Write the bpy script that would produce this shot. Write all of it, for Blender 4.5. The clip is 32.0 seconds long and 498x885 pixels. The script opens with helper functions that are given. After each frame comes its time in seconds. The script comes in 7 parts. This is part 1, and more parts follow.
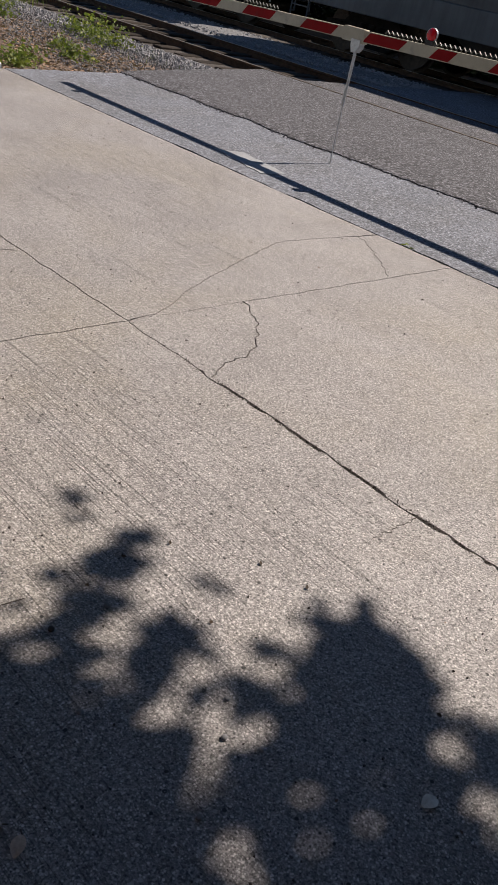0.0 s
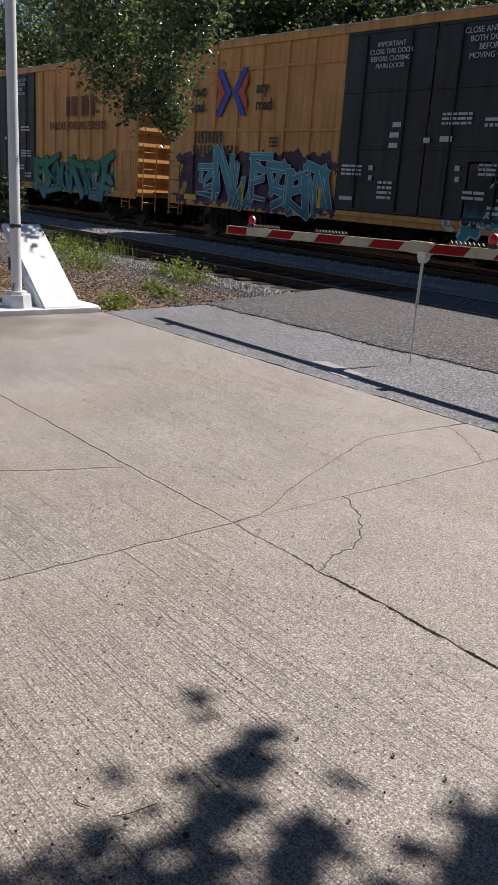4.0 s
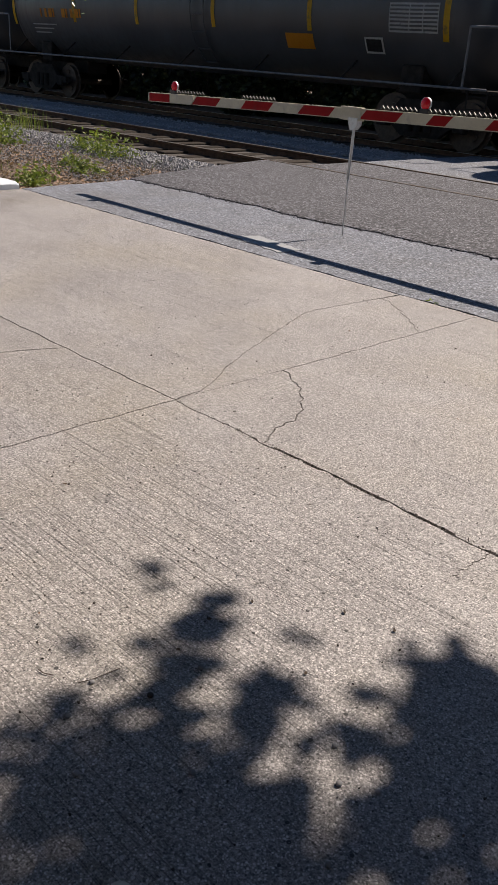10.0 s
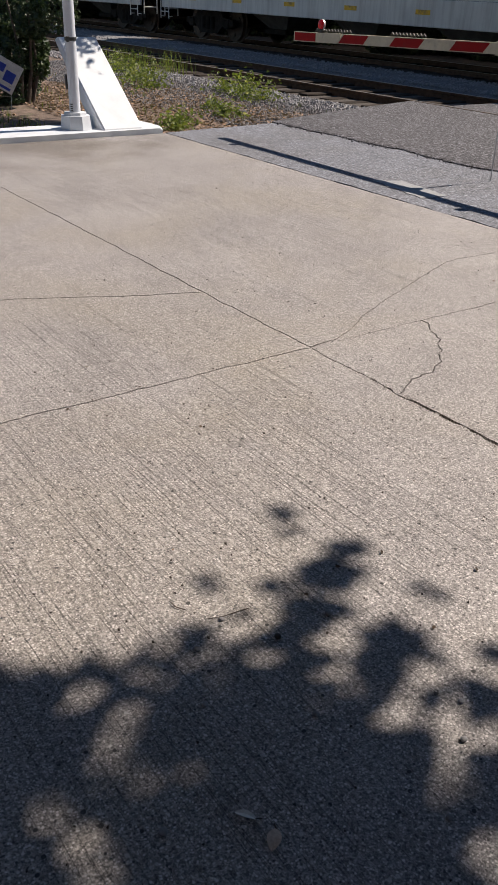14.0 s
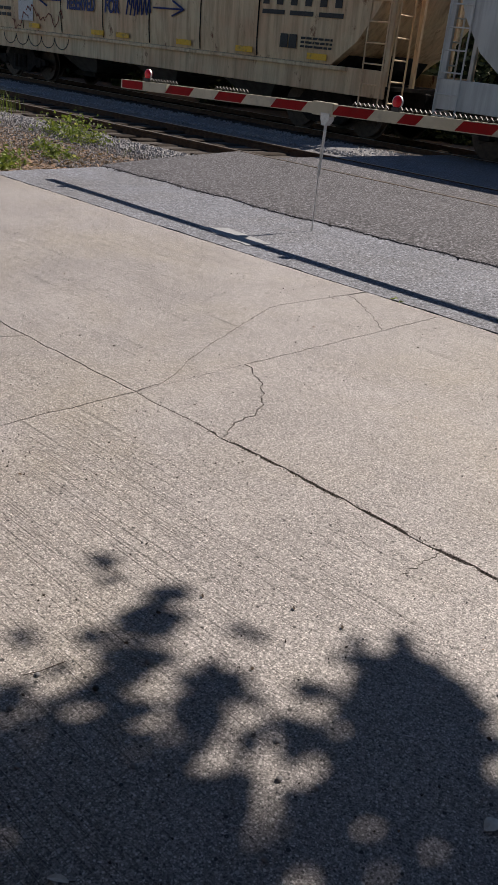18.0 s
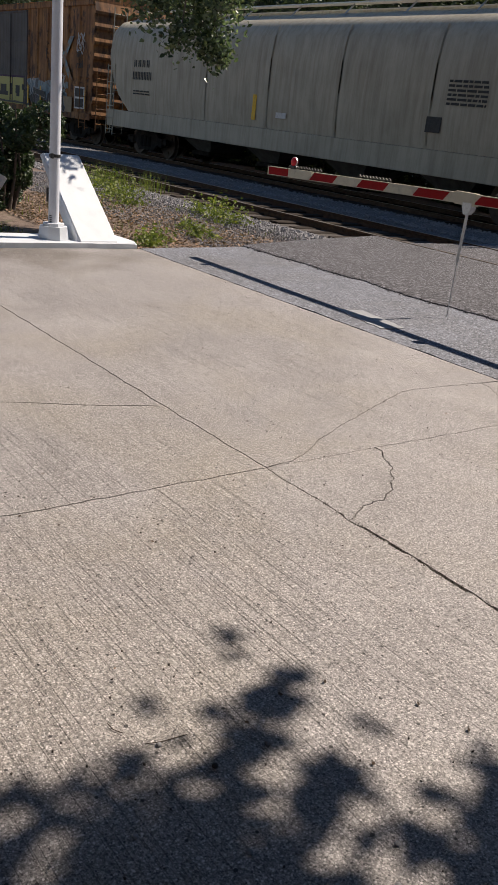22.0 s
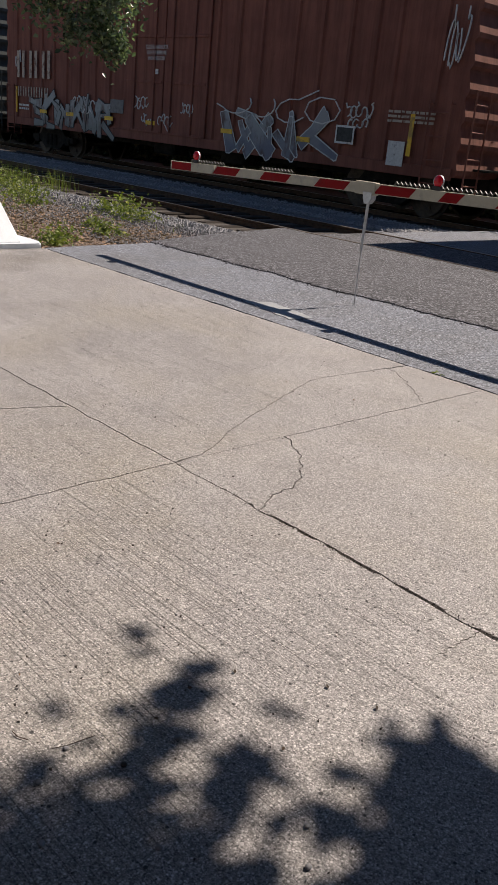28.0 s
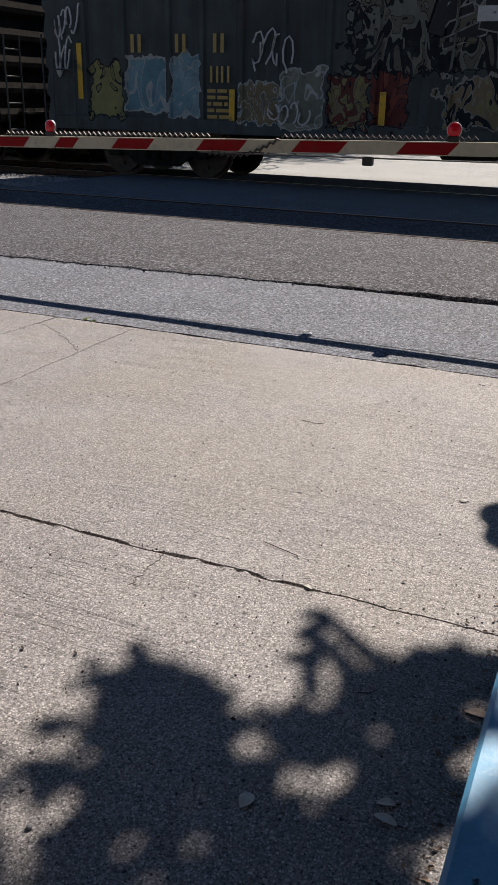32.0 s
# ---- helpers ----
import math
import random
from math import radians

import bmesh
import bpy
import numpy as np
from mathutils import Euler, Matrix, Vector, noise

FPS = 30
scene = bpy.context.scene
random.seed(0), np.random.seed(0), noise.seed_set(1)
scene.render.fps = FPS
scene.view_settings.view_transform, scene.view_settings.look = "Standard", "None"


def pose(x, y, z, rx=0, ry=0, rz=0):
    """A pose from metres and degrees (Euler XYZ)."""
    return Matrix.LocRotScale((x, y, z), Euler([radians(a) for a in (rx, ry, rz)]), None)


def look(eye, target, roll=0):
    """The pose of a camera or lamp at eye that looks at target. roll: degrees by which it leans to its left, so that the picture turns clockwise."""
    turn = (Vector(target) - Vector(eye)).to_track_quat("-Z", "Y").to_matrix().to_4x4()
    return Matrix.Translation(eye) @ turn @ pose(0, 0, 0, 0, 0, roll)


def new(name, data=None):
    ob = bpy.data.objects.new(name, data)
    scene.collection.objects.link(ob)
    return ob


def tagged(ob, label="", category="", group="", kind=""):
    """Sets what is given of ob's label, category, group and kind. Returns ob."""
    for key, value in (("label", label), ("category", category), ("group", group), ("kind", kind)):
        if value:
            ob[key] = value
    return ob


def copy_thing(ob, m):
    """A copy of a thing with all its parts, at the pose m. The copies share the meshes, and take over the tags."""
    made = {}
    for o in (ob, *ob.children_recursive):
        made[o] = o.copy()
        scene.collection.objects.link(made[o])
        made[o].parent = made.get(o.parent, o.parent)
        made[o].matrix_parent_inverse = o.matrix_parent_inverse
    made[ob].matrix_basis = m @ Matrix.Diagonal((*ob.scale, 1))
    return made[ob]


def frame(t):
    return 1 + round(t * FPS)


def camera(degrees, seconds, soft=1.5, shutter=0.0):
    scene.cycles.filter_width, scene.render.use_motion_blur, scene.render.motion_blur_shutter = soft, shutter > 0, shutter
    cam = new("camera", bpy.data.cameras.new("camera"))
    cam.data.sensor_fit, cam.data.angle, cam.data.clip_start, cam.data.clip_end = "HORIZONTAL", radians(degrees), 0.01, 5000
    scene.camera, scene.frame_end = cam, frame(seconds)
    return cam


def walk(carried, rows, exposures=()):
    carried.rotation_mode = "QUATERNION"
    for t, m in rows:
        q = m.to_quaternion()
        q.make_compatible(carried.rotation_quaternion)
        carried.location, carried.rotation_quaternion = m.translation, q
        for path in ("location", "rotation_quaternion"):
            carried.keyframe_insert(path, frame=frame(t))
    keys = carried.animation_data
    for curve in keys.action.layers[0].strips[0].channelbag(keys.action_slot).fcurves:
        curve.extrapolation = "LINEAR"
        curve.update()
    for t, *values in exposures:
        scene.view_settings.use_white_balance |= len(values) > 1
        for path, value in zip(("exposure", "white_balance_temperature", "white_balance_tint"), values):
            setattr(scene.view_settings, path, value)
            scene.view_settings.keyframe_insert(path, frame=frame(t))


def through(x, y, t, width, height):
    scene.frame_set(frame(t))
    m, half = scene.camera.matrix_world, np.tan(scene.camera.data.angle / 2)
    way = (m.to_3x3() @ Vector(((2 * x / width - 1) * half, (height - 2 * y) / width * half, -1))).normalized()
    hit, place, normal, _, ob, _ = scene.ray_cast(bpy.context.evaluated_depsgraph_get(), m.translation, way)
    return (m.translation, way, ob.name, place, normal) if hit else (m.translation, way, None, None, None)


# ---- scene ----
# x runs along the track to the right, y away across it, z up; the camera stands near the origin
# seconds, stops, white balance and tint, which drift a little as the phone turns
EXPOSURES = [(0.0, 0.45, 6450, 10), (1.0, 0.53, 6450, 10), (9.0, 0.55, 6500, 10), (13.0, 0.54, 6550, 10), (17.0, 0.5, 6500, 10), (18.5, 0.43, 6420, 10), (20.3, 0.43, 6420, 10), (22.0, 0.53, 6660, 10), (23.5, 0.53, 6660, 10), (25.5, 0.5, 6580, 10), (31.0, 0.5, 6450, 10), (32.0, 0.4, 6300, 10)]
cam = camera(32.76, 32.0, soft=0.7)
PATH = [
    (0, -0.029, 0.094, 1.486, 47.25, -30.32, -10.41),
    (0.5, -0.002, 0.069, 1.479, 50.33, -23.59, -4.24),
    (1, 0.043, 0.017, 1.475, 47.76, -16.72, -0.33),
    (1.5, 0.053, -0.013, 1.494, 49.11, -17.72, -3.19),
    (2, 0.059, -0.003, 1.491, 51.55, -20.03, -1.61),
    (2.5, 0.037, -0.001, 1.486, 53.09, -20.13, -2.68),
    (4.5, 0.002, 0.001, 1.465, 49.28, -15.65, -4.08),
    (5, 0.019, 0.008, 1.471, 46.73, -15.31, -4.42),
    (5.5, 0.027, 0.003, 1.474, 46.69, -15.42, -3.29),
    (6, 0.013, -0.009, 1.461, 48.47, -17.07, -3.39),
    (6.5, 0.012, -0.004, 1.453, 49.01, -18.11, -3.25),
    (7, 0.010, -0.001, 1.449, 47.94, -18.04, -2.69),
    (7.5, 0.017, -0.001, 1.441, 45.78, -15.88, -1.56),
    (8, 0.001, -0.011, 1.436, 46.56, -15.63, -1.95),
    (8.5, -0.001, -0.028, 1.445, 48.92, -15.36, -2.20),
    (9, -0.011, -0.034, 1.439, 49.37, -15.97, -2.08),
    (9.2, -0.043, -0.060, 1.427, 46.24, -19.74, -3.83),
    (9.5, -0.032, -0.018, 1.415, 48.08, -22.14, -2.77),
    (10, -0.032, -0.029, 1.424, 46.12, -24.49, -3.51),
    (10.5, -0.041, -0.016, 1.421, 48.78, -29.47, -2.46),
    (11, -0.044, -0.022, 1.413, 51.05, -29.67, -2.82),
    (11.5, -0.048, -0.034, 1.409, 52.35, -29.88, -2.90),
    (12, -0.039, -0.035, 1.421, 52.53, -28.11, -2.10),
    (12.5, -0.053, -0.036, 1.411, 53.49, -28.07, -1.59),
    (13, -0.055, -0.044, 1.410, 54.39, -27.43, -2.31),
    (13.5, -0.052, -0.045, 1.414, 54.88, -27.63, -2.23),
    (15.5, -0.032, -0.017, 1.415, 54.80, -30.54, -0.86),
    (16, -0.032, -0.009, 1.415, 53.34, -29.41, -1.19),
    (16.5, -0.036, -0.012, 1.415, 53.07, -27.58, -1.58),
    (17, -0.030, -0.017, 1.412, 52.44, -27.86, -1.66),
    (17.5, -0.017, -0.021, 1.421, 50.24, -26.78, -2.31),
    (18, -0.001, 0.000, 1.443, 44.82, -24.98, -5.65),
    (18.5, 0.038, 0.028, 1.460, 36.27, -24.40, -5.04),
    (19, 0.055, 0.045, 1.458, 30.37, -23.70, -5.74),
    (19.5, 0.065, 0.046, 1.464, 27.69, -23.74, -5.16),
    (20, 0.038, 0.035, 1.459, 30.07, -24.68, -6.12),
    (20.5, 0.017, 0.026, 1.460, 37.91, -25.38, -4.96),
    (21, -0.001, -0.000, 1.469, 43.92, -22.65, -5.44),
    (21.5, -0.015, -0.038, 1.476, 51.16, -20.99, -5.62),
    (22, -0.028, -0.052, 1.466, 53.70, -20.87, -6.28),
    (22.5, -0.037, -0.044, 1.453, 54.77, -21.96, -6.52),
    (23, -0.018, -0.014, 1.458, 51.60, -21.27, -5.99),
    (23.5, 0.008, 0.010, 1.462, 45.48, -20.51, -6.16),
    (24, 0.011, 0.006, 1.461, 44.60, -20.09, -5.23),
    (24.5, 0.003, 0.010, 1.448, 45.05, -21.92, -4.99),
    (25, -0.012, 0.021, 1.441, 45.80, -22.11, -5.51),
    (25.5, -0.018, 0.016, 1.452, 47.39, -20.67, -5.93),
    (27.5, -0.001, 0.006, 1.451, 47.38, -20.66, -5.42),
    (28, 0.018, 0.012, 1.460, 47.84, -20.57, -5.23),
    (28.5, -0.005, -0.001, 1.456, 48.57, -19.81, -5.91),
    (29, -0.010, -0.008, 1.456, 48.54, -18.80, -6.48),
    (29.5, -0.010, -0.008, 1.454, 48.57, -19.54, -6.07),
    (30, -0.011, 0.003, 1.444, 47.38, -20.48, -5.44),
    (30.5, 0.003, 0.006, 1.448, 47.63, -19.64, -4.30),
    (31, -0.002, 0.005, 1.436, 47.69, -20.63, -4.56),
    (31.5, 0.024, 0.045, 1.421, 39.12, -20.07, -4.45),
    (32, 0.116, 0.081, 1.421, 24.05, -22.22, -1.09),
]
walk(cam, [(t, pose(x, y, z, 90 + pitch, roll, yaw)) for t, x, y, z, yaw, pitch, roll in PATH], EXPOSURES)


# ---- light ----
SUN_ELEVATION, SUN_TOWARDS = 48.0, (0.07, 0.93)
world = bpy.data.worlds.new("world")
scene.world = world
world.use_nodes = True
wn, wl = world.node_tree.nodes, world.node_tree.links
sky = wn.new("ShaderNodeTexSky")
sky.sky_type, sky.sun_disc = "NISHITA", False
sky.air_density, sky.dust_density, sky.ozone_density = 1.0, 0.0, 4.0
sky.sun_elevation = radians(SUN_ELEVATION)
sky.sun_rotation = math.atan2(SUN_TOWARDS[0], SUN_TOWARDS[1])
wl.new(sky.outputs[0], wn["Background"].inputs[0])
wn["Background"].inputs[1].default_value = 0.055
sun = new("sun", bpy.data.lights.new("sun", "SUN"))
sun.data.energy, sun.data.angle, sun.data.color = 5.0, radians(0.53), (1.0, 0.885, 0.77)
flat = math.hypot(*SUN_TOWARDS)
sun_way = Vector((SUN_TOWARDS[0] / flat * math.cos(radians(SUN_ELEVATION)), SUN_TOWARDS[1] / flat * math.cos(radians(SUN_ELEVATION)), math.sin(radians(SUN_ELEVATION))))
sun.matrix_world = look(sun_way * 60, (0, 0, 0))


# ---- materials ----
def nodes_of(name):
    m = bpy.data.materials.new(name)
    m.use_nodes = True
    return m, m.node_tree.nodes, m.node_tree.links, m.node_tree.nodes["Principled BSDF"]


def ramp(n, l, source, stops):
    r = n.new("ShaderNodeValToRGB")
    e = r.color_ramp.elements
    while len(e) < len(stops):
        e.new(0.5)
    for k, (at, c) in zip(e, stops):
        k.position, k.color = at, (*c, 1)
    l.new(source, r.inputs[0])
    return r.outputs[0]


def noise_of(n, l, scale, detail=4.0, rough=0.6, stretch=None, distort=0.0):
    tc = n.new("ShaderNodeTexCoord")
    out = tc.outputs["Object"]
    if stretch:
        mp = n.new("ShaderNodeMapping")
        mp.inputs["Scale"].default_value = stretch
        l.new(out, mp.inputs[0])
        out = mp.outputs[0]
    t = n.new("ShaderNodeTexNoise")
    t.inputs["Scale"].default_value, t.inputs["Detail"].default_value, t.inputs["Roughness"].default_value = scale, detail, rough
    t.inputs["Distortion"].default_value = distort
    l.new(out, t.inputs["Vector"])
    return t.outputs[0]


def mix(n, l, fac, a, b, mode="MIX"):
    x = n.new("ShaderNodeMix")
    x.data_type, x.blend_type = "RGBA", mode
    for sock, v in ((x.inputs[0], fac), (x.inputs[6], a), (x.inputs[7], b)):
        if isinstance(v, (int, float)):
            sock.default_value = v
        elif isinstance(v, tuple):
            sock.default_value = (*v, 1)
        else:
            l.new(v, sock)
    return x.outputs[2]


def surface(name, low, high, rough=0.7, scale=6.0, metal=0.0, fine=120.0, fine_amount=0.25, bump=0.15, stain=None, stain_scale=1.2, stain_at=(0.52, 0.62), stretch=None, vary=0.0, bump_scale=None):
    """A surface that varies between two colours at two scales, with fine relief and, where given, stains of a third colour."""
    m, n, l, b = nodes_of(name)
    col = ramp(n, l, noise_of(n, l, scale, 5, 0.6, stretch), [(0.3, low), (0.7, high)])
    grain = noise_of(n, l, fine, 2, 0.6)
    col = mix(n, l, fine_amount, col, ramp(n, l, grain, [(0.3, (0.25, 0.25, 0.25)), (0.7, (0.85, 0.85, 0.85))]), "OVERLAY")
    if stain:
        s = ramp(n, l, noise_of(n, l, stain_scale, 6, 0.65, stretch), [(stain_at[0], (0, 0, 0)), (stain_at[1], (1, 1, 1))])
        col = mix(n, l, s, col, stain)
    if vary:
        info, hsv = n.new("ShaderNodeObjectInfo"), n.new("ShaderNodeHueSaturation")
        mr = n.new("ShaderNodeMapRange")
        mr.inputs[3].default_value, mr.inputs[4].default_value = 1 - vary, 1 + vary
        l.new(info.outputs["Random"], mr.inputs[0])
        l.new(mr.outputs[0], hsv.inputs["Value"])
        l.new(col, hsv.inputs["Color"])
        col = hsv.outputs[0]
    l.new(col, b.inputs["Base Color"])
    rr = n.new("ShaderNodeMapRange")
    rr.inputs[3].default_value, rr.inputs[4].default_value = max(rough - 0.12, 0.05), min(rough + 0.12, 1)
    l.new(grain, rr.inputs[0])
    l.new(rr.outputs[0], b.inputs["Roughness"])
    b.inputs["Metallic"].default_value = metal
    if bump:
        bp = n.new("ShaderNodeBump")
        bp.inputs["Strength"].default_value, bp.inputs["Distance"].default_value = bump, 0.01
        l.new(noise_of(n, l, bump_scale or fine, 3, 0.7), bp.inputs["Height"])
        l.new(bp.outputs[0], b.inputs["Normal"])
    return m


def glow(name, colour, strength):
    m, n, l, b = nodes_of(name)
    b.inputs["Base Color"].default_value = (*colour, 1)
    b.inputs["Emission Color"].default_value, b.inputs["Emission Strength"].default_value = (*colour, 1), strength
    b.inputs["Roughness"].default_value = 0.2
    return m


# ---- mesh helpers ----
def box(bm, x0, x1, y0, y1, z0, z1, bevel=0.0, m=None):
    g = bmesh.ops.create_cube(bm, size=1, matrix=Matrix.Translation(((x0 + x1) / 2, (y0 + y1) / 2, (z0 + z1) / 2)) @ Matrix.Diagonal((x1 - x0, y1 - y0, z1 - z0, 1)))
    if m is not None:
        bmesh.ops.transform(bm, matrix=m, verts=g["verts"])
    if bevel:
        edges = {e for v in g["verts"] for e in v.link_edges}
        bmesh.ops.bevel(bm, geom=list(edges), offset=bevel, segments=1, affect="EDGES")
    return bm


def tube(bm, a, b, r, r2=None, seg=8, caps=True):
    a, b = Vector(a), Vector(b)
    d = b - a
    m = Matrix.Translation((a + b) / 2) @ d.to_track_quat("Z", "Y").to_matrix().to_4x4()
    bmesh.ops.create_cone(bm, cap_ends=caps, segments=seg, radius1=r, radius2=r if r2 is None else r2, depth=d.length, matrix=m)
    return bm


def cord(bm, points, r, seg=5):
    """A round cord along a run of points in an upright plane."""
    rings = []
    for k, p in enumerate(points):
        a, b = Vector(points[max(0, k - 1)]), Vector(points[min(len(points) - 1, k + 1)])
        d = (b - a).normalized()
        u = Vector((0, 1, 0))
        v = d.cross(u).normalized()
        rings.append([Vector(p) + u * r * math.cos(i * math.tau / seg) + v * r * math.sin(i * math.tau / seg) for i in range(seg)])
    return loft(bm, rings)


def loft(bm, rings, close=True, caps=True):
    """Skins a run of equal rings of points."""
    vs = [[bm.verts.new(p) for p in ring] for ring in rings]
    k = len(vs[0])
    for a, b in zip(vs, vs[1:]):
        for i in range(k if close else k - 1):
            bm.faces.new((a[i], a[(i + 1) % k], b[(i + 1) % k], b[i]))
    if caps and close:
        bm.faces.new(vs[0][::-1])
        bm.faces.new(vs[-1])
    return bm


def prism(bm, outline, y0, y1):
    """An outline in x and z, drawn out from y0 to y1."""
    return loft(bm, [[(x, y0, z) for x, z in outline], [(x, y1, z) for x, z in outline]])


def slab(bm, outline, z0, z1):
    """An outline in x and y, drawn up from z0 to z1."""
    return loft(bm, [[(x, y, z0) for x, y in outline], [(x, y, z1) for x, y in outline]])


def mesh_of(bm, name, material, smooth=False):
    bmesh.ops.recalc_face_normals(bm, faces=bm.faces)
    me = bpy.data.meshes.new(name)
    bm.to_mesh(me)
    bm.free()
    if material:
        me.materials.append(material)
    if smooth:
        for p in me.polygons:
            p.use_smooth = True
        me.set_sharp_from_angle(angle=radians(40))
    return me


def part(name, bm, material, parent, label="", smooth=False):
    ob = new(name, mesh_of(bm, name, material, smooth))
    if parent:
        ob.parent = parent
    if label:
        ob["label"] = label
    return ob


def thing(name, label, category, group="", m=None):
    ob = new(name)
    ob.empty_display_size = 0.2
    if m is not None:
        ob.matrix_world = m
    return tagged(ob, label, category, group)


def setting(name, bm, material, label, smooth=False):
    return tagged(part(name, bm, material, None, "", smooth), label, "", "", "structure")


def blank():
    return bmesh.new()



# ---- ground materials ----
def speckled(name, low, high, speck_dark, speck_light, scale=2.2, fine=(160.0, 420.0), rough=0.85, bump=0.35, broom=0.0, stain=None, dark_at=(0.34, 0.4), light_at=(0.62, 0.67), grain=0.6, pool=None, chipped=False, rubble=False):
    """Concrete or asphalt: broad stains, dark and light grains of two sizes, relief, and a broomed finish where asked for."""
    m, n, l, b = nodes_of(name)
    col = ramp(n, l, noise_of(n, l, scale, 6, 0.62), [(0.3, low), (0.68, high)])
    if stain:
        s = ramp(n, l, noise_of(n, l, 0.85, 7, 0.6, None, 0.4), [(0.46, (0, 0, 0)), (0.66, (0.85, 0.85, 0.85))])
        col = mix(n, l, s, col, stain)
    if pool:
        # dried puddle mark with an uneven rim
        px, py, pr, tone = pool
        tc, mp, ln, ad = n.new("ShaderNodeTexCoord"), n.new("ShaderNodeMapping"), n.new("ShaderNodeVectorMath"), n.new("ShaderNodeMath")
        mp.inputs["Location"].default_value = (-px / pr, -py / (pr * 1.2), 0)
        mp.inputs["Scale"].default_value = (1 / pr, 1 / (pr * 1.2), 0)
        l.new(tc.outputs["Object"], mp.inputs[0])
        ln.operation = "LENGTH"
        l.new(mp.outputs[0], ln.inputs[0])
        l.new(ln.outputs["Value"], ad.inputs[0])
        l.new(noise_of(n, l, 1.6, 5, 0.6), ad.inputs[1])
        col = mix(n, l, ramp(n, l, ad.outputs[0], [(0.6, (0.85, 0.85, 0.85)), (1.0, (0, 0, 0))]), col, tone)
    coarse = noise_of(n, l, fine[0], 3, 0.75)
    tc = n.new("ShaderNodeTexCoord")

    def chips(base, scale, pick, size, tone):
        """Single round grains: the cells whose chance lies over pick, out to a share of the cell."""
        cell, sep, where, near, both = n.new("ShaderNodeTexVoronoi"), n.new("ShaderNodeSeparateColor"), n.new("ShaderNodeMath"), n.new("ShaderNodeMath"), n.new("ShaderNodeMath")
        cell.inputs["Scale"].default_value = scale
        l.new(tc.outputs["Object"], cell.inputs["Vector"])
        l.new(cell.outputs["Color"], sep.inputs[0])
        where.operation, near.operation, both.operation = "GREATER_THAN", "LESS_THAN", "MULTIPLY"
        where.inputs[1].default_value, near.inputs[1].default_value = pick, size
        l.new(sep.outputs[0], where.inputs[0])
        l.new(cell.outputs["Distance"], near.inputs[0])
        l.new(where.outputs[0], both.inputs[0])
        l.new(near.outputs[0], both.inputs[1])
        return mix(n, l, both.outputs[0], base, tone)

    grains = []
    for k in fine[1:]:
        cell = n.new("ShaderNodeTexVoronoi")
        cell.inputs["Scale"].default_value = k
        l.new(tc.outputs["Object"], cell.inputs["Vector"])
        grains.append(cell.outputs["Color"])
    col = mix(n, l, ramp(n, l, coarse, [(dark_at[0], (0.85, 0.85, 0.85)), (dark_at[1], (0, 0, 0))]), col, speck_dark)
    col = mix(n, l, ramp(n, l, coarse, [(light_at[0], (0, 0, 0)), (light_at[1], (0.8, 0.8, 0.8))]), col, speck_light)
    for g in grains:
        col = mix(n, l, grain, col, ramp(n, l, g, [(0.1, (0.08, 0.08, 0.08)), (0.45, (0.48, 0.48, 0.48)), (0.6, (0.52, 0.52, 0.52)), (0.95, (0.92, 0.92, 0.92))]), "OVERLAY")
    if chipped:
        col = chips(col, 150, 0.72, 0.36, tuple(min(0.85, c * 1.75) for c in high))
        col = chips(col, 95, 0.9, 0.3, tuple(min(0.85, c * 1.95) for c in high))
        col = chips(col, 120, 0.9, 0.34, tuple(c * 0.3 for c in low))
        col = chips(col, 34, 0.94, 0.17, tuple(c * 0.14 for c in low))
        col = chips(col, 19, 0.86, 0.11, tuple(c * 0.16 for c in low))
        col = chips(col, 42, 0.8, 0.2, tuple(min(0.8, c * 1.35) for c in high))
        col = chips(col, 50, 0.84, 0.2, tuple(c * 0.55 for c in low))
    if rubble:
        col = chips(col, 9, 0.6, 0.3, tuple(c * 0.6 for c in low))
        col = chips(col, 12, 0.66, 0.28, tuple(c * 1.4 for c in high))
        col = chips(col, 26, 0.6, 0.24, tuple(c * 0.35 for c in low))
        col = chips(col, 38, 0.7, 0.26, tuple(min(0.8, c * 2.1) for c in high))
    l.new(col, b.inputs["Base Color"])
    b.inputs["Roughness"].default_value = rough
    h = coarse
    if broom:
        tc, mp, w = n.new("ShaderNodeTexCoord"), n.new("ShaderNodeMapping"), n.new("ShaderNodeTexNoise")
        mp.inputs["Rotation"].default_value = (0, 0, radians(-9))
        mp.inputs["Scale"].default_value = (1.0, 165, 1)
        l.new(tc.outputs["Object"], mp.inputs[0])
        l.new(mp.outputs[0], w.inputs["Vector"])
        w.inputs["Scale"].default_value, w.inputs["Detail"].default_value, w.inputs["Roughness"].default_value = 1.0, 4, 0.7
        lines = ramp(n, l, w.outputs[0], [(0.36, (0, 0, 0)), (0.45, (0.48, 0.48, 0.48)), (0.6, (0.54, 0.54, 0.54)), (0.75, (0.8, 0.8, 0.8))])
        where = ramp(n, l, noise_of(n, l, 0.5, 2, 0.5), [(0.4, (0.22, 0.22, 0.22)), (0.62, (0.85, 0.85, 0.85))])
        wave = mix(n, l, where, (0.5, 0.5, 0.5), lines)
        h = mix(n, l, 0.55, coarse, wave)
        col2 = mix(n, l, broom, col, wave, "OVERLAY")
        l.new(col2, b.inputs["Base Color"])
    bp = n.new("ShaderNodeBump")
    bp.inputs["Strength"].default_value, bp.inputs["Distance"].default_value = bump, 0.008
    l.new(h, bp.inputs["Height"])
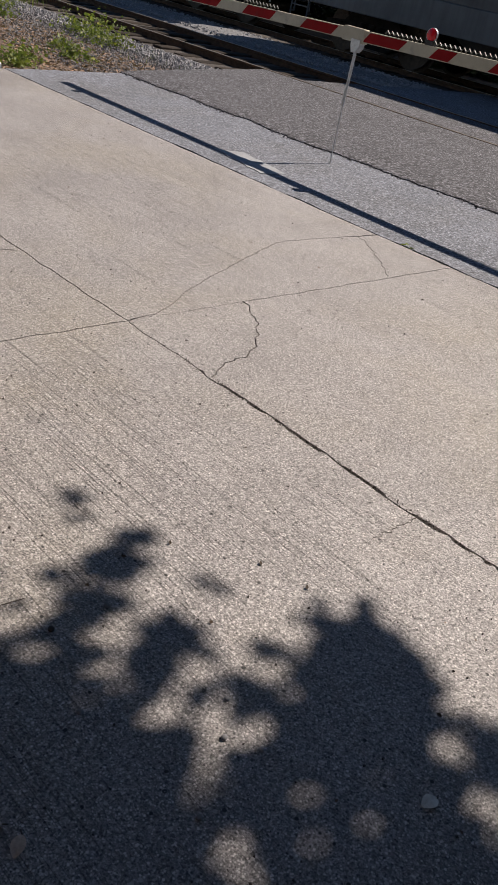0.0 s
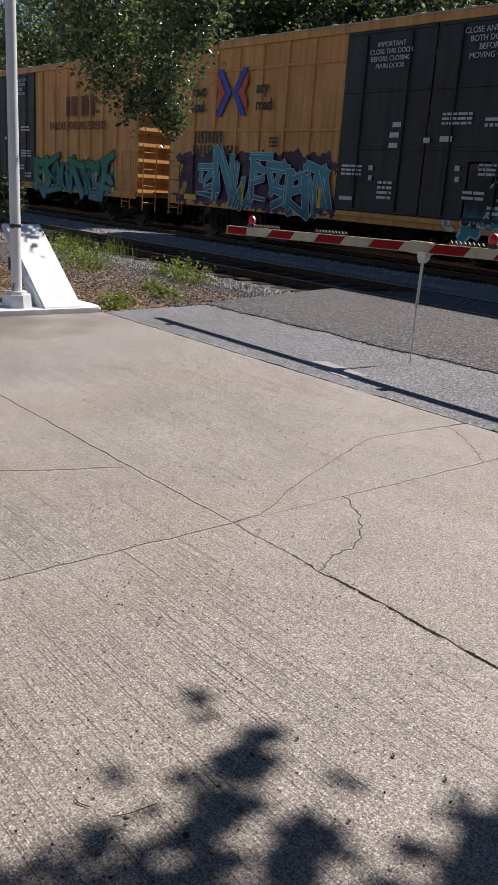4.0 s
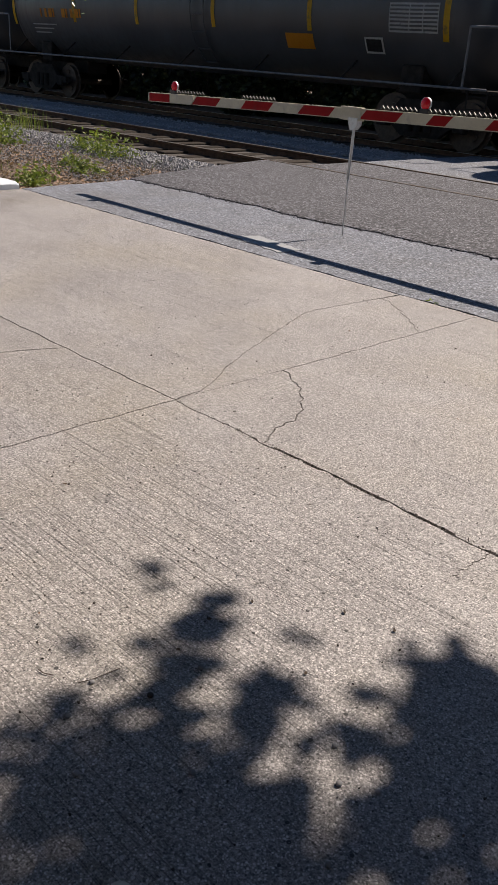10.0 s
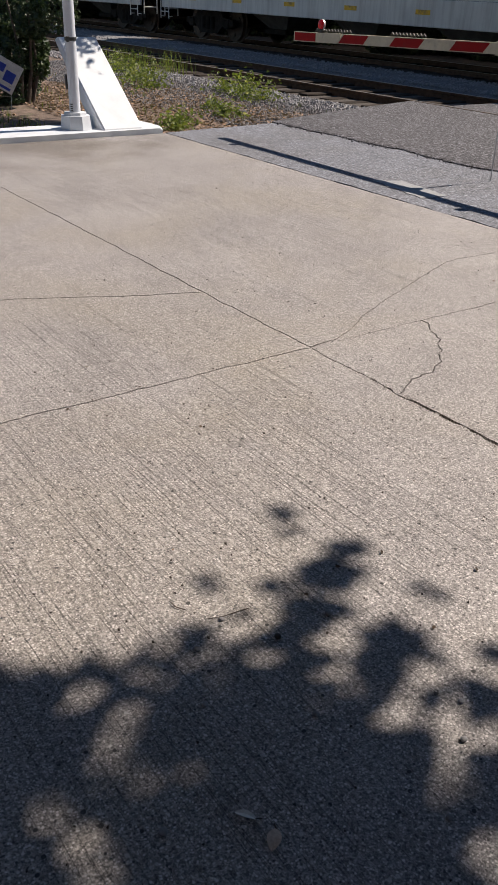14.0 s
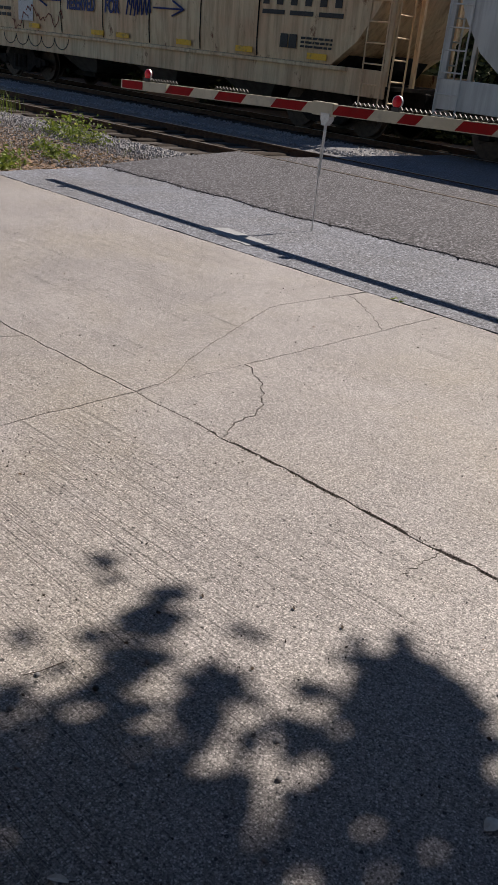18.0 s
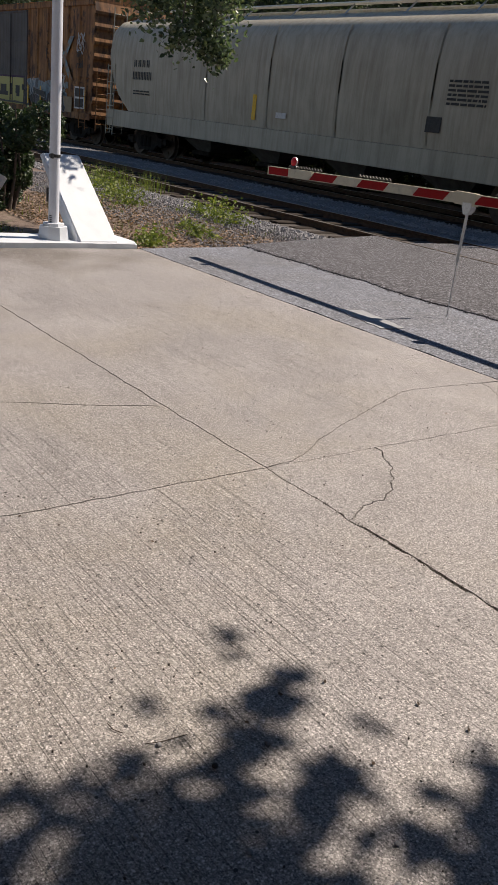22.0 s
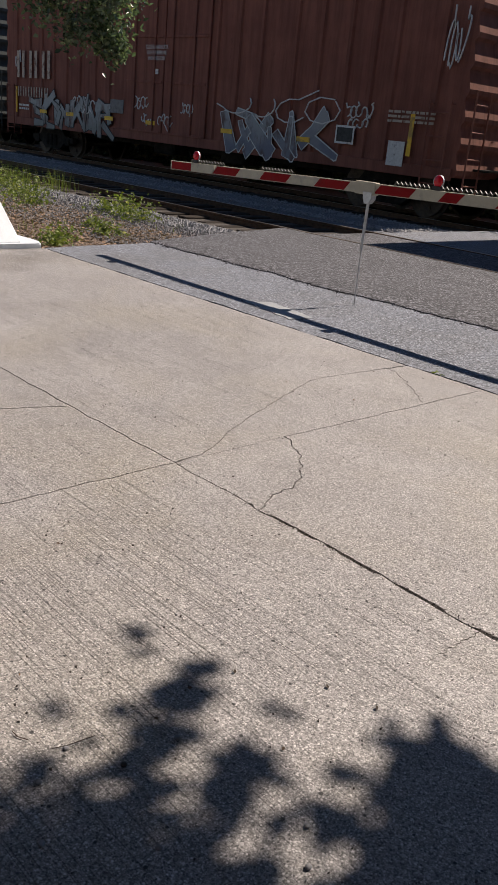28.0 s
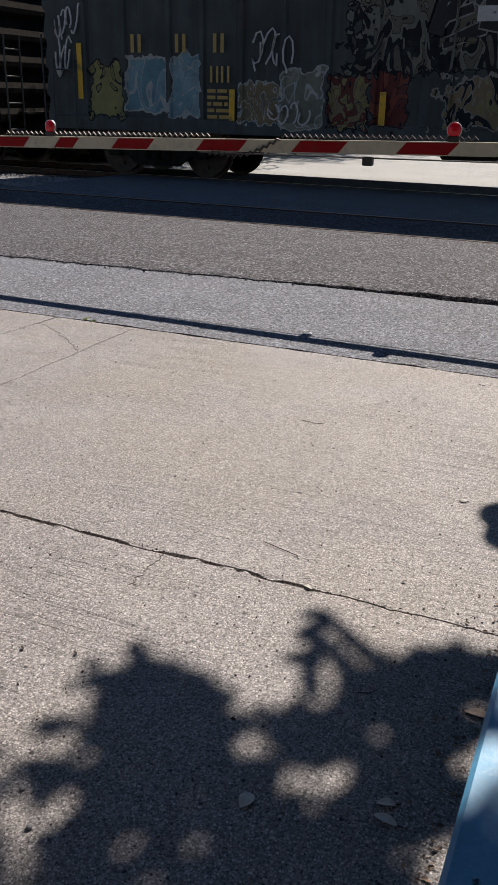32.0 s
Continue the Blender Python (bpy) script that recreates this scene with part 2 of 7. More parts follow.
    l.new(bp.outputs[0], b.inputs["Normal"])
    return m


CONCRETE = speckled("broomed_concrete", (0.225, 0.208, 0.204), (0.312, 0.293, 0.288), (0.059, 0.054, 0.051), (0.561, 0.547, 0.531), 1.6, (125.0, 185.0, 330.0), 0.64, 0.8, 0.6, (0.268, 0.242, 0.212), (0.37, 0.43), (0.6, 0.64), 0.6, (-8.3, 3.2, 2.6, (0.105, 0.088, 0.071)), True)
FAR_CONCRETE = speckled("pale_concrete", (0.302, 0.302, 0.293), (0.374, 0.378, 0.366), (0.18, 0.182, 0.179), (0.432, 0.439, 0.447), 1.0, (60.0, 160.0))
ASPHALT = speckled("worn_asphalt", (0.13, 0.137, 0.161), (0.188, 0.197, 0.231), (0.032, 0.034, 0.039), (0.385, 0.404, 0.453), 1.4, (55.0, 75.0, 140.0), 0.88, 0.8, 0.0, (0.147, 0.147, 0.159), (0.39, 0.46), (0.58, 0.63))
COARSE = speckled("coarse_asphalt_patch", (0.058, 0.056, 0.064), (0.093, 0.09, 0.102), (0.008, 0.008, 0.008), (0.27, 0.266, 0.295), 1.8, (40.0, 55.0, 100.0), 0.9, 1.0, 0.0, None, (0.41, 0.48), (0.56, 0.61), 0.85, rubble=True)
JOINT = surface("joint_dirt", (0.02, 0.017, 0.014), (0.06, 0.05, 0.04), 0.95, 25)
PATCH = surface("pale_patch", (0.231, 0.238, 0.249), (0.287, 0.297, 0.312), 0.85, 14, fine=150, fine_amount=0.5)
EARTH = surface("leaf_litter_earth", (0.086, 0.061, 0.047), (0.187, 0.137, 0.108), 0.95, 9, fine=60, fine_amount=0.7, bump=0.8, stain=(0.05, 0.065, 0.022), stain_scale=2.2, stain_at=(0.58, 0.7))
BALLAST = surface("ballast_gravel", (0.068, 0.067, 0.072), (0.225, 0.225, 0.237), 0.9, 30, fine=45, fine_amount=0.7, bump=1.0, bump_scale=28)
STONE = surface("ballast_stone", (0.187, 0.182, 0.188), (0.331, 0.326, 0.333), 0.9, 12, fine=60, vary=0.35)
TIE = surface("weathered_tie", (0.018, 0.013, 0.011), (0.052, 0.043, 0.035), 0.9, 5, fine=60, stretch=(8, 1, 8), vary=0.25)
TIE.node_tree.nodes["Principled BSDF"].inputs["Specular IOR Level"].default_value = 0.1
RAIL_RUST = surface("rusty_rail_steel", (0.07, 0.035, 0.02), (0.16, 0.085, 0.05), 0.75, 12, 0.4)
RAIL_TOP = surface("worn_rail_head", (0.3, 0.27, 0.24), (0.45, 0.41, 0.37), 0.35, 20, 0.9, bump=0.03)
WHITE = surface("white_masonry_paint", (0.544, 0.571, 0.615), (0.64, 0.672, 0.714), 0.6, 5, fine=140, fine_amount=0.15, stain=(0.36, 0.361, 0.362), stain_scale=3.0, stain_at=(0.66, 0.8))
BLUE = surface("blue_kerb_paint", (0.078, 0.27, 0.459), (0.117, 0.328, 0.529), 0.5, 4, fine=90, fine_amount=0.12, stain=(0.012, 0.024, 0.044), stain_scale=7.0, stain_at=(0.68, 0.71), stretch=(3, 1, 1))

# ---- ground ----
bm = blank()
bmesh.ops.create_grid(bm, x_segments=60, y_segments=60, size=1, matrix=Matrix.Translation((0, 0, -0.13)) @ Matrix.Diagonal((400, 400, 1, 1)))
setting("ground", bm, EARTH, "brown earth with leaf litter and thin grass")


def wavy(points, amp=0.004, freq=9.0, step=0.05):
    """A closed outline cut into short steps and made uneven, so that neighbours along the same line follow each other."""
    out = []
    for (x0, y0), (x1, y1) in zip(points, points[1:] + points[:1]):
        k = max(1, int(math.hypot(x1 - x0, y1 - y0) / step))
        for i in range(k):
            x, y = x0 + (x1 - x0) * i / k, y0 + (y1 - y0) * i / k
            fine = amp * 0.6
            out.append((x + amp * noise.noise((x * freq, y * freq, 3)) + fine * noise.noise((x * 32, y * 32, 5)), y + amp * noise.noise((x * freq, y * freq, 11)) + fine * noise.noise((x * 32, y * 32, 8))))
    return out


def shrunk(points, gap):
    """The outline moved inwards by gap; counter-clockwise."""
    n = len(points)
    out = []
    for i in range(n):
        a, p, b = Vector(points[i - 1]), Vector(points[i]), Vector(points[(i + 1) % n])
        d = ((p - a).normalized() + (b - p).normalized())
        d = d.normalized() if d.length > 1e-6 else (b - p).normalized()
        out.append((p.x - d.y * gap, p.y + d.x * gap))
    return out


pavement = tagged(new("pavement", None), "pale broom-finished concrete forecourt with worn open joints", "", "", "structure")
bm = box(blank(), -8.36, 15.5, -8.1, 4.81, -0.3, -0.03)
part("joint_bed", bm, JOINT, pavement)
X0, X1, X2, X3, Y0, Y1, Y2, Y3 = -8.36, -2.76, 3.4, 9.5, -0.3, 2.25, 4.75, -2.9
CORNER = [(-2.75, 2.95), (-2.60, 2.88), (-2.49, 2.79), (-2.40, 2.69), (-2.31, 2.59), (-2.27, 2.5), (-2.26, 2.41), (-2.19, 2.26)]
def ragged(points, amp, seed):
    """The line cut into short steps that stray to both sides."""
    out = [points[0]]
    for (x0, y0), (x1, y1) in zip(points, points[1:]):
        k = max(2, int(math.hypot(x1 - x0, y1 - y0) / 0.022))
        for i in range(1, k + 1):
            u, w = i / k, amp if (x1, y1) != points[-1] or i < k else 0
            x, y = x0 + (x1 - x0) * u, y0 + (y1 - y0) * u
            out.append((x + w * noise.noise((x * 21, y * 21, seed)) + 0.5 * w * noise.noise((x * 55, y * 55, seed)), y + w * noise.noise((x * 21, y * 21, seed + 9))))
    return out


CORNER = ragged(CORNER, 0.028, 3)
ARC = [(-2.775, 2.42), (-2.84, 2.56), (-2.94, 2.72), (-3.08, 3.02), (-3.22, 3.34), (-3.33, 3.6), (-3.41, 3.8), (-3.43, 3.95), (-3.42, 4.12), (-3.4, 4.4), (-3.38, 4.75)]
SLANT = [(-3.66, 2.25), (-3.74, 2.0), (-3.8, 1.85), (-3.92, 1.6), (-4.03, 1.35), (-4.2, 0.6), (-4.4, -0.3)]
outlines = [
    ([(X1, 2.96)] + CORNER[1:-1] + [(-2.19, Y1), (X2, Y1), (X2, Y2), (X1, Y2)], 0.0045),
    ([(X1, Y1), (-2.19, Y1)] + CORNER[1:-1][::-1] + [(X1, 2.95)], 0.002),
    ([(X0, Y1), (-2.764, Y1)] + ARC + [(X0, Y2)], 0.0038),
    ([(-2.763, Y1 + 0.03), (X1 + 0.001, Y1 + 0.03), (X1, Y2), (-3.37, Y2)] + ARC[::-1][1:], 0.0012),
    ([(X0, Y0), (-4.4, Y0)] + SLANT[::-1][1:] + [(X0, Y1)], 0.0042),
    ([(-4.4, Y0), (X1, Y0), (X1, Y1)] + SLANT[:-1], 0.003),
    ([(X1, Y0), (X2, Y0), (X2, Y1), (X1, Y1)], 0.003),
]
for a, b, c, d in ((X2, X3, Y1, Y2), (X2, X3, Y0, Y1), (X0, X1, Y3, Y0), (X1, X2, Y3, Y0), (X2, X3, Y3, Y0), (X3, 15.5, Y1, Y2), (X3, 15.5, Y0, Y1), (X3, 15.5, Y3, Y0), (X0, X1, -5.5, Y3), (X1, X2, -5.5, Y3), (X2, X3, -5.5, Y3), (X3, 15.5, -5.5, Y3), (X0, X1, -8.1, -5.5), (X1, X2, -8.1, -5.5), (X2, X3, -8.1, -5.5), (X3, 15.5, -8.1, -5.5)):
    outlines.append(([(a, c), (b, c), (b, d), (a, d)], 0.005))
for pts, gap in outlines:
    near = pts[0][0] < 3 and max(p[1] for p in pts) > 0
    edge = shrunk(wavy(pts, 0.012, 7, 0.025 if near else 0.4), gap)
    bm = slab(blank(), edge, -0.25, 0.0)
    for v in bm.verts:
        # worn, spalled lips along the main joint
        if v.co.z > -0.01 and abs(v.co.y - Y1) < 0.05 and -2.25 < v.co.x < -0.6:
            v.co.y += (0.013 if v.co.y > Y1 else -0.006) * max(0, noise.noise((v.co.x * 9, 2, 5)) + 0.55)
    part("slab", bm, CONCRETE, pavement)
# fine side crack from the main joint
bm = blank()
line = [(-1.13 + 0.014 * noise.noise((k * 0.31, 2, 7)) + 0.004 * noise.noise((k * 1.3, 5, 7)), 2.24 - 0.008 * k) for k in range(34)]
loft(bm, [[(x - 0.0016 * (1 - k / 40), y, -0.01), (x - 0.0016 * (1 - k / 40), y, 0.0012), (x + 0.0016 * (1 - k / 40), y, 0.0012), (x + 0.0016 * (1 - k / 40), y, -0.01)] for k, (x, y) in enumerate(line)])
part("side_crack", bm, JOINT, pavement)
# short branch from the curved crack to the cross joint
bm = blank()
line = ragged([(-3.39, 4.57), (-3.19, 4.46), (-2.96, 4.29), (-2.77, 4.12)], 0.02, 6)
loft(bm, [[(x - 0.0012, y - 0.0012, -0.01), (x - 0.0012, y - 0.0012, 0.0012), (x + 0.0012, y + 0.0012, 0.0012), (x + 0.0012, y + 0.0012, -0.01)] for x, y in line])
part("side_crack", bm, JOINT, pavement)

road = setting("road", slab(blank(), wavy([(-8.42, 4.785), (60, 4.785), (60, 6.72), (-8.6, 6.6)], 0.03, 4, 0.15), -0.2, -0.006), ASPHALT, "worn pale grey asphalt road beside the forecourt")
lip = []
for i in range(420):
    x = -8.6 + i * 0.05 if i < 400 else 11.4 + (i - 400) * 2.4
    base = 6.36 + 0.02 * (x + 8.6) if x < -5 else 6.44 + 0.075 * (x + 5)
    base = min(base, 6.9)
    lip.append((x, base + 0.09 * noise.noise((x * 1.3, 0, 1)) + 0.05 * noise.noise((x * 5, 4, 1)) + 0.035 * noise.noise((x * 15, 9, 1)) + 0.02 * noise.noise((x * 37, 2, 1))))
bm = blank()
strips = []
for x, y in lip:
    far = 9.52 if x > -9.0 else 9.2
    row = [(x, y, -0.2), (x, y, 0.004), (x + 0.01, y + 0.05, 0.013)]
    for k in range(1, 9):
        u = k / 8
        row.append((x - 0.9 * u * max(0.0, min(1.0, (-6.5 - x) / 2.1)) + 0.03 * noise.noise((y * 3, k, x)), y + (far - y) * u, 0.022))
    strips.append(row)
loft(bm, strips, close=False)
setting("road_patch", bm, COARSE, "coarse dark asphalt patch with a ragged broken edge")
setting("road_patch_pale", slab(blank(), wavy([(-5.45, 5.1), (-4.75, 4.98), (-4.72, 5.2), (-5.35, 5.32)], 0.05, 6, 0.06), -0.05, -0.0015), PATCH, "small pale cement repair on the asphalt road")

# crossing surface between and beyond the rails
for a, b, c in ((9.69, 10.96, COARSE), (11.12, 14.5, ASPHALT), (14.68, 15.95, COARSE)):
    setting("road_crossing", slab(blank(), wavy([(-8.9, a), (60, a), (60, b), (-8.9, b)], 0.03, 3, 0.2), -0.3, 0.012), c, "asphalt infill of the level crossing between the rails")
setting("road_far", slab(blank(), [(-9.5, 16.12), (60, 16.12), (60, 60), (-9.5, 60)], -0.3, 0.0), FAR_CONCRETE, "bright sunlit concrete road beyond the tracks")

# ballast bed with both tracks
bm = blank()
rows = []
for i in range(111):
    x = -75 + i * 0.6
    ring = []
    for y, z in ((8.2, -0.14), (8.7, -0.13), (8.95, -0.1), (10.3, -0.1), (11.6, -0.1), (12.6, -0.02), (13.6, -0.05), (15.3, -0.1), (16.9, -0.1), (18.2, -0.3)):
        ring.append((x, y + 0.12 * noise.noise((x * 0.8, y, 0)), z + 0.03 * noise.noise((x * 1.7, y * 2, 4))))
    rows.append(ring)
loft(bm, rows, close=False)
bed = tagged(part("track_bed", bm, BALLAST, None), "grey crushed stone ballast bed under two tracks", "", "", "structure")
# darker ballast within the tracks, pale stone beside them
bed.data.materials.append(surface("dark_track_ballast", (0.022, 0.018, 0.016), (0.075, 0.06, 0.05), 0.9, 22, fine=45, fine_amount=0.7, bump=1.0, bump_scale=28))
for p in bed.data.polygons:
    if 8.98 < p.center.y < 11.7 or p.center.y > 13.65:
        p.material_index = 1

stone = [Vector(v) for v in ((1, 0, 0), (-1, 0, 0), (0, 1, 0), (0, -1, 0), (0, 0, 0.7), (0, 0, -0.6))]
stone_faces = ((0, 2, 4), (2, 1, 4), (1, 3, 4), (3, 0, 4), (2, 0, 5), (1, 2, 5), (3, 1, 5), (0, 3, 5))
rnd = random.Random(4)


def scatter_stones(name, count, place, size, material, label):
    verts, faces = [], []
    for _ in range(count):
        x, y, z = place()
        s, turn = rnd.uniform(*size), Euler((rnd.uniform(0, 6), rnd.uniform(0, 6), rnd.uniform(0, 6))).to_matrix()
        k = len(verts)
        for v in stone:
            w = turn @ Vector((v.x * s * rnd.uniform(0.7, 1.3), v.y * s * rnd.uniform(0.6, 1.1), v.z * s))
            verts.append((x + w.x, y + w.y, z + w.z))
        faces += [(a + k, b + k, c + k) for a, b, c in stone_faces]
    me = bpy.data.meshes.new(name)
    me.from_pydata(verts, [], faces)
    me.materials.append(material)
    return tagged(new(name, me), label, "", "", "stuff")


def bed_place():
    x = -9.2 - 22 * rnd.random() ** 1.6
    y = rnd.choice((rnd.uniform(8.2, 8.95), rnd.uniform(11.55, 13.7), rnd.uniform(11.6, 13.6)))
    return x, y, -0.1 + (0.055 if 12.0 < y else 0)


scatter_stones("ballast_stones", 9000, bed_place, (0.018, 0.04), STONE, "loose angular grey ballast stones along the tracks")


def shoulder_place():
    x = rnd.uniform(-18.5, -8.9)
    return x, 8.95 - 2.75 * rnd.random() ** 1.5, -0.115


scatter_stones("patch_crumbs", 2600, lambda: (lambda q: (q[0] + rnd.uniform(-0.03, 0.03), q[1] + rnd.gauss(0.0, 0.035), 0.001))(lip[rnd.randrange(400)]), (0.005, 0.014), COARSE, "dark asphalt crumbs broken from the patch edge")
scatter_stones("shoulder_gravel", 15000, shoulder_place, (0.01, 0.028), STONE, "pale loose gravel on the verge beside the track")

# ties
tie_mesh = None
for y, first in ((10.32, -9.35), (15.3, -9.4)):
    k = 0
    while first - k * 0.53 > -42:
        if tie_mesh is None:
            bm = box(blank(), -0.115, 0.115, -1.28, 1.28, -0.17, 0.0, 0.012)
            tie_mesh = mesh_of(bm, "railway_tie", TIE)
        ob = tagged(new("railway_tie", tie_mesh), "weathered grey wooden railway tie in ballast", "railway tie", "ties of the tracks")
        ob.matrix_world = pose(first - k * 0.53, y + rnd.uniform(-0.06, 0.06), -0.075 + rnd.uniform(-0.012, 0.008), 0, 0, rnd.uniform(-1.5, 1.5))
        k += 1
# rails
profile = [(-0.065, -0.13), (0.065, -0.13), (0.06, -0.115), (0.012, -0.1), (0.01, -0.02), (0.034, -0.008), (0.034, 0.02), (-0.034, 0.02), (-0.034, -0.008), (-0.01, -0.02), (-0.012, -0.1), (-0.06, -0.115)]
for y in (9.6, 11.035, 14.583, 16.018):
    rail = thing("rail", "rusty brown steel rail with a worn bright head", "rail", "rails of the two tracks", pose(0, y, 0.03 - 0.03))
    part("web", loft(blank(), [[(x, a, b) for a, b in profile] for x in (-75, -9, 60)]), RAIL_RUST, rail)
    part("head", box(blank(), -75, 60, -0.026, 0.026, 0.0195, 0.0225), RAIL_TOP, rail, "bright worn running surface")

# white kerb, wing wall and pole at the forecourt's corner
bm = slab(blank(), wavy([(-8.37, 4.72), (-8.5, 4.78), (-9.2, 4.74), (-9.2, 4.3), (-8.98, 4.1), (-8.98, -8.1), (-8.37, -8.1)], 0.012, 3, 0.15), -0.2, 0.052)
bmesh.ops.bevel(bm, geom=[e for e in bm.edges if all(v.co.z > 0.045 for v in e.verts)], offset=0.016, segments=2, affect="EDGES")
setting("kerb", bm, WHITE, "thick white-painted concrete kerb with worn edges")
bm = prism(blank(), [(-8.42, -0.2), (-8.42, 0.056), (-9.46, 0.87), (-9.54, 0.84), (-8.66, 0.03), (-8.66, -0.2)], 4.06, 4.52)
bmesh.ops.bevel(bm, geom=bm.edges[:], offset=0.015, segments=1, affect="EDGES")
setting("wing_wall", bm, WHITE, "white-painted leaning concrete slab rising from the kerb")

# plain wall added out of view behind the forecourt, to keep skylight off the shade
SKY_BLOCK_BRICK = surface("sky_block_brick", (0.05, 0.035, 0.03), (0.09, 0.06, 0.05), 0.9, 3, fine=30, fine_amount=0.5, bump=0.4)
setting("wall_sky_block", box(blank(), -8.2, 15.5, -3.3, -2.8, -0.3, 6.4), SKY_BLOCK_BRICK, "unseen plain dark brick wall added to block skylight")



# ---- crossing gate and pole ----
GATE_RED = surface("gate_red_sheeting", (0.22, 0.004, 0.006), (0.272, 0.007, 0.009), 0.75, 8, fine=200, fine_amount=0.1, bump=0.02, stain=(0.214, 0.014, 0.014), stain_scale=9)
GATE_WHITE = surface("gate_cream_sheeting", (0.425, 0.399, 0.306), (0.51, 0.484, 0.383), 0.7, 8, fine=200, fine_amount=0.1, bump=0.02, stain=(0.383, 0.357, 0.297), stain_scale=9)
GATE_RED.node_tree.nodes["Principled BSDF"].inputs["Specular IOR Level"].default_value = 0.2
GALV = surface("galvanised_steel", (0.4, 0.41, 0.42), (0.58, 0.59, 0.6), 0.45, 18, 0.75, bump=0.05)
BLACK = surface("black_plastic", (0.012, 0.012, 0.013), (0.03, 0.03, 0.03), 0.5, 20, bump=0.05)
LENS = glow("red_lamp_lens", (0.42, 0.005, 0.014), 0.06)
POLE_WHITE = surface("white_pole_paint", (0.561, 0.589, 0.653), (0.663, 0.696, 0.758), 0.45, 4, fine=80, fine_amount=0.12, stain=(0.34, 0.357, 0.403), stain_scale=5, stain_at=(0.62, 0.78))

GATE_Y = 6.03


def arm_z(x):
    """Height of the arm's centre line."""
    return 0.968 + 0.0232 * (x + 7.85)


gate_arm = thing("crossing_gate_arm", "lowered crossing gate arm with red and cream diagonal stripes", "gate arm")


def arm_piece(x0, x1, lean, shift=0.0, h=0.045):
    return loft(blank(), [[(x0 - lean, GATE_Y - 0.022 - shift, arm_z(x0) - h), (x0 - lean, GATE_Y + 0.022 + shift, arm_z(x0) - h), (x0 + lean, GATE_Y + 0.022 + shift, arm_z(x0) + h), (x0 + lean, GATE_Y - 0.022 - shift, arm_z(x0) + h)],
                          [(x1 - lean, GATE_Y - 0.022 - shift, arm_z(x1) - h), (x1 - lean, GATE_Y + 0.022 + shift, arm_z(x1) - h), (x1 + lean, GATE_Y + 0.022 + shift, arm_z(x1) + h), (x1 + lean, GATE_Y - 0.022 - shift, arm_z(x1) + h)]])


starts = [-7.83, -7.09, -6.37, -5.62, -4.9, -4.22, -3.68, -2.94, -2.18, -1.42, -0.66, 0.1, 0.86]
widths = [0.36, 0.38, 0.39, 0.39, 0.4, 0.2, 0.34, 0.37, 0.37, 0.37, 0.37, 0.37, 0.37]
for i, (x, w) in enumerate(zip(starts, widths)):
    part("red_stripe", arm_piece(x + 0.02, x + w, 0.0 if i == 0 else 0.034, 0.0025, 0.0385), GATE_RED, gate_arm, "red reflective stripe")
    nxt = starts[i + 1] if i + 1 < len(starts) else 1.75
    part("cream_stripe", arm_piece(x, nxt - 0.001, 0.04 if 0 < i < 12 else 0.0), GATE_WHITE, gate_arm, "cream reflective stripe")
part("splice_plate", box(blank(), -5.13, -4.9, GATE_Y - 0.03, GATE_Y + 0.03, arm_z(-5) - 0.054, arm_z(-5) + 0.054, 0.004), GATE_WHITE, gate_arm)
# coiled lamp cable along the upper edge, hanging loose at one place
for x0, x1 in ((-7.5, -6.95), (-6.4, -5.95), (-4.72, -4.35), (-4.25, -2.85), (-2.28, -0.9)):
    k = int((x1 - x0) / 0.045) * 2
    bm = cord(blank(), [(x0 + (x1 - x0) * i / k, GATE_Y, arm_z(x0 + (x1 - x0) * i / k) + (0.078 if i % 2 else 0.056)) for i in range(k + 1)], 0.007)
    part("coiled_cable", bm, BLACK, gate_arm, "black coiled lamp cable")
bm = cord(blank(), [(-2.84 + 0.56 * i / 22, GATE_Y - 0.032, arm_z(-2.6) + 0.06 - 0.13 * math.sin(min(1, (1 - i / 22) * 1.25) * math.pi * 0.62) + (0.012 if i % 2 else -0.012)) for i in range(23)], 0.008)
part("loose_cable", bm, BLACK, gate_arm, "loose sagging piece of coiled cable")
part("stay_wire", tube(blank(), (-2.95, GATE_Y + 0.03, arm_z(-2.95) - 0.055), (1.6, GATE_Y + 0.03, arm_z(1.6) - 0.11), 0.006, seg=5), BLACK, gate_arm)
part("wire_clip", box(blank(), -1.67, -1.6, GATE_Y - 0.02, GATE_Y + 0.04, arm_z(-1.63) - 0.12, arm_z(-1.63) - 0.06, 0.006), BLACK, gate_arm)
for x in (-7.41, -4.27, -1.06):
    lamp = part("lamp_bracket", box(blank(), x - 0.04, x + 0.04, GATE_Y - 0.025, GATE_Y + 0.025, arm_z(x) + 0.045, arm_z(x) + 0.08, 0.005), BLACK, gate_arm)
    bm = blank()
    bmesh.ops.create_uvsphere(bm, u_segments=16, v_segments=10, radius=0.047, matrix=Matrix.Translation((x, GATE_Y, arm_z(x) + 0.118)) @ Matrix.Diagonal((1, 0.75, 1.05, 1)))
    part("red_lens", bm, LENS, lamp, "domed red warning lamp", True)
    bm = tube(blank(), (x, GATE_Y - 0.008, arm_z(x) + 0.118), (x, GATE_Y + 0.008, arm_z(x) + 0.118), 0.05, seg=20)
    part("lamp_rim", bm, GALV, lamp)
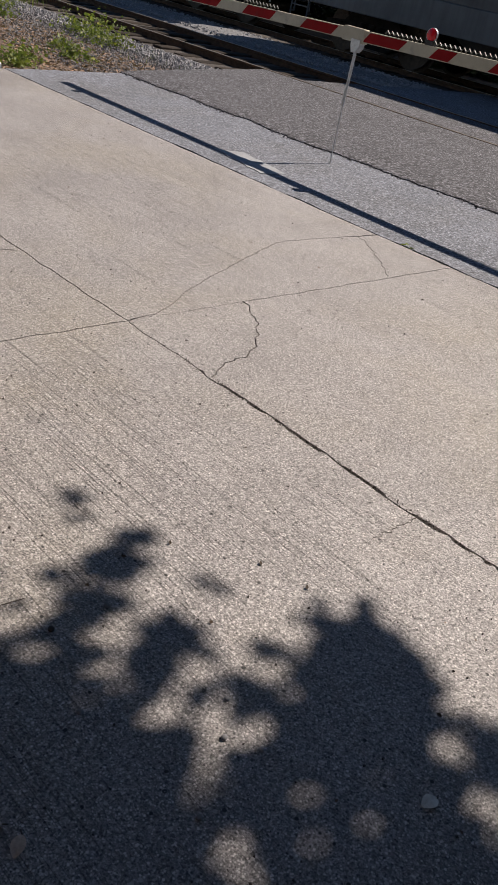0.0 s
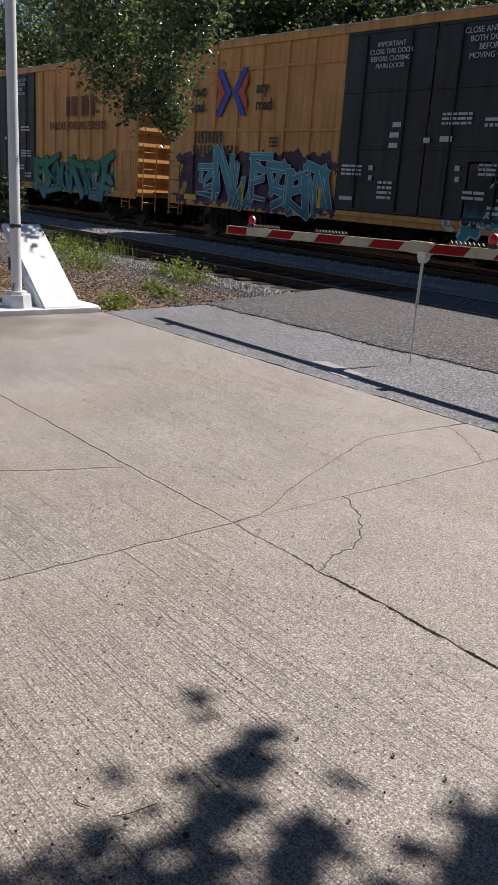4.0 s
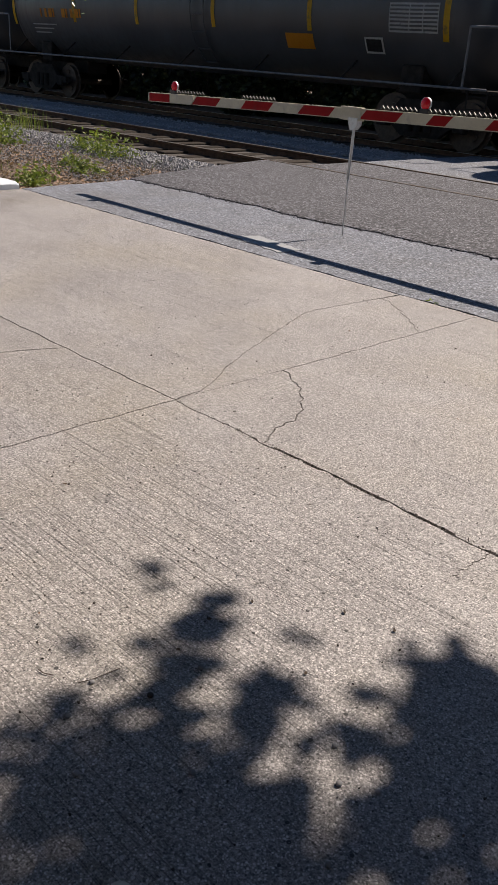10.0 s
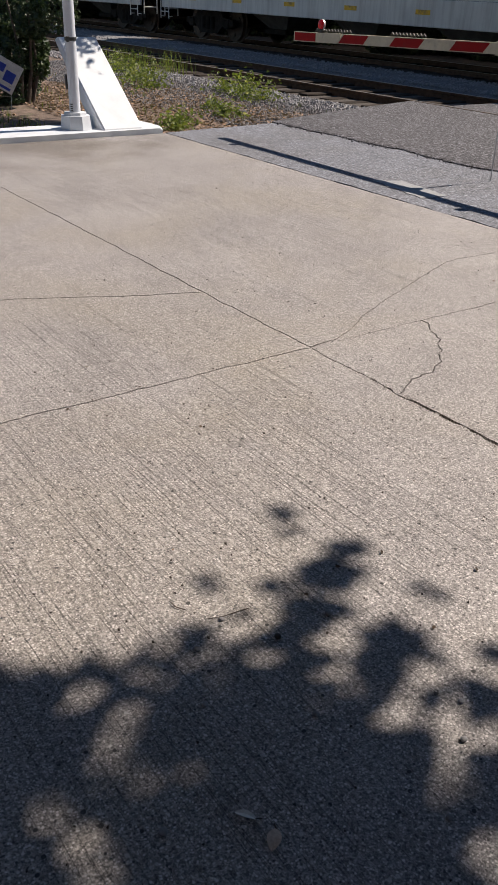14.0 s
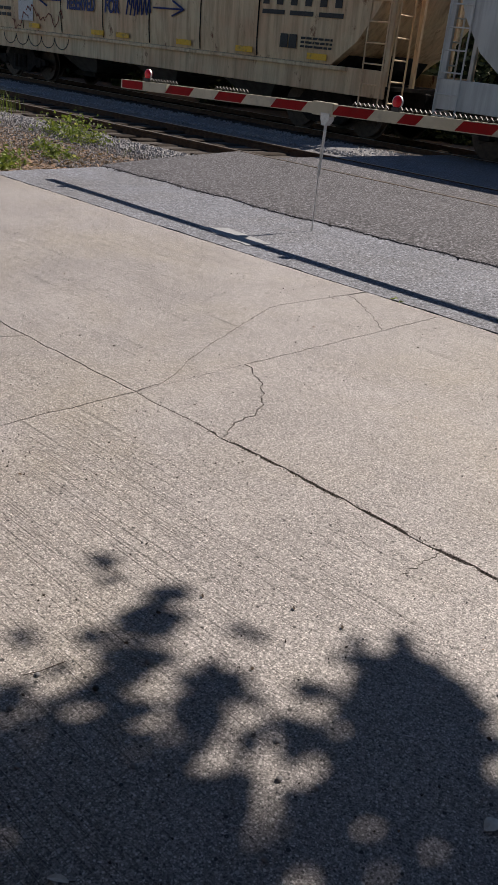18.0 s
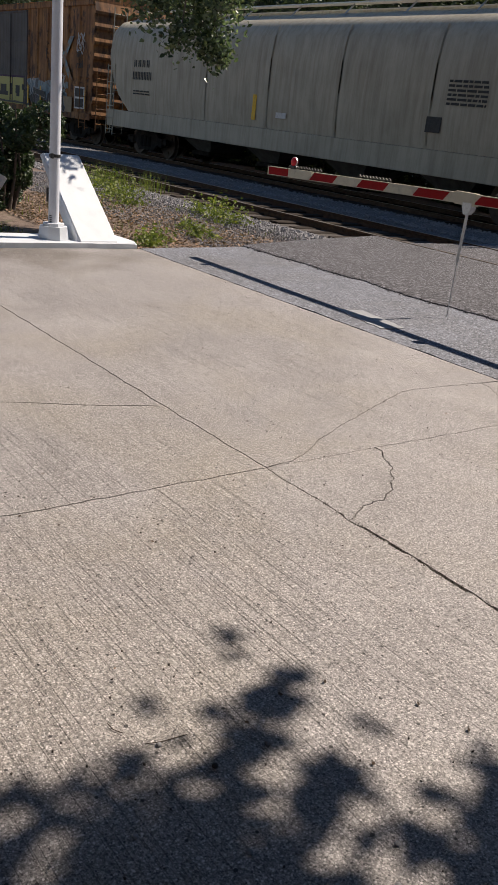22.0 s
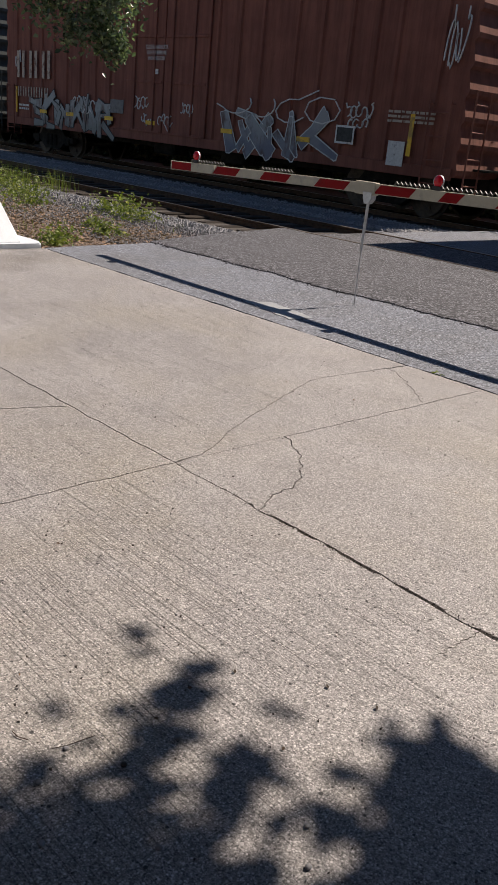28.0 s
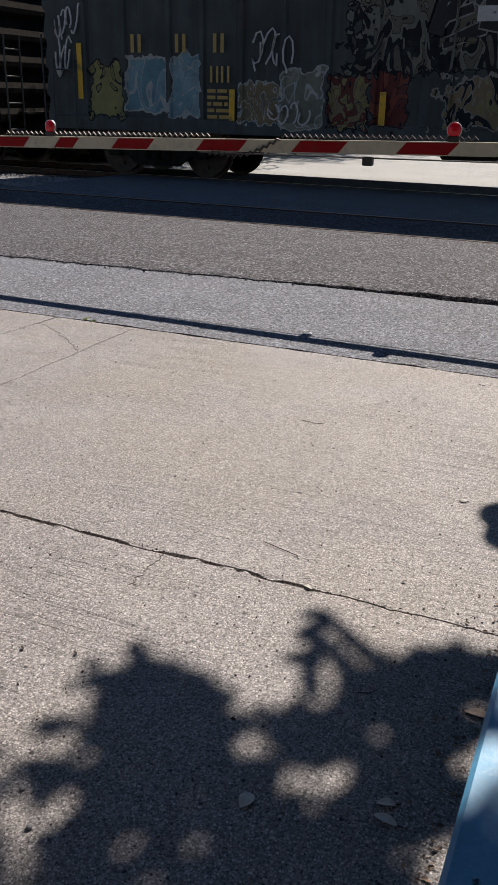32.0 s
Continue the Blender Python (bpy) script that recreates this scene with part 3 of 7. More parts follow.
# swinging support rod
rod_x = -4.98
bracket = part("rod_bracket", prism(blank(), [(rod_x - 0.045, arm_z(rod_x) - 0.03), (rod_x + 0.055, arm_z(rod_x) - 0.03), (rod_x + 0.05, arm_z(rod_x) - 0.09), (rod_x + 0.015, arm_z(rod_x) - 0.13), (rod_x - 0.02, arm_z(rod_x) - 0.13), (rod_x - 0.04, arm_z(rod_x) - 0.08)], GATE_Y - 0.035, GATE_Y + 0.035), GALV, gate_arm, "galvanised hanger bracket")
part("support_tube", tube(blank(), (rod_x, GATE_Y, arm_z(rod_x) - 0.13), (rod_x - 0.01, GATE_Y, 0.48), 0.0135, seg=12), GALV, bracket, "", True)
part("support_rod", tube(blank(), (rod_x - 0.01, GATE_Y, 0.49), (rod_x - 0.02, GATE_Y + 0.02, -0.006), 0.0055, seg=8), GALV, bracket, "", True)

# mast that carries the arm and the flashing signals
mast = thing("crossing_signal_mast", "grey steel crossing signal mast with round flashing lamps", "signal mast", "", pose(1.95, GATE_Y + 0.12, 0))
part("foundation", box(blank(), -0.3, 0.3, -0.3, 0.3, -0.3, 0.08, 0.02), FAR_CONCRETE, mast)
part("post", tube(blank(), (0, 0, 0.05), (0, 0, 4.3), 0.065, seg=16), GALV, mast, "", True)
part("gate_machine", box(blank(), -0.28, 0.22, -0.2, 0.2, 0.75, 1.5, 0.03), GALV, mast)
part("counterweight_arm", box(blank(), -0.2, 1.0, -0.16, -0.08, 1.08, 1.3, 0.01), GALV, mast)
part("cross_arm", tube(blank(), (-1.85, 0, 3.45), (0.6, 0, 3.45), 0.03, seg=10), GALV, mast)
for x in (-1.80, 0.6):
    lamp = part("signal_background", tube(blank(), (x, -0.02, 3.45), (x, 0.0, 3.45), 0.15, seg=28), BLACK, mast, "round black signal background")
    part("signal_lens", tube(blank(), (x, -0.05, 3.45), (x, -0.02, 3.45), 0.1, seg=20), GATE_RED, lamp)
    bm = tube(blank(), (x, -0.2, 3.45), (x, -0.02, 3.45), 0.105, seg=20, caps=False)
    part("hood", bm, BLACK, lamp)

pole = thing("flag_pole", "tall white-painted metal pole on a round concrete foot", "pole", "", pose(-8.66, 3.86, 0.05, 0, -1.1, 0))
part("shaft", tube(blank(), (0, 0, 0.1), (0, 0, 5.2), 0.056, 0.05, 18), POLE_WHITE, pole, "", True)
bm = tube(blank(), (0, 0, 0), (0, 0, 0.165), 0.17, 0.15, 8)
bmesh.ops.bevel(bm, geom=[e for e in bm.edges if all(v.co.z > 0.16 for v in e.verts)], offset=0.03, segments=2, affect="EDGES")
part("concrete_foot", bm, WHITE, pole, "", True)
part("strap", tube(blank(), (0, 0, 0.83), (0, 0, 0.862), 0.0585, seg=18, caps=False), BLACK, pole, "black strap round the pole")
part("buckle", box(blank(), 0.04, 0.07, -0.07, -0.04, 0.82, 0.87, 0.004), BLACK, pole)
part("cover_plate", box(blank(), -0.055, -0.02, -0.065, -0.045, 0.38, 0.52, 0.004), BLACK, pole)
for z in (0.18, 0.2, 0.22, 0.24):
    part("print_bar", box(blank(), 0.015, 0.05, -0.056, -0.045, z, z + 0.008), BLACK, pole)



# ---- freight train ----
TRACK_Y, RAIL_Z = 15.3, 0.0225


def paint(name, low, high, rough=0.5, dirt=(0.06, 0.045, 0.035), dirt_amount=0.5, rust=None, writing=(), metal=0.0):
    """Car paint with streaks and road dirt; writing: rows of (x0, x1, z0, z1, colours, outline, size) for sprayed fields of lettering."""
    m, n, l, b = nodes_of(name)
    low, high = (tuple(min(0.75, c * t) for c, t in zip(k, (1.53, 1.48, 1.4))) for k in (low, high))
    col = ramp(n, l, noise_of(n, l, 1.4, 5, 0.6), [(0.3, low), (0.7, high)])
    streak = ramp(n, l, noise_of(n, l, 1.0, 6, 0.7, (7, 7, 0.5)), [(0.42, (0, 0, 0)), (0.75, (1, 1, 1))])
    col = mix(n, l, mix(n, l, 1.0, streak, (dirt_amount,) * 3, "MULTIPLY"), col, dirt)
    if rust:
        r = ramp(n, l, noise_of(n, l, 2.2, 8, 0.72, (1.6, 1.6, 0.8)), [(rust[1], (0, 0, 0)), (rust[1] + 0.08, (1, 1, 1))])
        col = mix(n, l, r, col, rust[0])
    tc, sep = n.new("ShaderNodeTexCoord"), n.new("ShaderNodeSeparateXYZ")
    l.new(tc.outputs["Object"], sep.inputs[0])

    def sums(op, a, c):
        k = n.new("ShaderNodeMath")
        k.operation = op
        for sock, v in zip(k.inputs, (a, c)):
            if isinstance(v, (int, float)):
                sock.default_value = v
            else:
                l.new(v, sock)
        return k.outputs[0]

    for x0, x1, z0, z1, colours, outline, size in writing:
        wob = noise_of(n, l, 2.6 / size, 3, 0.5)
        dx = sums("MULTIPLY", sums("ABSOLUTE", sums("SUBTRACT", sep.outputs[0], (x0 + x1) / 2), 0), 2 / (x1 - x0))
        dz = sums("MULTIPLY", sums("ABSOLUTE", sums("SUBTRACT", sep.outputs[2], (z0 + z1) / 2), 0), 2 / (z1 - z0))
        edge = sums("ADD", sums("MAXIMUM", dx, dz), sums("MULTIPLY", sums("SUBTRACT", wob, 0.5), 1.1))
        inside = sums("LESS_THAN", edge, 0.92)
        rim = sums("SUBTRACT", sums("LESS_THAN", edge, 1.0), inside)
        mp, nz = n.new("ShaderNodeMapping"), n.new("ShaderNodeTexNoise")
        mp.inputs["Scale"].default_value = (1.25 / size, 0.0, 0.75 / size)
        mp.inputs["Location"].default_value = (x0 * 3.1, 0, z0)
        l.new(tc.outputs["Object"], mp.inputs[0])
        nz.inputs["Scale"].default_value, nz.inputs["Detail"].default_value, nz.inputs["Distortion"].default_value = 1.3, 1.0, 1.3
        l.new(mp.outputs[0], nz.inputs["Vector"])
        band = sums("FRACT", sums("MULTIPLY", nz.outputs[0], 2.6), 0)
        stops = []
        for k, c in enumerate(colours):
            stops += [(k / len(colours), outline), ((k + 0.13) / len(colours), c)]
        tone = ramp(n, l, band, stops)
        tone.node.color_ramp.interpolation = "CONSTANT"
        tone = mix(n, l, 0.35, tone, ramp(n, l, noise_of(n, l, 5, 4, 0.7), [(0.3, (0.2, 0.2, 0.2)), (0.7, (0.8, 0.8, 0.8))]), "OVERLAY")
        gone = ramp(n, l, noise_of(n, l, 1.3, 6, 0.75), [(0.3, (0.35, 0.35, 0.35)), (0.45, (1, 1, 1))])
        col = mix(n, l, sums("MULTIPLY", sums("MAXIMUM", inside, 0), gone), col, tone)
        col = mix(n, l, rim, col, outline)
    l.new(col, b.inputs["Base Color"])
    b.inputs["Metallic"].default_value = metal
    rr = n.new("ShaderNodeMapRange")
    rr.inputs[3].default_value, rr.inputs[4].default_value = rough, min(1, rough + 0.3)
    l.new(streak, rr.inputs[0])
    l.new(rr.outputs[0], b.inputs["Roughness"])
    bp = n.new("ShaderNodeBump")
    bp.inputs["Strength"].default_value, bp.inputs["Distance"].default_value = 0.12, 0.02
    l.new(noise_of(n, l, 3, 4, 0.6), bp.inputs["Height"])
    l.new(bp.outputs[0], b.inputs["Normal"])
    return m


TEAL, GREEN, SKY, PINK, PALE, INK = (0.02, 0.2, 0.2), (0.02, 0.2, 0.1), (0.1, 0.35, 0.55), (0.5, 0.12, 0.2), (0.6, 0.62, 0.6), (0.01, 0.012, 0.015)
UNDER = surface("grimy_underframe", (0.012, 0.011, 0.01), (0.04, 0.034, 0.03), 0.85, 6)
UNDER.node_tree.nodes["Principled BSDF"].inputs["Specular IOR Level"].default_value = 0.12
WHEEL = surface("wheel_steel", (0.05, 0.035, 0.028), (0.11, 0.08, 0.06), 0.6, 12, 0.5)
YELLOW = surface("yellow_reflector", (0.75, 0.42, 0.01), (0.85, 0.5, 0.02), 0.45, 15, stain=(0.4, 0.25, 0.05), stain_scale=4)
MARK_WHITE = surface("white_stencil", (0.55, 0.55, 0.53), (0.7, 0.7, 0.68), 0.6, 20, stain=(0.2, 0.2, 0.2), stain_scale=8, stain_at=(0.58, 0.7))
MARK_BLACK = surface("black_stencil", (0.015, 0.015, 0.016), (0.04, 0.04, 0.04), 0.6, 20)
MARK_RED = surface("maroon_stencil", (0.16, 0.03, 0.02), (0.22, 0.05, 0.03), 0.6, 20)
LOGO_RED = surface("red_emblem_paint", (0.5, 0.05, 0.03), (0.58, 0.09, 0.05), 0.5, 10)
LOGO_BLUE = surface("blue_emblem_paint", (0.02, 0.05, 0.35), (0.03, 0.07, 0.45), 0.5, 10)
SPRAY_BLUE = surface("dark_blue_spray", (0.01, 0.025, 0.12), (0.02, 0.04, 0.18), 0.6, 10)
ORANGE_CARD = surface("orange_placard", (0.75, 0.28, 0.01), (0.8, 0.33, 0.02), 0.5, 10)

# light grey chutes coloured dark, standing in for the shade under the cars
CHUTE = surface("shade_grey_chute", (0.06, 0.058, 0.055), (0.13, 0.125, 0.12), 0.8, 5)
RAILING = surface("dull_grey_railing", (0.1, 0.1, 0.105), (0.2, 0.2, 0.205), 0.55, 8, 0.3)
# shared running gear
WHEEL_R, AXLES = 0.457, 0.89
gear = {}


def running_gear():
    bm = blank()
    prism(bm, [(-1.2, 0.42), (-1.2, 0.56), (-0.72, 0.6), (-0.5, 0.86), (0.5, 0.86), (0.72, 0.6), (1.2, 0.56), (1.2, 0.42), (0.7, 0.4), (0.42, 0.2), (-0.42, 0.2), (-0.7, 0.4)], -0.06, 0.06)
    for x in (-AXLES, AXLES):
        box(bm, x - 0.12, x + 0.12, -0.1, 0.1, 0.34, 0.56, 0.02)
    for x in (-0.22, 0, 0.22):
        tube(bm, (x, -0.08, 0.3), (x, -0.08, 0.62), 0.075, seg=10)
    gear["frame"] = mesh_of(bm, "side_frame", UNDER)
    gear["bolster"] = mesh_of(box(box(blank(), -0.22, 0.22, -1.0, 1.0, 0.45, 0.72, 0.03), -0.3, 0.3, -0.3, 0.3, 0.6, 0.86, 0.03), "bogie", UNDER)
    bm = blank()
    tube(bm, (0, -0.95, 0), (0, 0.95, 0), 0.08, seg=12)
    for s in (-1, 1):
        tube(bm, (0, s * 0.68, 0), (0, s * 0.79, 0), WHEEL_R - 0.04, seg=28)
        tube(bm, (0, s * 0.68, 0), (0, s * 0.7, 0), WHEEL_R + 0.025, seg=28)
        for k in range(3):
            a = k * 2.094
            box(bm, 0.22, 0.3, -0.02, 0.02, -0.05, 0.05, 0, Matrix.Translation((0, s * 0.8, 0)) @ Matrix.Rotation(a, 4, "Y"))
    gear["wheelset"] = mesh_of(bm, "wheelset", WHEEL)
    bm = box(blank(), -0.35, 0.25, -0.12, 0.12, 0.72, 0.96, 0.03)
    box(bm, 0.2, 0.42, -0.17, 0.17, 0.68, 1.0, 0.04)
    gear["coupler"] = mesh_of(bm, "coupler", UNDER)


running_gear()
WHEELSETS = []


def bogies(car, half, centre):
    for s in (-1, 1):
        bogie = new("bogie", gear["bolster"])
        bogie.parent, bogie.location = car, (s * centre, 0, 0)
        for y in (-1.0, 1.0):
            ob = new("side_frame", gear["frame"])
            ob.parent, ob.location = bogie, (0, y, 0)
        for x in (-AXLES, AXLES):
            ob = new("wheelset", gear["wheelset"])
            ob.parent, ob.location = bogie, (x, 0, WHEEL_R)
            WHEELSETS.append((ob, car, s * centre + x, x))
        ob = new("coupler", gear["coupler"])
        ob.parent, ob.location, ob.rotation_euler = car, (s * half, 0, 0), (0, 0, 0 if s > 0 else math.pi)


def ladder(name, car, x0, x1, z0, z1, y, material, rungs=6):
    """A ladder flat on the side, in the plane y."""
    bm = blank()
    for x in (x0, x1):
        tube(bm, (x, y, z0), (x, y, z1), 0.016, seg=6)
    for k in range(rungs):
        z = z0 + (z1 - z0) * (k + 0.5) / rungs
        tube(bm, (x0, y, z), (x1, y, z), 0.013, seg=6)
    for x in (x0, x1):
        for z in (z0 + 0.05, z1 - 0.05):
            tube(bm, (x, y, z), (x, y + 0.12, z), 0.013, seg=5)
    return part(name, bm, material, car)


def end_ladder(car, x, y0, y1, z0, z1, material, rungs=6):
    bm = blank()
    for y in (y0, y1):
        tube(bm, (x, y, z0), (x, y, z1), 0.018, seg=6)
    for k in range(rungs):
        z = z0 + (z1 - z0) * (k + 0.5) / rungs
        tube(bm, (x, y0, z), (x, y1, z), 0.014, seg=6)
    return part("end_ladder", bm, material, car)


def plate(name, car, x0, x1, z0, z1, y, material, label="", thick=0.006):
    bm = blank()
    if name in ("car_mark", "number_mark"):
        # a single character, drawn as two thin upright bars
        k = (x1 - x0) * 0.27
        box(bm, x0, x0 + k, y - thick, y, z0, z1)
        box(bm, x1 - k, x1, y - thick, y, z0, z1)
    else:
        box(bm, x0, x1, y - thick, y, z0, z1)
    return part(name, bm, material, car, label)


def bars(name, car, x0, x1, z0, z1, lines, y, material, seed=1, fill=0.55):
    """Small writing that cannot be read: rows of short bars."""
    r, bm = random.Random(seed), blank()
    h = (z1 - z0) / lines
    for k in range(lines):
        x = x0
        while x < x1 - 0.02:
            w = min(r.uniform(0.6, 3.2) * h, x1 - x)
            box(bm, x, x + w, y - 0.004, y, z1 - k * h - h * fill, z1 - k * h)
            x += w + 0.35 * h
    return tagged(part(name, bm, material, car), kind="stuff")


def blocks(name, car, x0, z0, w, h, count, y, material, gap=0.3, lean=0.0):
    """Large marks drawn as plain block shapes, one part each."""
    for k in range(count):
        x = x0 + k * w * (1 + gap)
        bm = blank()
        for a, b in ((0.0, 0.28), (0.62, 0.9)):
            prism(bm, [(x + a * w, z0), (x + b * w, z0), (x + b * w + lean, z0 + h), (x + a * w + lean, z0 + h)], y - 0.005, y)
        part(name, bm, material, car)


def words(body, car, x, z, size, y, material, name="lettering", align="LEFT", stretch=1.0, bold=0.0):
    cu = bpy.data.curves.new("lettering", "FONT")
    cu.body, cu.size, cu.align_x, cu.extrude, cu.offset = body, size, align, 0.003, bold
    tmp = bpy.data.objects.new("lettering_tmp", cu)
    scene.collection.objects.link(tmp)
    me = bpy.data.meshes.new_from_object(tmp)
    bpy.data.objects.remove(tmp)
    me.transform(Matrix.Translation((x, y - 0.003, z)) @ Matrix.Rotation(radians(90), 4, "X") @ Matrix.Diagonal((stretch, 1, 1, 1)))
    me.materials.clear()
    me.materials.append(material)
    ob = new(name, me)
    ob.parent = car
    return ob


def reflectors(car, xs, z0, z1, y, w=0.1):
    for x in xs:
        plate("reflector", car, x - w / 2, x + w / 2, z0, z1, y, YELLOW, "yellow reflective strip")


def boxcar(car, L, top, skin, roof, ribs, door, sill=0.88, dark=UNDER, end_skin=None, belts=(), end_band=None, rib_w=0.11):
    """Body with side posts, sills, corrugated ends, ridged roof and ladders; the doors are added by the caller."""
    h, y = L / 2, 1.54
    part("side_wall", box(blank(), -h, h, -y, -y + 0.06, sill, top), skin, car)
    part("side_wall", box(blank(), -h, h, y - 0.06, y, sill, top), skin, car)
    part("floor", box(blank(), -h, h, -y + 0.061, y - 0.061, sill + 0.02, sill + 0.14), dark, car)
    part("centre_sill", box(blank(), -h - 0.1, h + 0.1, -0.33, 0.33, 0.62, sill + 0.015, 0.02), dark, car)
    part("side_sill", box(blank(), -h, h, -y - 0.055, -y - 0.001, sill - 0.06, sill + 0.16, 0.01), skin, car)
    part("top_chord", box(blank(), -h, h, -y - 0.055, -y - 0.001, top - 0.16, top, 0.01), skin, car)
    for x in ribs:
        bm = prism(blank(), [(x - rib_w / 2, sill + 0.165), (x + rib_w / 2, sill + 0.165), (x + rib_w / 2, top - 0.165), (x - rib_w / 2, top - 0.165)], -y - 0.05, -y - 0.001)
        for v in bm.verts:
            if v.co.y < -y - 0.03:
                v.co.x = x + (v.co.x - x) * 0.55
        part("side_post", bm, skin, car)
    for z in belts:
        part("belt_rail", box(blank(), -h + 0.02, h - 0.02, -y - 0.03, -y - 0.0015, z - 0.04, z + 0.04, 0.008), skin, car)
    # ends with horizontal corrugations
    for s in (-1, 1):
        prof, k = [], int((top - sill) / 0.42)
        for i in range(k):
            z = sill + (top - sill) * i / k
            d = (top - sill) / k
            prof += [(s * (h + 0.02), z), (s * (h + 0.075), z + d * 0.12), (s * (h + 0.08), z + d * 0.3), (s * (h + 0.02), z + d * 0.88), (s * (h + 0.02), z + d)]
        prof = [prof[0]] + [p for p, q in zip(prof[1:], prof) if p != q] + [(s * (h - 0.05), top), (s * (h - 0.05), sill)]
        part("end_wall", prism(blank(), prof, -y + 0.002, y - 0.002), end_skin or skin, car)
        end_ladder(car, s * (h + 0.2), -1.45, -1.0, 0.5, sill + 1.5, skin, 4)
        part("crossover_step", box(blank(), min(s * h, s * (h + 0.3)), max(s * h, s * (h + 0.3)), -1.0, 1.0, 1.0, 1.04), dark, car)
        if end_band:
            part("end_band", box(blank(), s * (h + 0.118) - 0.005, s * (h + 0.118) + 0.005, -y + 0.02, y - 0.02, top - 0.48, top - 0.05), end_band, car, "white band across the car end")
            if s > 0:
                sign = words("EXCESS HEIGHT CAR", car, 0, 0, 0.17, 0, MARK_BLACK, "end_wording", "CENTER")
                sign.matrix_local = Matrix.Translation((h + 0.128, 0, top - 0.34)) @ Matrix.Rotation(radians(90), 4, "Z")
    bm = blank()
    k = int(L / 1.2)
    loft(bm, [[(x, -y - 0.06, top + 0.001), (x, -y - 0.06, top + 0.03), (x, 0, top + 0.16), (x, y + 0.06, top + 0.03), (x, y + 0.06, top + 0.001)] for x in (-h, h)])
    part("roof", bm, roof, car)
    for i in range(k + 1):
        x = -h + 0.05 + (L - 0.1) * i / k
        part("roof_rib", loft(blank(), [[(x + o, -y - 0.05, top + 0.032), (x + o, -y - 0.05, top + 0.06), (x + o, 0, top + 0.2), (x + o, y + 0.05, top + 0.06), (x + o, y + 0.05, top + 0.032), (x + o, 0, top + 0.165)] for o in (-0.04, 0.04)]), roof, car)
    ladder("side_ladder", car, h - 0.62, h - 0.16, sill - 0.35, sill + 1.3, -y - 0.13, skin, 4)
    ladder("side_ladder", car, -h + 0.16, -h + 0.62, sill - 0.35, sill + 1.1, -y - 0.13, skin, 4)
    bogies(car, h + 0.35, h - 1.9)
    for x in (-1.6, 1.2):
        part("brake_gear", box(blank(), x, x + 0.9, -0.9, -0.4, 0.5, sill - 0.02, 0.05), dark, car)


def plug_door(car, x0, x1, z0, z1, material, rods=(0.25, 0.75), y=-1.6):
    door = part("door", box(blank(), x0, x1, y, y + 0.05, z0, z1, 0.012), material, car)
    w = x1 - x0
    for k in rods:
        part("lock_rod", tube(blank(), (x0 + w * k, y - 0.03, z0 + 0.06), (x0 + w * k, y - 0.03, z1 - 0.1), 0.02, seg=8), material, door)
    for z in (0.0, 0.36, 0.68, 1.0):
        zz = z0 + 0.04 + (z1 - z0 - 0.08) * z
        part("door_rib", box(blank(), x0 + 0.04, x1 - 0.04, y - 0.022, y - 0.0005, zz - 0.03, zz + 0.03, 0.006), material, door)
    return door


def hopper(car, L, top, skin, wide=1.6, sill=0.78, seams=(), dark=UNDER, roof=None, cut=1.35, chutes=4, end_gear=None, seam_skin=None, tuck=0.0):
    """A covered hopper with bulging sides, cut-away lower corners, chutes, running boards, hatches and end ladders."""
    h = L / 2
    gearm = end_gear or skin
    prof = [(1.28, wide - 0.06 - tuck), (1.6, wide - 0.02 - tuck * 0.6), (2.0, wide - tuck * 0.1), (2.2, wide), (2.9, wide), (3.4, wide - 0.06), (top - 0.42, wide - 0.16), (top - 0.2, wide - 0.42), (top - 0.06, wide - 0.85), (top, 0.0)]

    def width(z):
        for (za, wa), (zb, wb) in zip(prof, prof[1:]):
            if za <= z <= zb:
                return wa + (wb - wa) * (z - za) / (zb - za)
        return prof[0][1]

    rings = []
    for x, low in ((-h + 0.12, 2.75), (-h + 0.35, 2.25), (-h + 0.75, 1.72), (-h + cut, 1.28), (-h * 0.5, 1.28), (0, 1.28), (h * 0.5, 1.28), (h - cut, 1.28), (h - 0.75, 1.72), (h - 0.35, 2.25), (h - 0.12, 2.75)):
        zs = [low + (top - 0.06 - low) * k / 9 for k in range(10)] + [top]
        ring = [(x, -width(z) if z < top else 0.0, z) for z in zs]
        rings.append(ring + [(x, -p[1], p[2]) for p in ring[-2::-1]])
    part("body", loft(blank(), rings), skin, car, "", True)
    part("side_sill", box(blank(), -h, h, -wide + 0.03, -wide + 0.1, sill, 1.275, 0.012), skin, car)
    part("side_sill", box(blank(), -h, h, wide - 0.1, wide - 0.03, sill, 1.275, 0.012), skin, car)
    for s in (-1, 1):
        xs = sorted((s * h, s * (h - 1.5)))
        part("end_platform", box(blank(), xs[0], xs[1], -wide + 0.101, wide - 0.101, 0.95, 1.02), dark, car)
        part("slope_sheet", loft(blank(), [[(s * (h - 1.4), yy, 1.03), (s * (h - 0.2), yy, 2.7), (s * (h - 0.3), yy, 2.75), (s * (h - 1.7), yy, 1.03)] for yy in (-1.35, 1.35)]), dark, car)
        for yy in (-wide + 0.12, -0.6, 0.6, wide - 0.12):
            part("end_post", box(blank(), s * (h - 0.06) - 0.04, s * (h - 0.06) + 0.04, yy - 0.035, yy + 0.035, 1.02, 3.0), gearm, car)
        end_ladder(car, s * (h + 0.03), -wide + 0.16, -wide + 0.6, 0.55, top + 0.2, gearm, 10)
        a, b = sorted((s * (h - 0.05), s * (h - 0.5)))
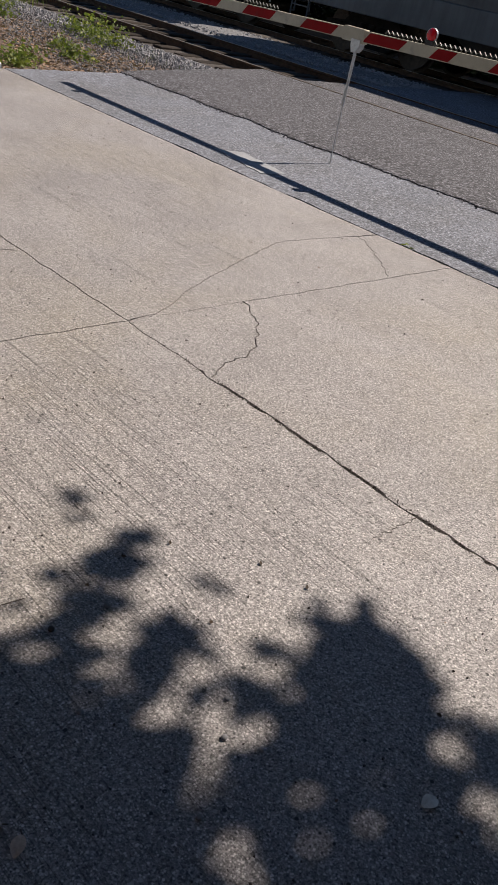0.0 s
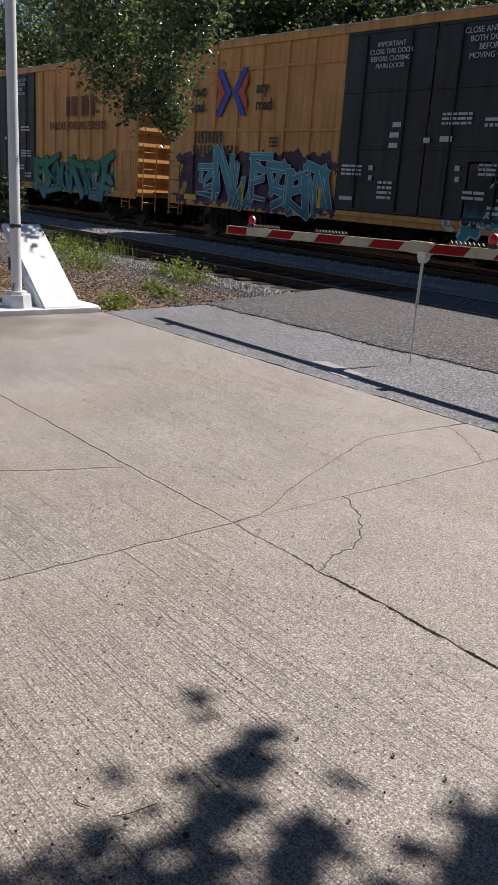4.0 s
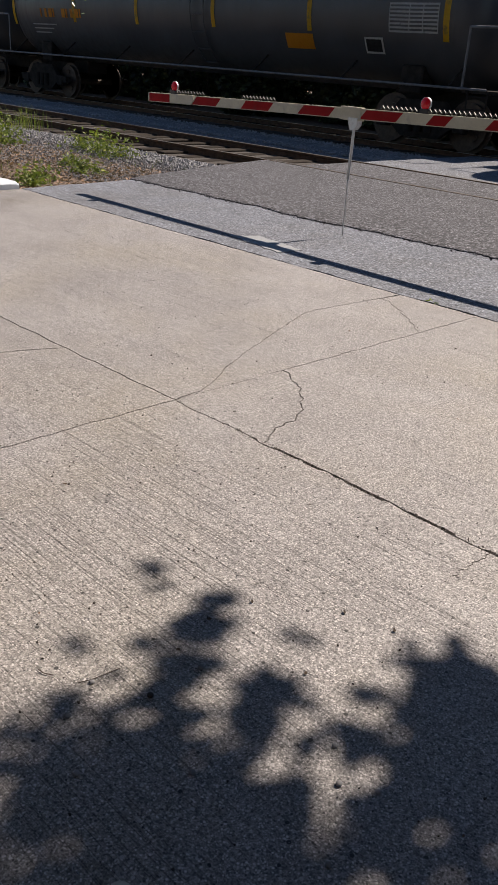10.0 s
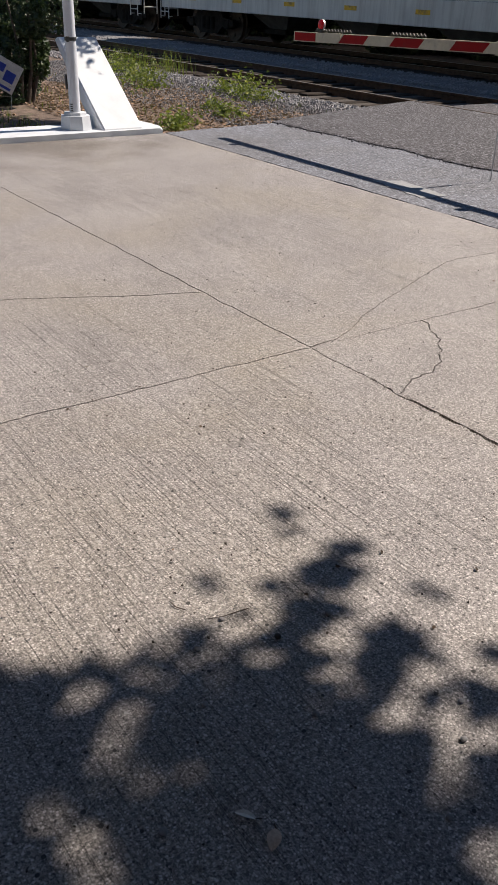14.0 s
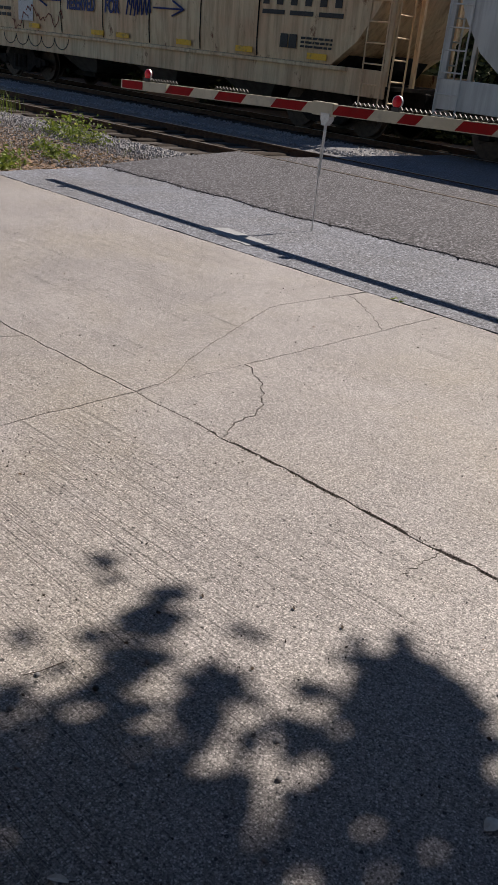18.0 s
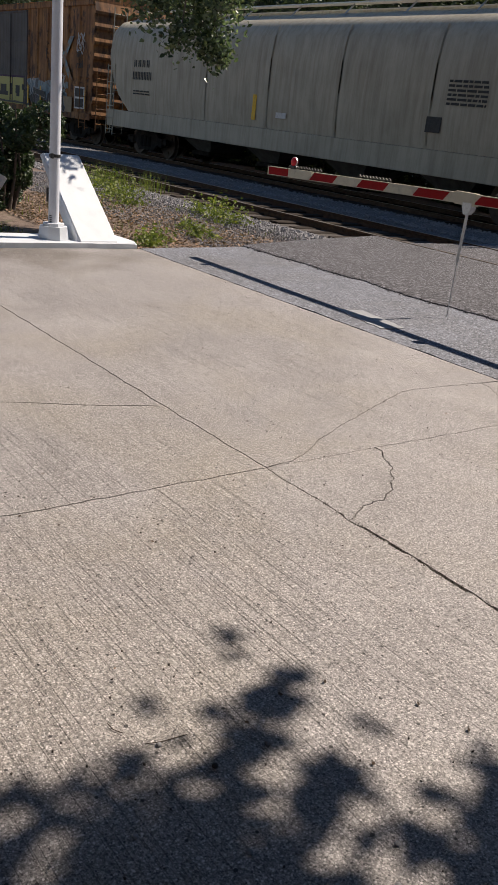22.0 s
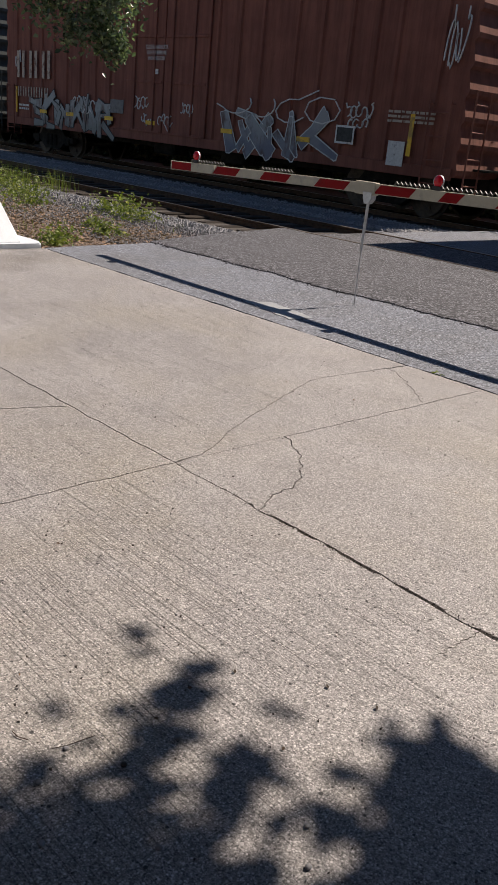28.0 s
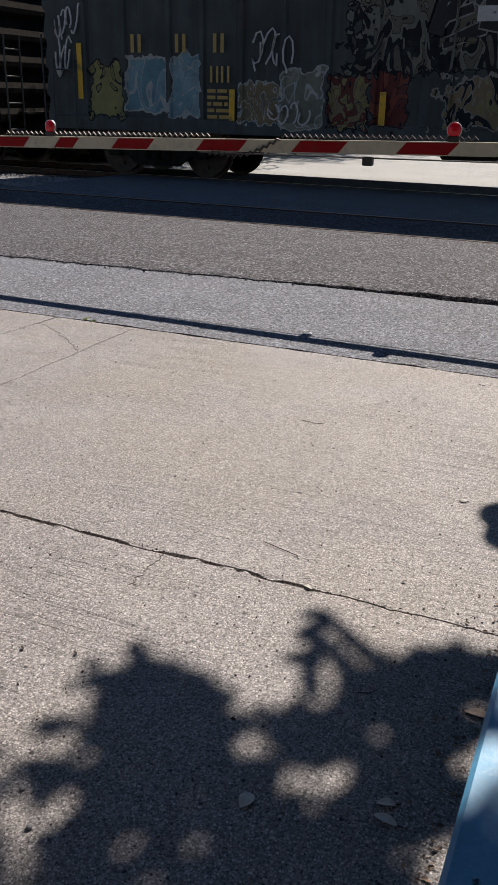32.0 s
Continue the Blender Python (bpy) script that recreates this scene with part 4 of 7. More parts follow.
        ladder("side_ladder", car, a, b, 0.5, 2.6, -wide - 0.02, gearm, 6)
        part("brake_reservoir", tube(blank(), (s * (h - 0.9), -0.4, 1.35), (s * (h - 0.9), 0.5, 1.35), 0.2, seg=14), dark, car)
    for k in range(chutes):
        x = -h + 2.6 + (L - 5.2) * (k + 0.5) / chutes
        w = (L - 5.2) / chutes * 0.46
        bm = loft(blank(), [[(x - w, -1.3, 1.27), (x + w, -1.3, 1.27), (x + w, 1.3, 1.27), (x - w, 1.3, 1.27)], [(x - 0.35, -0.5, 0.42), (x + 0.35, -0.5, 0.42), (x + 0.35, 0.5, 0.42), (x - 0.35, 0.5, 0.42)]])
        chute = part("hopper_chute", bm, CHUTE, car)
        part("outlet_gate", box(blank(), x - 0.45, x + 0.45, -0.62, 0.62, 0.3, 0.415, 0.01), dark, chute)
    part("centre_sill", box(blank(), -h - 0.1, h + 0.1, -0.3, 0.3, 0.68, 0.949, 0.02), dark, car)
    for y in (-0.55, 0.5):
        part("running_board", box(blank(), -h + 0.1, h - 0.1, y - 0.14, y + 0.14, top + 0.16, top + 0.19), GALV, car, "grated running board")
    for k in range(int(L / 1.9) + 1):
        x = -h + 0.3 + (L - 0.6) * k / int(L / 1.9)
        bm = tube(blank(), (x, -0.9, top - 0.15), (x, -0.55, top + 0.17), 0.02, seg=6)
        part("board_bracket", bm, GALV, car)
        part("board_bracket", tube(blank(), (x, 0.9, top - 0.15), (x, 0.5, top + 0.17), 0.02, seg=6), GALV, car)
    part("roof_hatch", box(blank(), -h + 1.2, h - 1.2, -0.3, 0.3, top - 0.03, top + 0.1, 0.03), roof or skin, car)
    for x in seams:
        bm = blank()
        loft(bm, [[(x + o, -width(z) - 0.012, z) for z in (1.3, 1.6, 2.2, 2.9, 3.4, top - 0.42)] for o in (-0.018, 0.018)], close=False)
        bmesh.ops.solidify(bm, geom=bm.faces[:], thickness=0.012)
        part("panel_seam", bm, seam_skin or dark, car)
    bogies(car, h + 0.35, h - 1.75)
    return width


def tank_car(car, L, skin, marks, seed):
    h, r, zc = L / 2, 1.4, 2.38
    rings, seg = [], 40
    for x, k in ((-h, 0.12), (-h + 0.06, 0.42), (-h + 0.16, 0.66), (-h + 0.3, 0.84), (-h + 0.5, 0.96), (-h + 0.7, 1.0), (-h * 0.3, 1.0), (h * 0.3, 1.0), (h - 0.7, 1.0), (h - 0.5, 0.96), (h - 0.3, 0.84), (h - 0.16, 0.66), (h - 0.06, 0.42), (h, 0.12)):
        rings.append([(x, r * k * math.cos(a * math.tau / seg), zc + r * k * math.sin(a * math.tau / seg)) for a in range(seg)])
    part("tank", loft(blank(), rings), skin, car, "", True)
    for x in (-h + 0.72, -2.2, 2.2, h - 0.72):
        ring = [[(x + o, (r + 0.006) * math.cos(a * math.tau / seg), zc + (r + 0.006) * math.sin(a * math.tau / seg)) for a in range(seg)] for o in (-0.012, 0.012)]
        part("weld_seam", loft(blank(), ring, caps=False), skin, car)
    for s in (-1, 1):
        part("stub_sill", box(blank(), min(s * (h - 2.6), s * (h + 0.55)), max(s * (h - 2.6), s * (h + 0.55)), -0.33, 0.33, 0.68, 1.02, 0.02), UNDER, car)
        part("saddle", box(blank(), s * (h - 1.7) - 0.25, s * (h - 1.7) + 0.25, -1.1, 1.1, 0.95, 1.45, 0.03), UNDER, car)
        part("end_platform", box(blank(), min(s * (h - 0.3), s * (h + 0.5)), max(s * (h - 0.3), s * (h + 0.5)), -1.5, 1.5, 1.06, 1.11), UNDER, car)
        bm = blank()
        x = s * (h + 0.42)
        tube(bm, (x, -1.45, 1.1), (x, -1.45, 2.1), 0.022, seg=8)
        tube(bm, (x, -1.45, 2.1), (x - s * 0.75, -1.45, 2.1), 0.022, seg=8)
        tube(bm, (x - s * 0.75, -1.45, 2.1), (x - s * 0.75, -1.45, 1.1), 0.022, seg=8)
        part("end_handrail", bm, RAILING, car, "bent grey handrail")
        ladder("side_ladder", car, s * (h + 0.05) - 0.2, s * (h + 0.05) + 0.2, 0.5, 1.1, -1.52, UNDER, 3)
    for y in (-1.5, 1.5):
        part("side_rail", tube(blank(), (-h - 0.2, y, 1.12), (h + 0.2, y, 1.12), 0.022, seg=8), RAILING, car, "long grey side handrail")
    for k in range(7):
        x = -h + 0.6 + (L - 1.2) * k / 6
        part("rail_bracket", tube(blank(), (x, -1.5, 1.12), (x, -1.0, 1.5), 0.02, seg=6), UNDER, car)
    # manway, platform and ladder at mid-length
    part("manway", tube(blank(), (1.3, 0, 3.7), (1.3, 0, 4.15), 0.5, seg=20), skin, car, "", True)
    part("platform", box(blank(), 0.0, 2.7, -0.85, 0.85, 3.78, 3.81), GALV, car)
    for y in (-0.85, 0.85):
        bm = blank()
        for x in (0.0, 1.1, 1.7, 2.7):
            tube(bm, (x, y, 3.8), (x, y, 4.5), 0.02, seg=6)
        tube(bm, (0.0, y, 4.5), (2.7, y, 4.5), 0.02, seg=6)
        part("platform_railing", bm, RAILING, car)
    bm = blank()
    for x in (0.3, 0.75):
        pts = [(x, (r + 0.07) * math.cos(a), zc + (r + 0.07) * math.sin(a)) for a in [math.pi + 0.9 - 0.13 * k for k in range(18)]]
        for a, b in zip(pts, pts[1:]):
            tube(bm, a, b, 0.018, seg=5)
    for k in range(0, 17, 2):
        a = math.pi + 0.9 - 0.13 * k
        tube(bm, (0.3, (r + 0.07) * math.cos(a), zc + (r + 0.07) * math.sin(a)), (0.75, (r + 0.07) * math.cos(a), zc + (r + 0.07) * math.sin(a)), 0.016, seg=5)
    part("tank_ladder", bm, skin, car)

    def on_tank(name, x0, x1, z0, z1, material, label="", lift=0.008):
        n, rings = 6, []
        for x in (x0, x1):
            ring = []
            for k in range(n + 1):
                z = z0 + (z1 - z0) * k / n
                ring.append((x, -math.sqrt(max(0.01, r * r - (z - zc) ** 2)) - lift, z))
            rings.append(ring)
        bm = loft(blank(), rings, close=False)
        bmesh.ops.solidify(bm, geom=bm.faces[:], thickness=0.005)
        return part(name, bm, material, car, label)

    for x in marks:
        on_tank("reflector", x + 0.34, x + 0.46, 1.95, 2.55, YELLOW, "yellow reflective strip")
    on_tank("reflector", h - 0.95, h - 0.82, 1.85, 2.8, YELLOW, "yellow reflective strip")
    on_tank("reflector", -h + 0.45, -h + 0.57, 1.85, 2.75, YELLOW, "yellow reflective strip")
    on_tank("placard", 3.2, 3.97, 1.62, 1.9, ORANGE_CARD, "orange warning placard")
    for k in range(8):
        on_tank("stencil_line", L / 2 - 2.15, L / 2 - 1.05, 1.975 + k * 0.065, 2.008 + k * 0.065, MARK_WHITE)
    for x in (L / 2 - 2.15, L / 2 - 1.7, L / 2 - 1.4, L / 2 - 1.07):
        on_tank("stencil_line", x, x + 0.02, 1.98, 2.45, MARK_WHITE)
    on_tank("stencil_frame", L / 2 - 2.75, L / 2 - 2.3, 1.6, 1.88, MARK_WHITE, "white stencilled square")
    on_tank("stencil_field", L / 2 - 2.71, L / 2 - 2.34, 1.635, 1.845, MARK_BLACK, "", 0.014)
    for k in range(10):
        if k != 4:
            on_tank("car_mark", -h + 1.9 + k * 0.21, -h + 1.97 + k * 0.21 + 0.05 * (k % 3), 2.05, 2.26, ORANGE_CARD, "plain orange mark")
    for k in range(3):
        on_tank("stencil_line", -h + 1.4, -h + 2.6 - 0.2 * k, 1.86 - k * 0.1, 1.89 - k * 0.1, MARK_WHITE)
    bogies(car, h + 0.85, h - 1.4)


# sprayed lettering: bold abstract shapes of thick strokes (start, end, width) in a unit cell
SHAPES = (((0.12, 0.0, 0.14, 1.0, 0.26), (0.86, 0.0, 0.88, 1.0, 0.26), (0.14, 0.95, 0.86, 0.05, 0.24)),
          ((0.15, 0.0, 0.15, 1.0, 0.28), (0.15, 0.9, 0.85, 0.9, 0.2), (0.15, 0.5, 0.7, 0.5, 0.18), (0.15, 0.08, 0.88, 0.08, 0.2)),
          ((0.9, 0.9, 0.2, 0.85, 0.22), (0.2, 0.85, 0.2, 0.52, 0.24), (0.2, 0.52, 0.82, 0.46, 0.22), (0.82, 0.46, 0.8, 0.1, 0.24), (0.8, 0.1, 0.1, 0.08, 0.22)),
          ((0.05, 1.0, 0.28, 0.0, 0.24), (0.28, 0.0, 0.5, 0.75, 0.2), (0.5, 0.75, 0.72, 0.0, 0.2), (0.72, 0.0, 0.98, 1.0, 0.24)),
          ((0.16, 0.0, 0.16, 1.0, 0.28), (0.16, 0.9, 0.78, 0.85, 0.22), (0.78, 0.85, 0.76, 0.5, 0.24), (0.76, 0.5, 0.2, 0.46, 0.2), (0.35, 0.46, 0.92, 0.0, 0.26)),
          ((0.5, 0.98, 0.1, 0.6, 0.24), (0.1, 0.6, 0.2, 0.08, 0.26), (0.2, 0.08, 0.82, 0.06, 0.24), (0.82, 0.06, 0.9, 0.66, 0.26), (0.9, 0.66, 0.5, 0.98, 0.24)),
          ((0.15, 0.0, 0.18, 1.0, 0.28), (0.9, 1.0, 0.2, 0.45, 0.22), (0.4, 0.55, 0.95, 0.0, 0.26)))


def spray(name, foot, head, z0, z1, worn=(0.2, 0.12, 0.06), worn_at=(0.62, 0.75)):
    """Spray paint fading from one colour at its foot to another at its head, worn through in places."""
    m, n, l, b = nodes_of(name)
    tc, sep, mr, ad = n.new("ShaderNodeTexCoord"), n.new("ShaderNodeSeparateXYZ"), n.new("ShaderNodeMapRange"), n.new("ShaderNodeMath")
    l.new(tc.outputs["Object"], sep.inputs[0])
    l.new(sep.outputs[2], mr.inputs[0])
    mr.inputs[1].default_value, mr.inputs[2].default_value = z0, z1
    l.new(mr.outputs[0], ad.inputs[0])
    l.new(noise_of(n, l, 2.2, 4, 0.6), ad.inputs[1])
    col = ramp(n, l, ad.outputs[0], [(0.55, foot), (1.3, head)])
    col = mix(n, l, ramp(n, l, noise_of(n, l, 1.7, 7, 0.7, (1.4, 1.4, 0.7)), [(worn_at[0], (0, 0, 0)), (worn_at[1], (0.85, 0.85, 0.85))]), col, worn)
    l.new(col, b.inputs["Base Color"])
    b.inputs["Roughness"].default_value = 0.62
    return m


def throw_up(car, x0, x1, z0, z1, order, fill, edge, seed, rim=0.045, y=-1.597, shine=None, fat=1.0):
    """A row of sprayed shapes, each an outline with its fill on it."""
    r = random.Random(seed)
    w = (x1 - x0) / len(order)
    for k, kind in enumerate(order):
        tilt, drop, tall = r.uniform(-0.45, 0.45), r.uniform(-0.08, 0.08) * (z1 - z0), r.uniform(0.8, 1.12)
        strokes = [tuple(v + r.uniform(-0.17, 0.17) for v in st[:4]) + (st[4] * r.uniform(0.7, 1.3), r.uniform(0.4, 1.7)) for st in SHAPES[kind] + SHAPES[r.randrange(7)][1:2]]
        layers = [("sprayed_outline", edge, rim, 0.012 * (k % 2)), ("sprayed_fill", fill, 0.0, 0.005 + 0.012 * (k % 2))]
        if shine:
            layers.append(("sprayed_shine", shine, -0.3, 0.01 + 0.012 * (k % 2)))
        for name, material, grow, up in layers:
            bm = blank()
            for j, (a, b, c, d, thick, taper) in enumerate(strokes[:3] if grow < 0 else strokes):
                p = Vector((x0 + (k - 0.15 + a * 1.3) * w + tilt * (b - 0.5) * w, z0 + drop + (z1 - z0) * b * tall))
                q = Vector((x0 + (k - 0.15 + c * 1.3) * w + tilt * (d - 0.5) * w, z0 + drop + (z1 - z0) * d * tall))
                way = (q - p).normalized()
                side = Vector((-way.y, way.x))
                half = thick * fat * min(w, z1 - z0) * 0.5
                u, v = (half + grow, half * taper + grow) if grow >= 0 else (half * 0.14, half * 0.08)
                e = max(0.0, grow) + half * 0.3
                if grow < 0:
                    p, q = p + side * half * 0.5 + way * half, q + side * half * 0.5 - way * half
                pts = [p - way * e - side * u * 0.8, p - way * e * 0.2 - side * u, q - side * v, q + way * e - side * v * 0.5, q + way * e * 0.6 + side * v * 0.9, p + side * u * 1.05]
                lift = up + 0.0005 * j
                prism(bm, [(t.x, t.y) for t in pts], y - lift - 0.003, y - up)
            part(name, bm, material, car)


CARS = []


def car_at(right, left, label, category="freight car"):
    car = thing("freight_car", label, category, "cars of the passing train")
    CARS.append((car, (right + left) / 2))
    return car, right - left


ORANGE = ((0.42, 0.19, 0.05), (0.52, 0.25, 0.075))
DOOR_BLACK = paint("black_door_paint", (0.009, 0.009, 0.011), (0.018, 0.018, 0.021), 0.5, (0.04, 0.035, 0.03), 0.25)
CLEAN_WHITE = surface("clean_white_paint", (0.72, 0.74, 0.76), (0.82, 0.83, 0.84), 0.5, 4)
DARK_ORANGE_ROOF = paint("dusty_roof", (0.3, 0.25, 0.2), (0.42, 0.36, 0.3), 0.6)


def emblem(car, x, z, w, h, y):
    """A plain crossed shape in red and blue."""
    t = 0.2
    for d in (-1, 1):
        inner = [(x + d * w / 2, z + h / 2), (x + d * (w / 2 - t), z + h / 2), (x + d * 0.02, z), (x + d * (w / 2 - t), z - h / 2), (x + d * w / 2, z - h / 2), (x + d * (0.03 + t), z)]
        outer = [(x + d * w / 2, z + h * 0.42), (x + d * (0.06 + t), z), (x + d * w / 2, z - h * 0.42), (x + d * w / 2, z - h * 0.16), (x + d * (0.3 + t), z), (x + d * w / 2, z + h * 0.16)]
        for pts, m in ((inner, LOGO_BLUE), (outer, LOGO_RED)):
            part("emblem", prism(blank(), pts if d < 0 else pts[::-1], y - 0.006, y), m, car)


def orange_boxcar(right, left, skin, label, ribs, belts, along=0.0):
    car, L = car_at(right, left, label)
    boxcar(car, L, 4.78, skin, DARK_ORANGE_ROOF, ribs, None, belts=belts, end_band=CLEAN_WHITE)
    plug_door(car, -2.48, -0.09, 1.05, 4.62, DOOR_BLACK)
    plug_door(car, -0.05, 2.3, 1.05, 4.62, DOOR_BLACK)
    y = -1.632
    part("door_sill", box(blank(), -3.0, 2.9, -1.66, -1.597, 0.94, 1.04, 0.01), skin, car)
    words("IMPORTANT\nCLOSE THIS DOOR\nBEFORE CLOSING\nMAIN DOOR", car, -1.2, 4.28, 0.135, y, MARK_WHITE, "door_notice", "CENTER")
    words("CLOSE AND LOCK\nBOTH DOORS\nBEFORE\nMOVING CAR", car, 1.2, 4.36, 0.145, y, MARK_WHITE, "door_notice", "CENTER")
    for i, (x0, x1, z0, z1, n) in enumerate(((-2.3, -1.7, 1.75, 2.0, 3), (0.3, 1.0, 2.75, 3.0, 3), (1.3, 2.0, 2.7, 2.9, 2), (1.3, 2.1, 1.85, 2.1, 3), (-1.2, -0.8, 1.3, 1.7, 4), (1.0, 1.5, 1.4, 1.6, 2), (-2.3, -1.9, 1.2, 1.35, 1), (1.6, 2.1, 1.15, 1.35, 2))):
        bars("door_stencil", car, x0, x1, z0, z1, n, y, MARK_WHITE, i)
    for x, z, w in ((-0.95, 2.75, 0.22), (-1.0, 2.55, 0.24), (-1.0, 2.35, 0.24), (-0.1, 2.45, 0.16), (0.3, 2.48, 0.3), (-1.5, 1.9, 0.12), (0.75, 1.95, 0.12), (-1.48, 1.7, 0.1), (0.78, 1.75, 0.1)):
        plate("door_sticker", car, x, x + w, z, z + 0.1, y, MARK_WHITE)
    words("next\nload", car, -7.5 + along, 3.55, 0.38, -1.6, MARK_BLACK, "slogan", "LEFT", 0.85, 0.009)
    words("any\nroad", car, -4.85 + along, 3.55, 0.38, -1.6, MARK_BLACK, "slogan", "LEFT", 0.85, 0.009)
    emblem(car, -5.82 + along, 3.6, 1.24, 1.1, -1.6)
    words("RAILCAR POOLING EXPERTS", car, 3.5, 2.78, 0.34, -1.6, MARK_RED, "slogan", "LEFT", 0.86, 0.006)
    blocks("car_logo", car, 4.66, 3.17, 0.6, 0.6, 3, -1.6, MARK_RED, 0.06)
    blocks("car_mark", car, -7.3 + along, 2.4, 0.25, 0.3, 4, -1.6, MARK_BLACK, 0.25)
    reflectors(car, (-5.75, -2.95, 3.05, 6.7), 1.02, 1.5, -1.605)
    plate("warning_sign", car, -8.3, -7.75, 0.96, 1.1, -1.6, YELLOW)
    plate("warning_sign", car, 7.3, 7.8, 0.96, 1.1, -1.6, YELLOW)
    bars("car_stencil", car, -4.85, -4.55, 2.3, 2.55, 3, -1.6, MARK_BLACK, 9)
    return car


RIBS_C = [-8.1, -7.32, -6.62, -5.8, -4.98, -4.2, -3.36, 2.9, 3.8, 4.68, 5.45, 6.21, 7.02, 7.85]
skin_c = paint("orange_boxcar_paint", *ORANGE, 0.5, (0.1, 0.05, 0.02), 0.45, ((0.16, 0.06, 0.02), 0.68), [(-8.0, -2.9, 0.9, 1.55, (TEAL, (0.03, 0.12, 0.16)), TEAL, 0.62), (2.3, 7.7, 0.9, 1.75, ((0.03, 0.14, 0.14), (0.12, 0.26, 0.27)), TEAL, 0.72)])
skin_b = paint("orange_boxcar_paint_b", *ORANGE, 0.5, (0.1, 0.05, 0.02), 0.5, ((0.16, 0.06, 0.02), 0.66), [(-8.6, -2.6, 0.9, 2.2, ((0.045, 0.015, 0.05), (0.03, 0.012, 0.035), (0.07, 0.02, 0.06)), (0.06, 0.02, 0.05), 0.85), (1.1, 8.4, 0.9, 1.9, ((0.03, 0.2, 0.22), INK, (0.3, 0.3, 0.28), (0.3, 0.09, 0.14)), PALE, 0.95)])
SPRAY_INK = surface("black_spray", (0.01, 0.012, 0.014), (0.03, 0.03, 0.034), 0.6, 6)
SPRAY_WHITE = surface("white_spray", (0.45, 0.47, 0.47), (0.62, 0.64, 0.63), 0.6, 5, stain=(0.2, 0.18, 0.16), stain_scale=2.5, stain_at=(0.55, 0.7))
SPRAY_TEAL = spray("teal_spray", (0.02, 0.075, 0.11), (0.015, 0.19, 0.12), 0.9, 2.0)
SPRAY_GREEN = spray("green_spray", (0.1, 0.24, 0.24), (0.015, 0.2, 0.09), 0.9, 2.1)
SPRAY_AQUA = spray("aqua_spray", (0.025, 0.11, 0.17), (0.07, 0.3, 0.36), 0.9, 2.0, (0.05, 0.05, 0.09))
SPRAY_MIX = spray("dark_teal_spray", (0.04, 0.3, 0.33), (0.012, 0.014, 0.018), 0.9, 1.8, (0.35, 0.1, 0.16), (0.55, 0.6))
SPRAY_YELLOW = spray("dull_yellow_spray", (0.4, 0.36, 0.1), (0.48, 0.44, 0.15), 0.9, 2.0, (0.12, 0.07, 0.03))
SPRAY_GREY = spray("grey_spray", (0.16, 0.17, 0.22), (0.3, 0.31, 0.32), 0.9, 2.1, (0.1, 0.045, 0.035), (0.5, 0.62))
SPRAY_CHROME = spray("chrome_spray", (0.2, 0.21, 0.2), (0.34, 0.35, 0.34), 0.9, 2.0, (0.12, 0.05, 0.04), (0.5, 0.66))
SPRAY_PURPLE = surface("dark_purple_spray", (0.035, 0.012, 0.04), (0.07, 0.03, 0.07), 0.65, 4)
SPRAY_SKY = surface("faded_sky_spray", (0.13, 0.22, 0.26), (0.2, 0.31, 0.34), 0.65, 3, stain=(0.3, 0.14, 0.05), stain_scale=2.2, stain_at=(0.44, 0.6))
# the order is that of passing: the first car is the furthest right
car, L = car_at(141.9, 123.4, "dark grey covered hopper car with grimy sides")
hop_z = paint("dark_hopper_paint", (0.05, 0.06, 0.07), (0.09, 0.1, 0.12), 0.4)
hopper(car, L, 4.15, hop_z)

car, L = car_at(122.16, 102.62, "clean light grey covered hopper car with rounded sides")
hop_a = paint("light_grey_hopper_paint", (0.29, 0.335, 0.37), (0.36, 0.405, 0.44), 0.18, (0.25, 0.25, 0.26), 0.25)
hopper(car, L, 4.1, hop_a, chutes=4, tuck=0.13)
for k in range(4):
    plate("car_mark", car, -8.0 + k * 0.25, -7.86 + k * 0.25, 2.4, 2.6, -1.612, MARK_BLACK)
for k in range(6):
    plate("car_mark", car, -8.05 + k * 0.2, -7.94 + k * 0.2, 2.05, 2.25, -1.612, MARK_BLACK)
bars("car_stencil", car, -8.0, -7.3, 1.6, 1.75, 2, -1.6, MARK_BLACK, 3)
bars("car_stencil", car, 4.07, 5.6, 1.95, 2.6, 7, -1.612, MARK_BLACK, 4)
bars("car_stencil", car, 7.1, 7.8, 1.75, 1.95, 3, -1.6, MARK_BLACK, 5)
plate("hazard_panel", car, -1.75, -0.95, 1.5, 1.78, -1.59, YELLOW, "yellow warning panel")
bars("hazard_text", car, -1.68, -1.02, 1.55, 1.72, 2, -1.598, MARK_BLACK, 6)
for x in (-7.4, -5.2, -2.9, -0.4, 2.4, 5.0, 7.6):
    plate("reflector", car, x, x + 0.5, 1.0, 1.09, -1.571, YELLOW, "yellow reflective strip")
bars("car_stencil", car, 1.2, 2.4, 1.02, 1.14, 1, -1.571, MARK_BLACK, 7)

car = orange_boxcar(101.27, 83.11, skin_b, "orange high boxcar with black doors and teal lettering", [-8.0, -7.1, -6.2, -5.3, -4.4, -3.5, 3.2, 4.1, 5.0, 5.9, 6.8, 7.7], (2.72, 4.12), -0.6)
for k in range(6):
    plate("number_mark", car, -7.96 + k * 0.33, -7.74 + k * 0.33, 2.1, 2.36, -1.6, MARK_BLACK)
throw_up(car, -7.6, -2.7, 0.95, 1.98, (2, 0, 3, 1, 2, 4, 3), SPRAY_AQUA, SPRAY_WHITE, 51, 0.022, shine=SPRAY_WHITE)
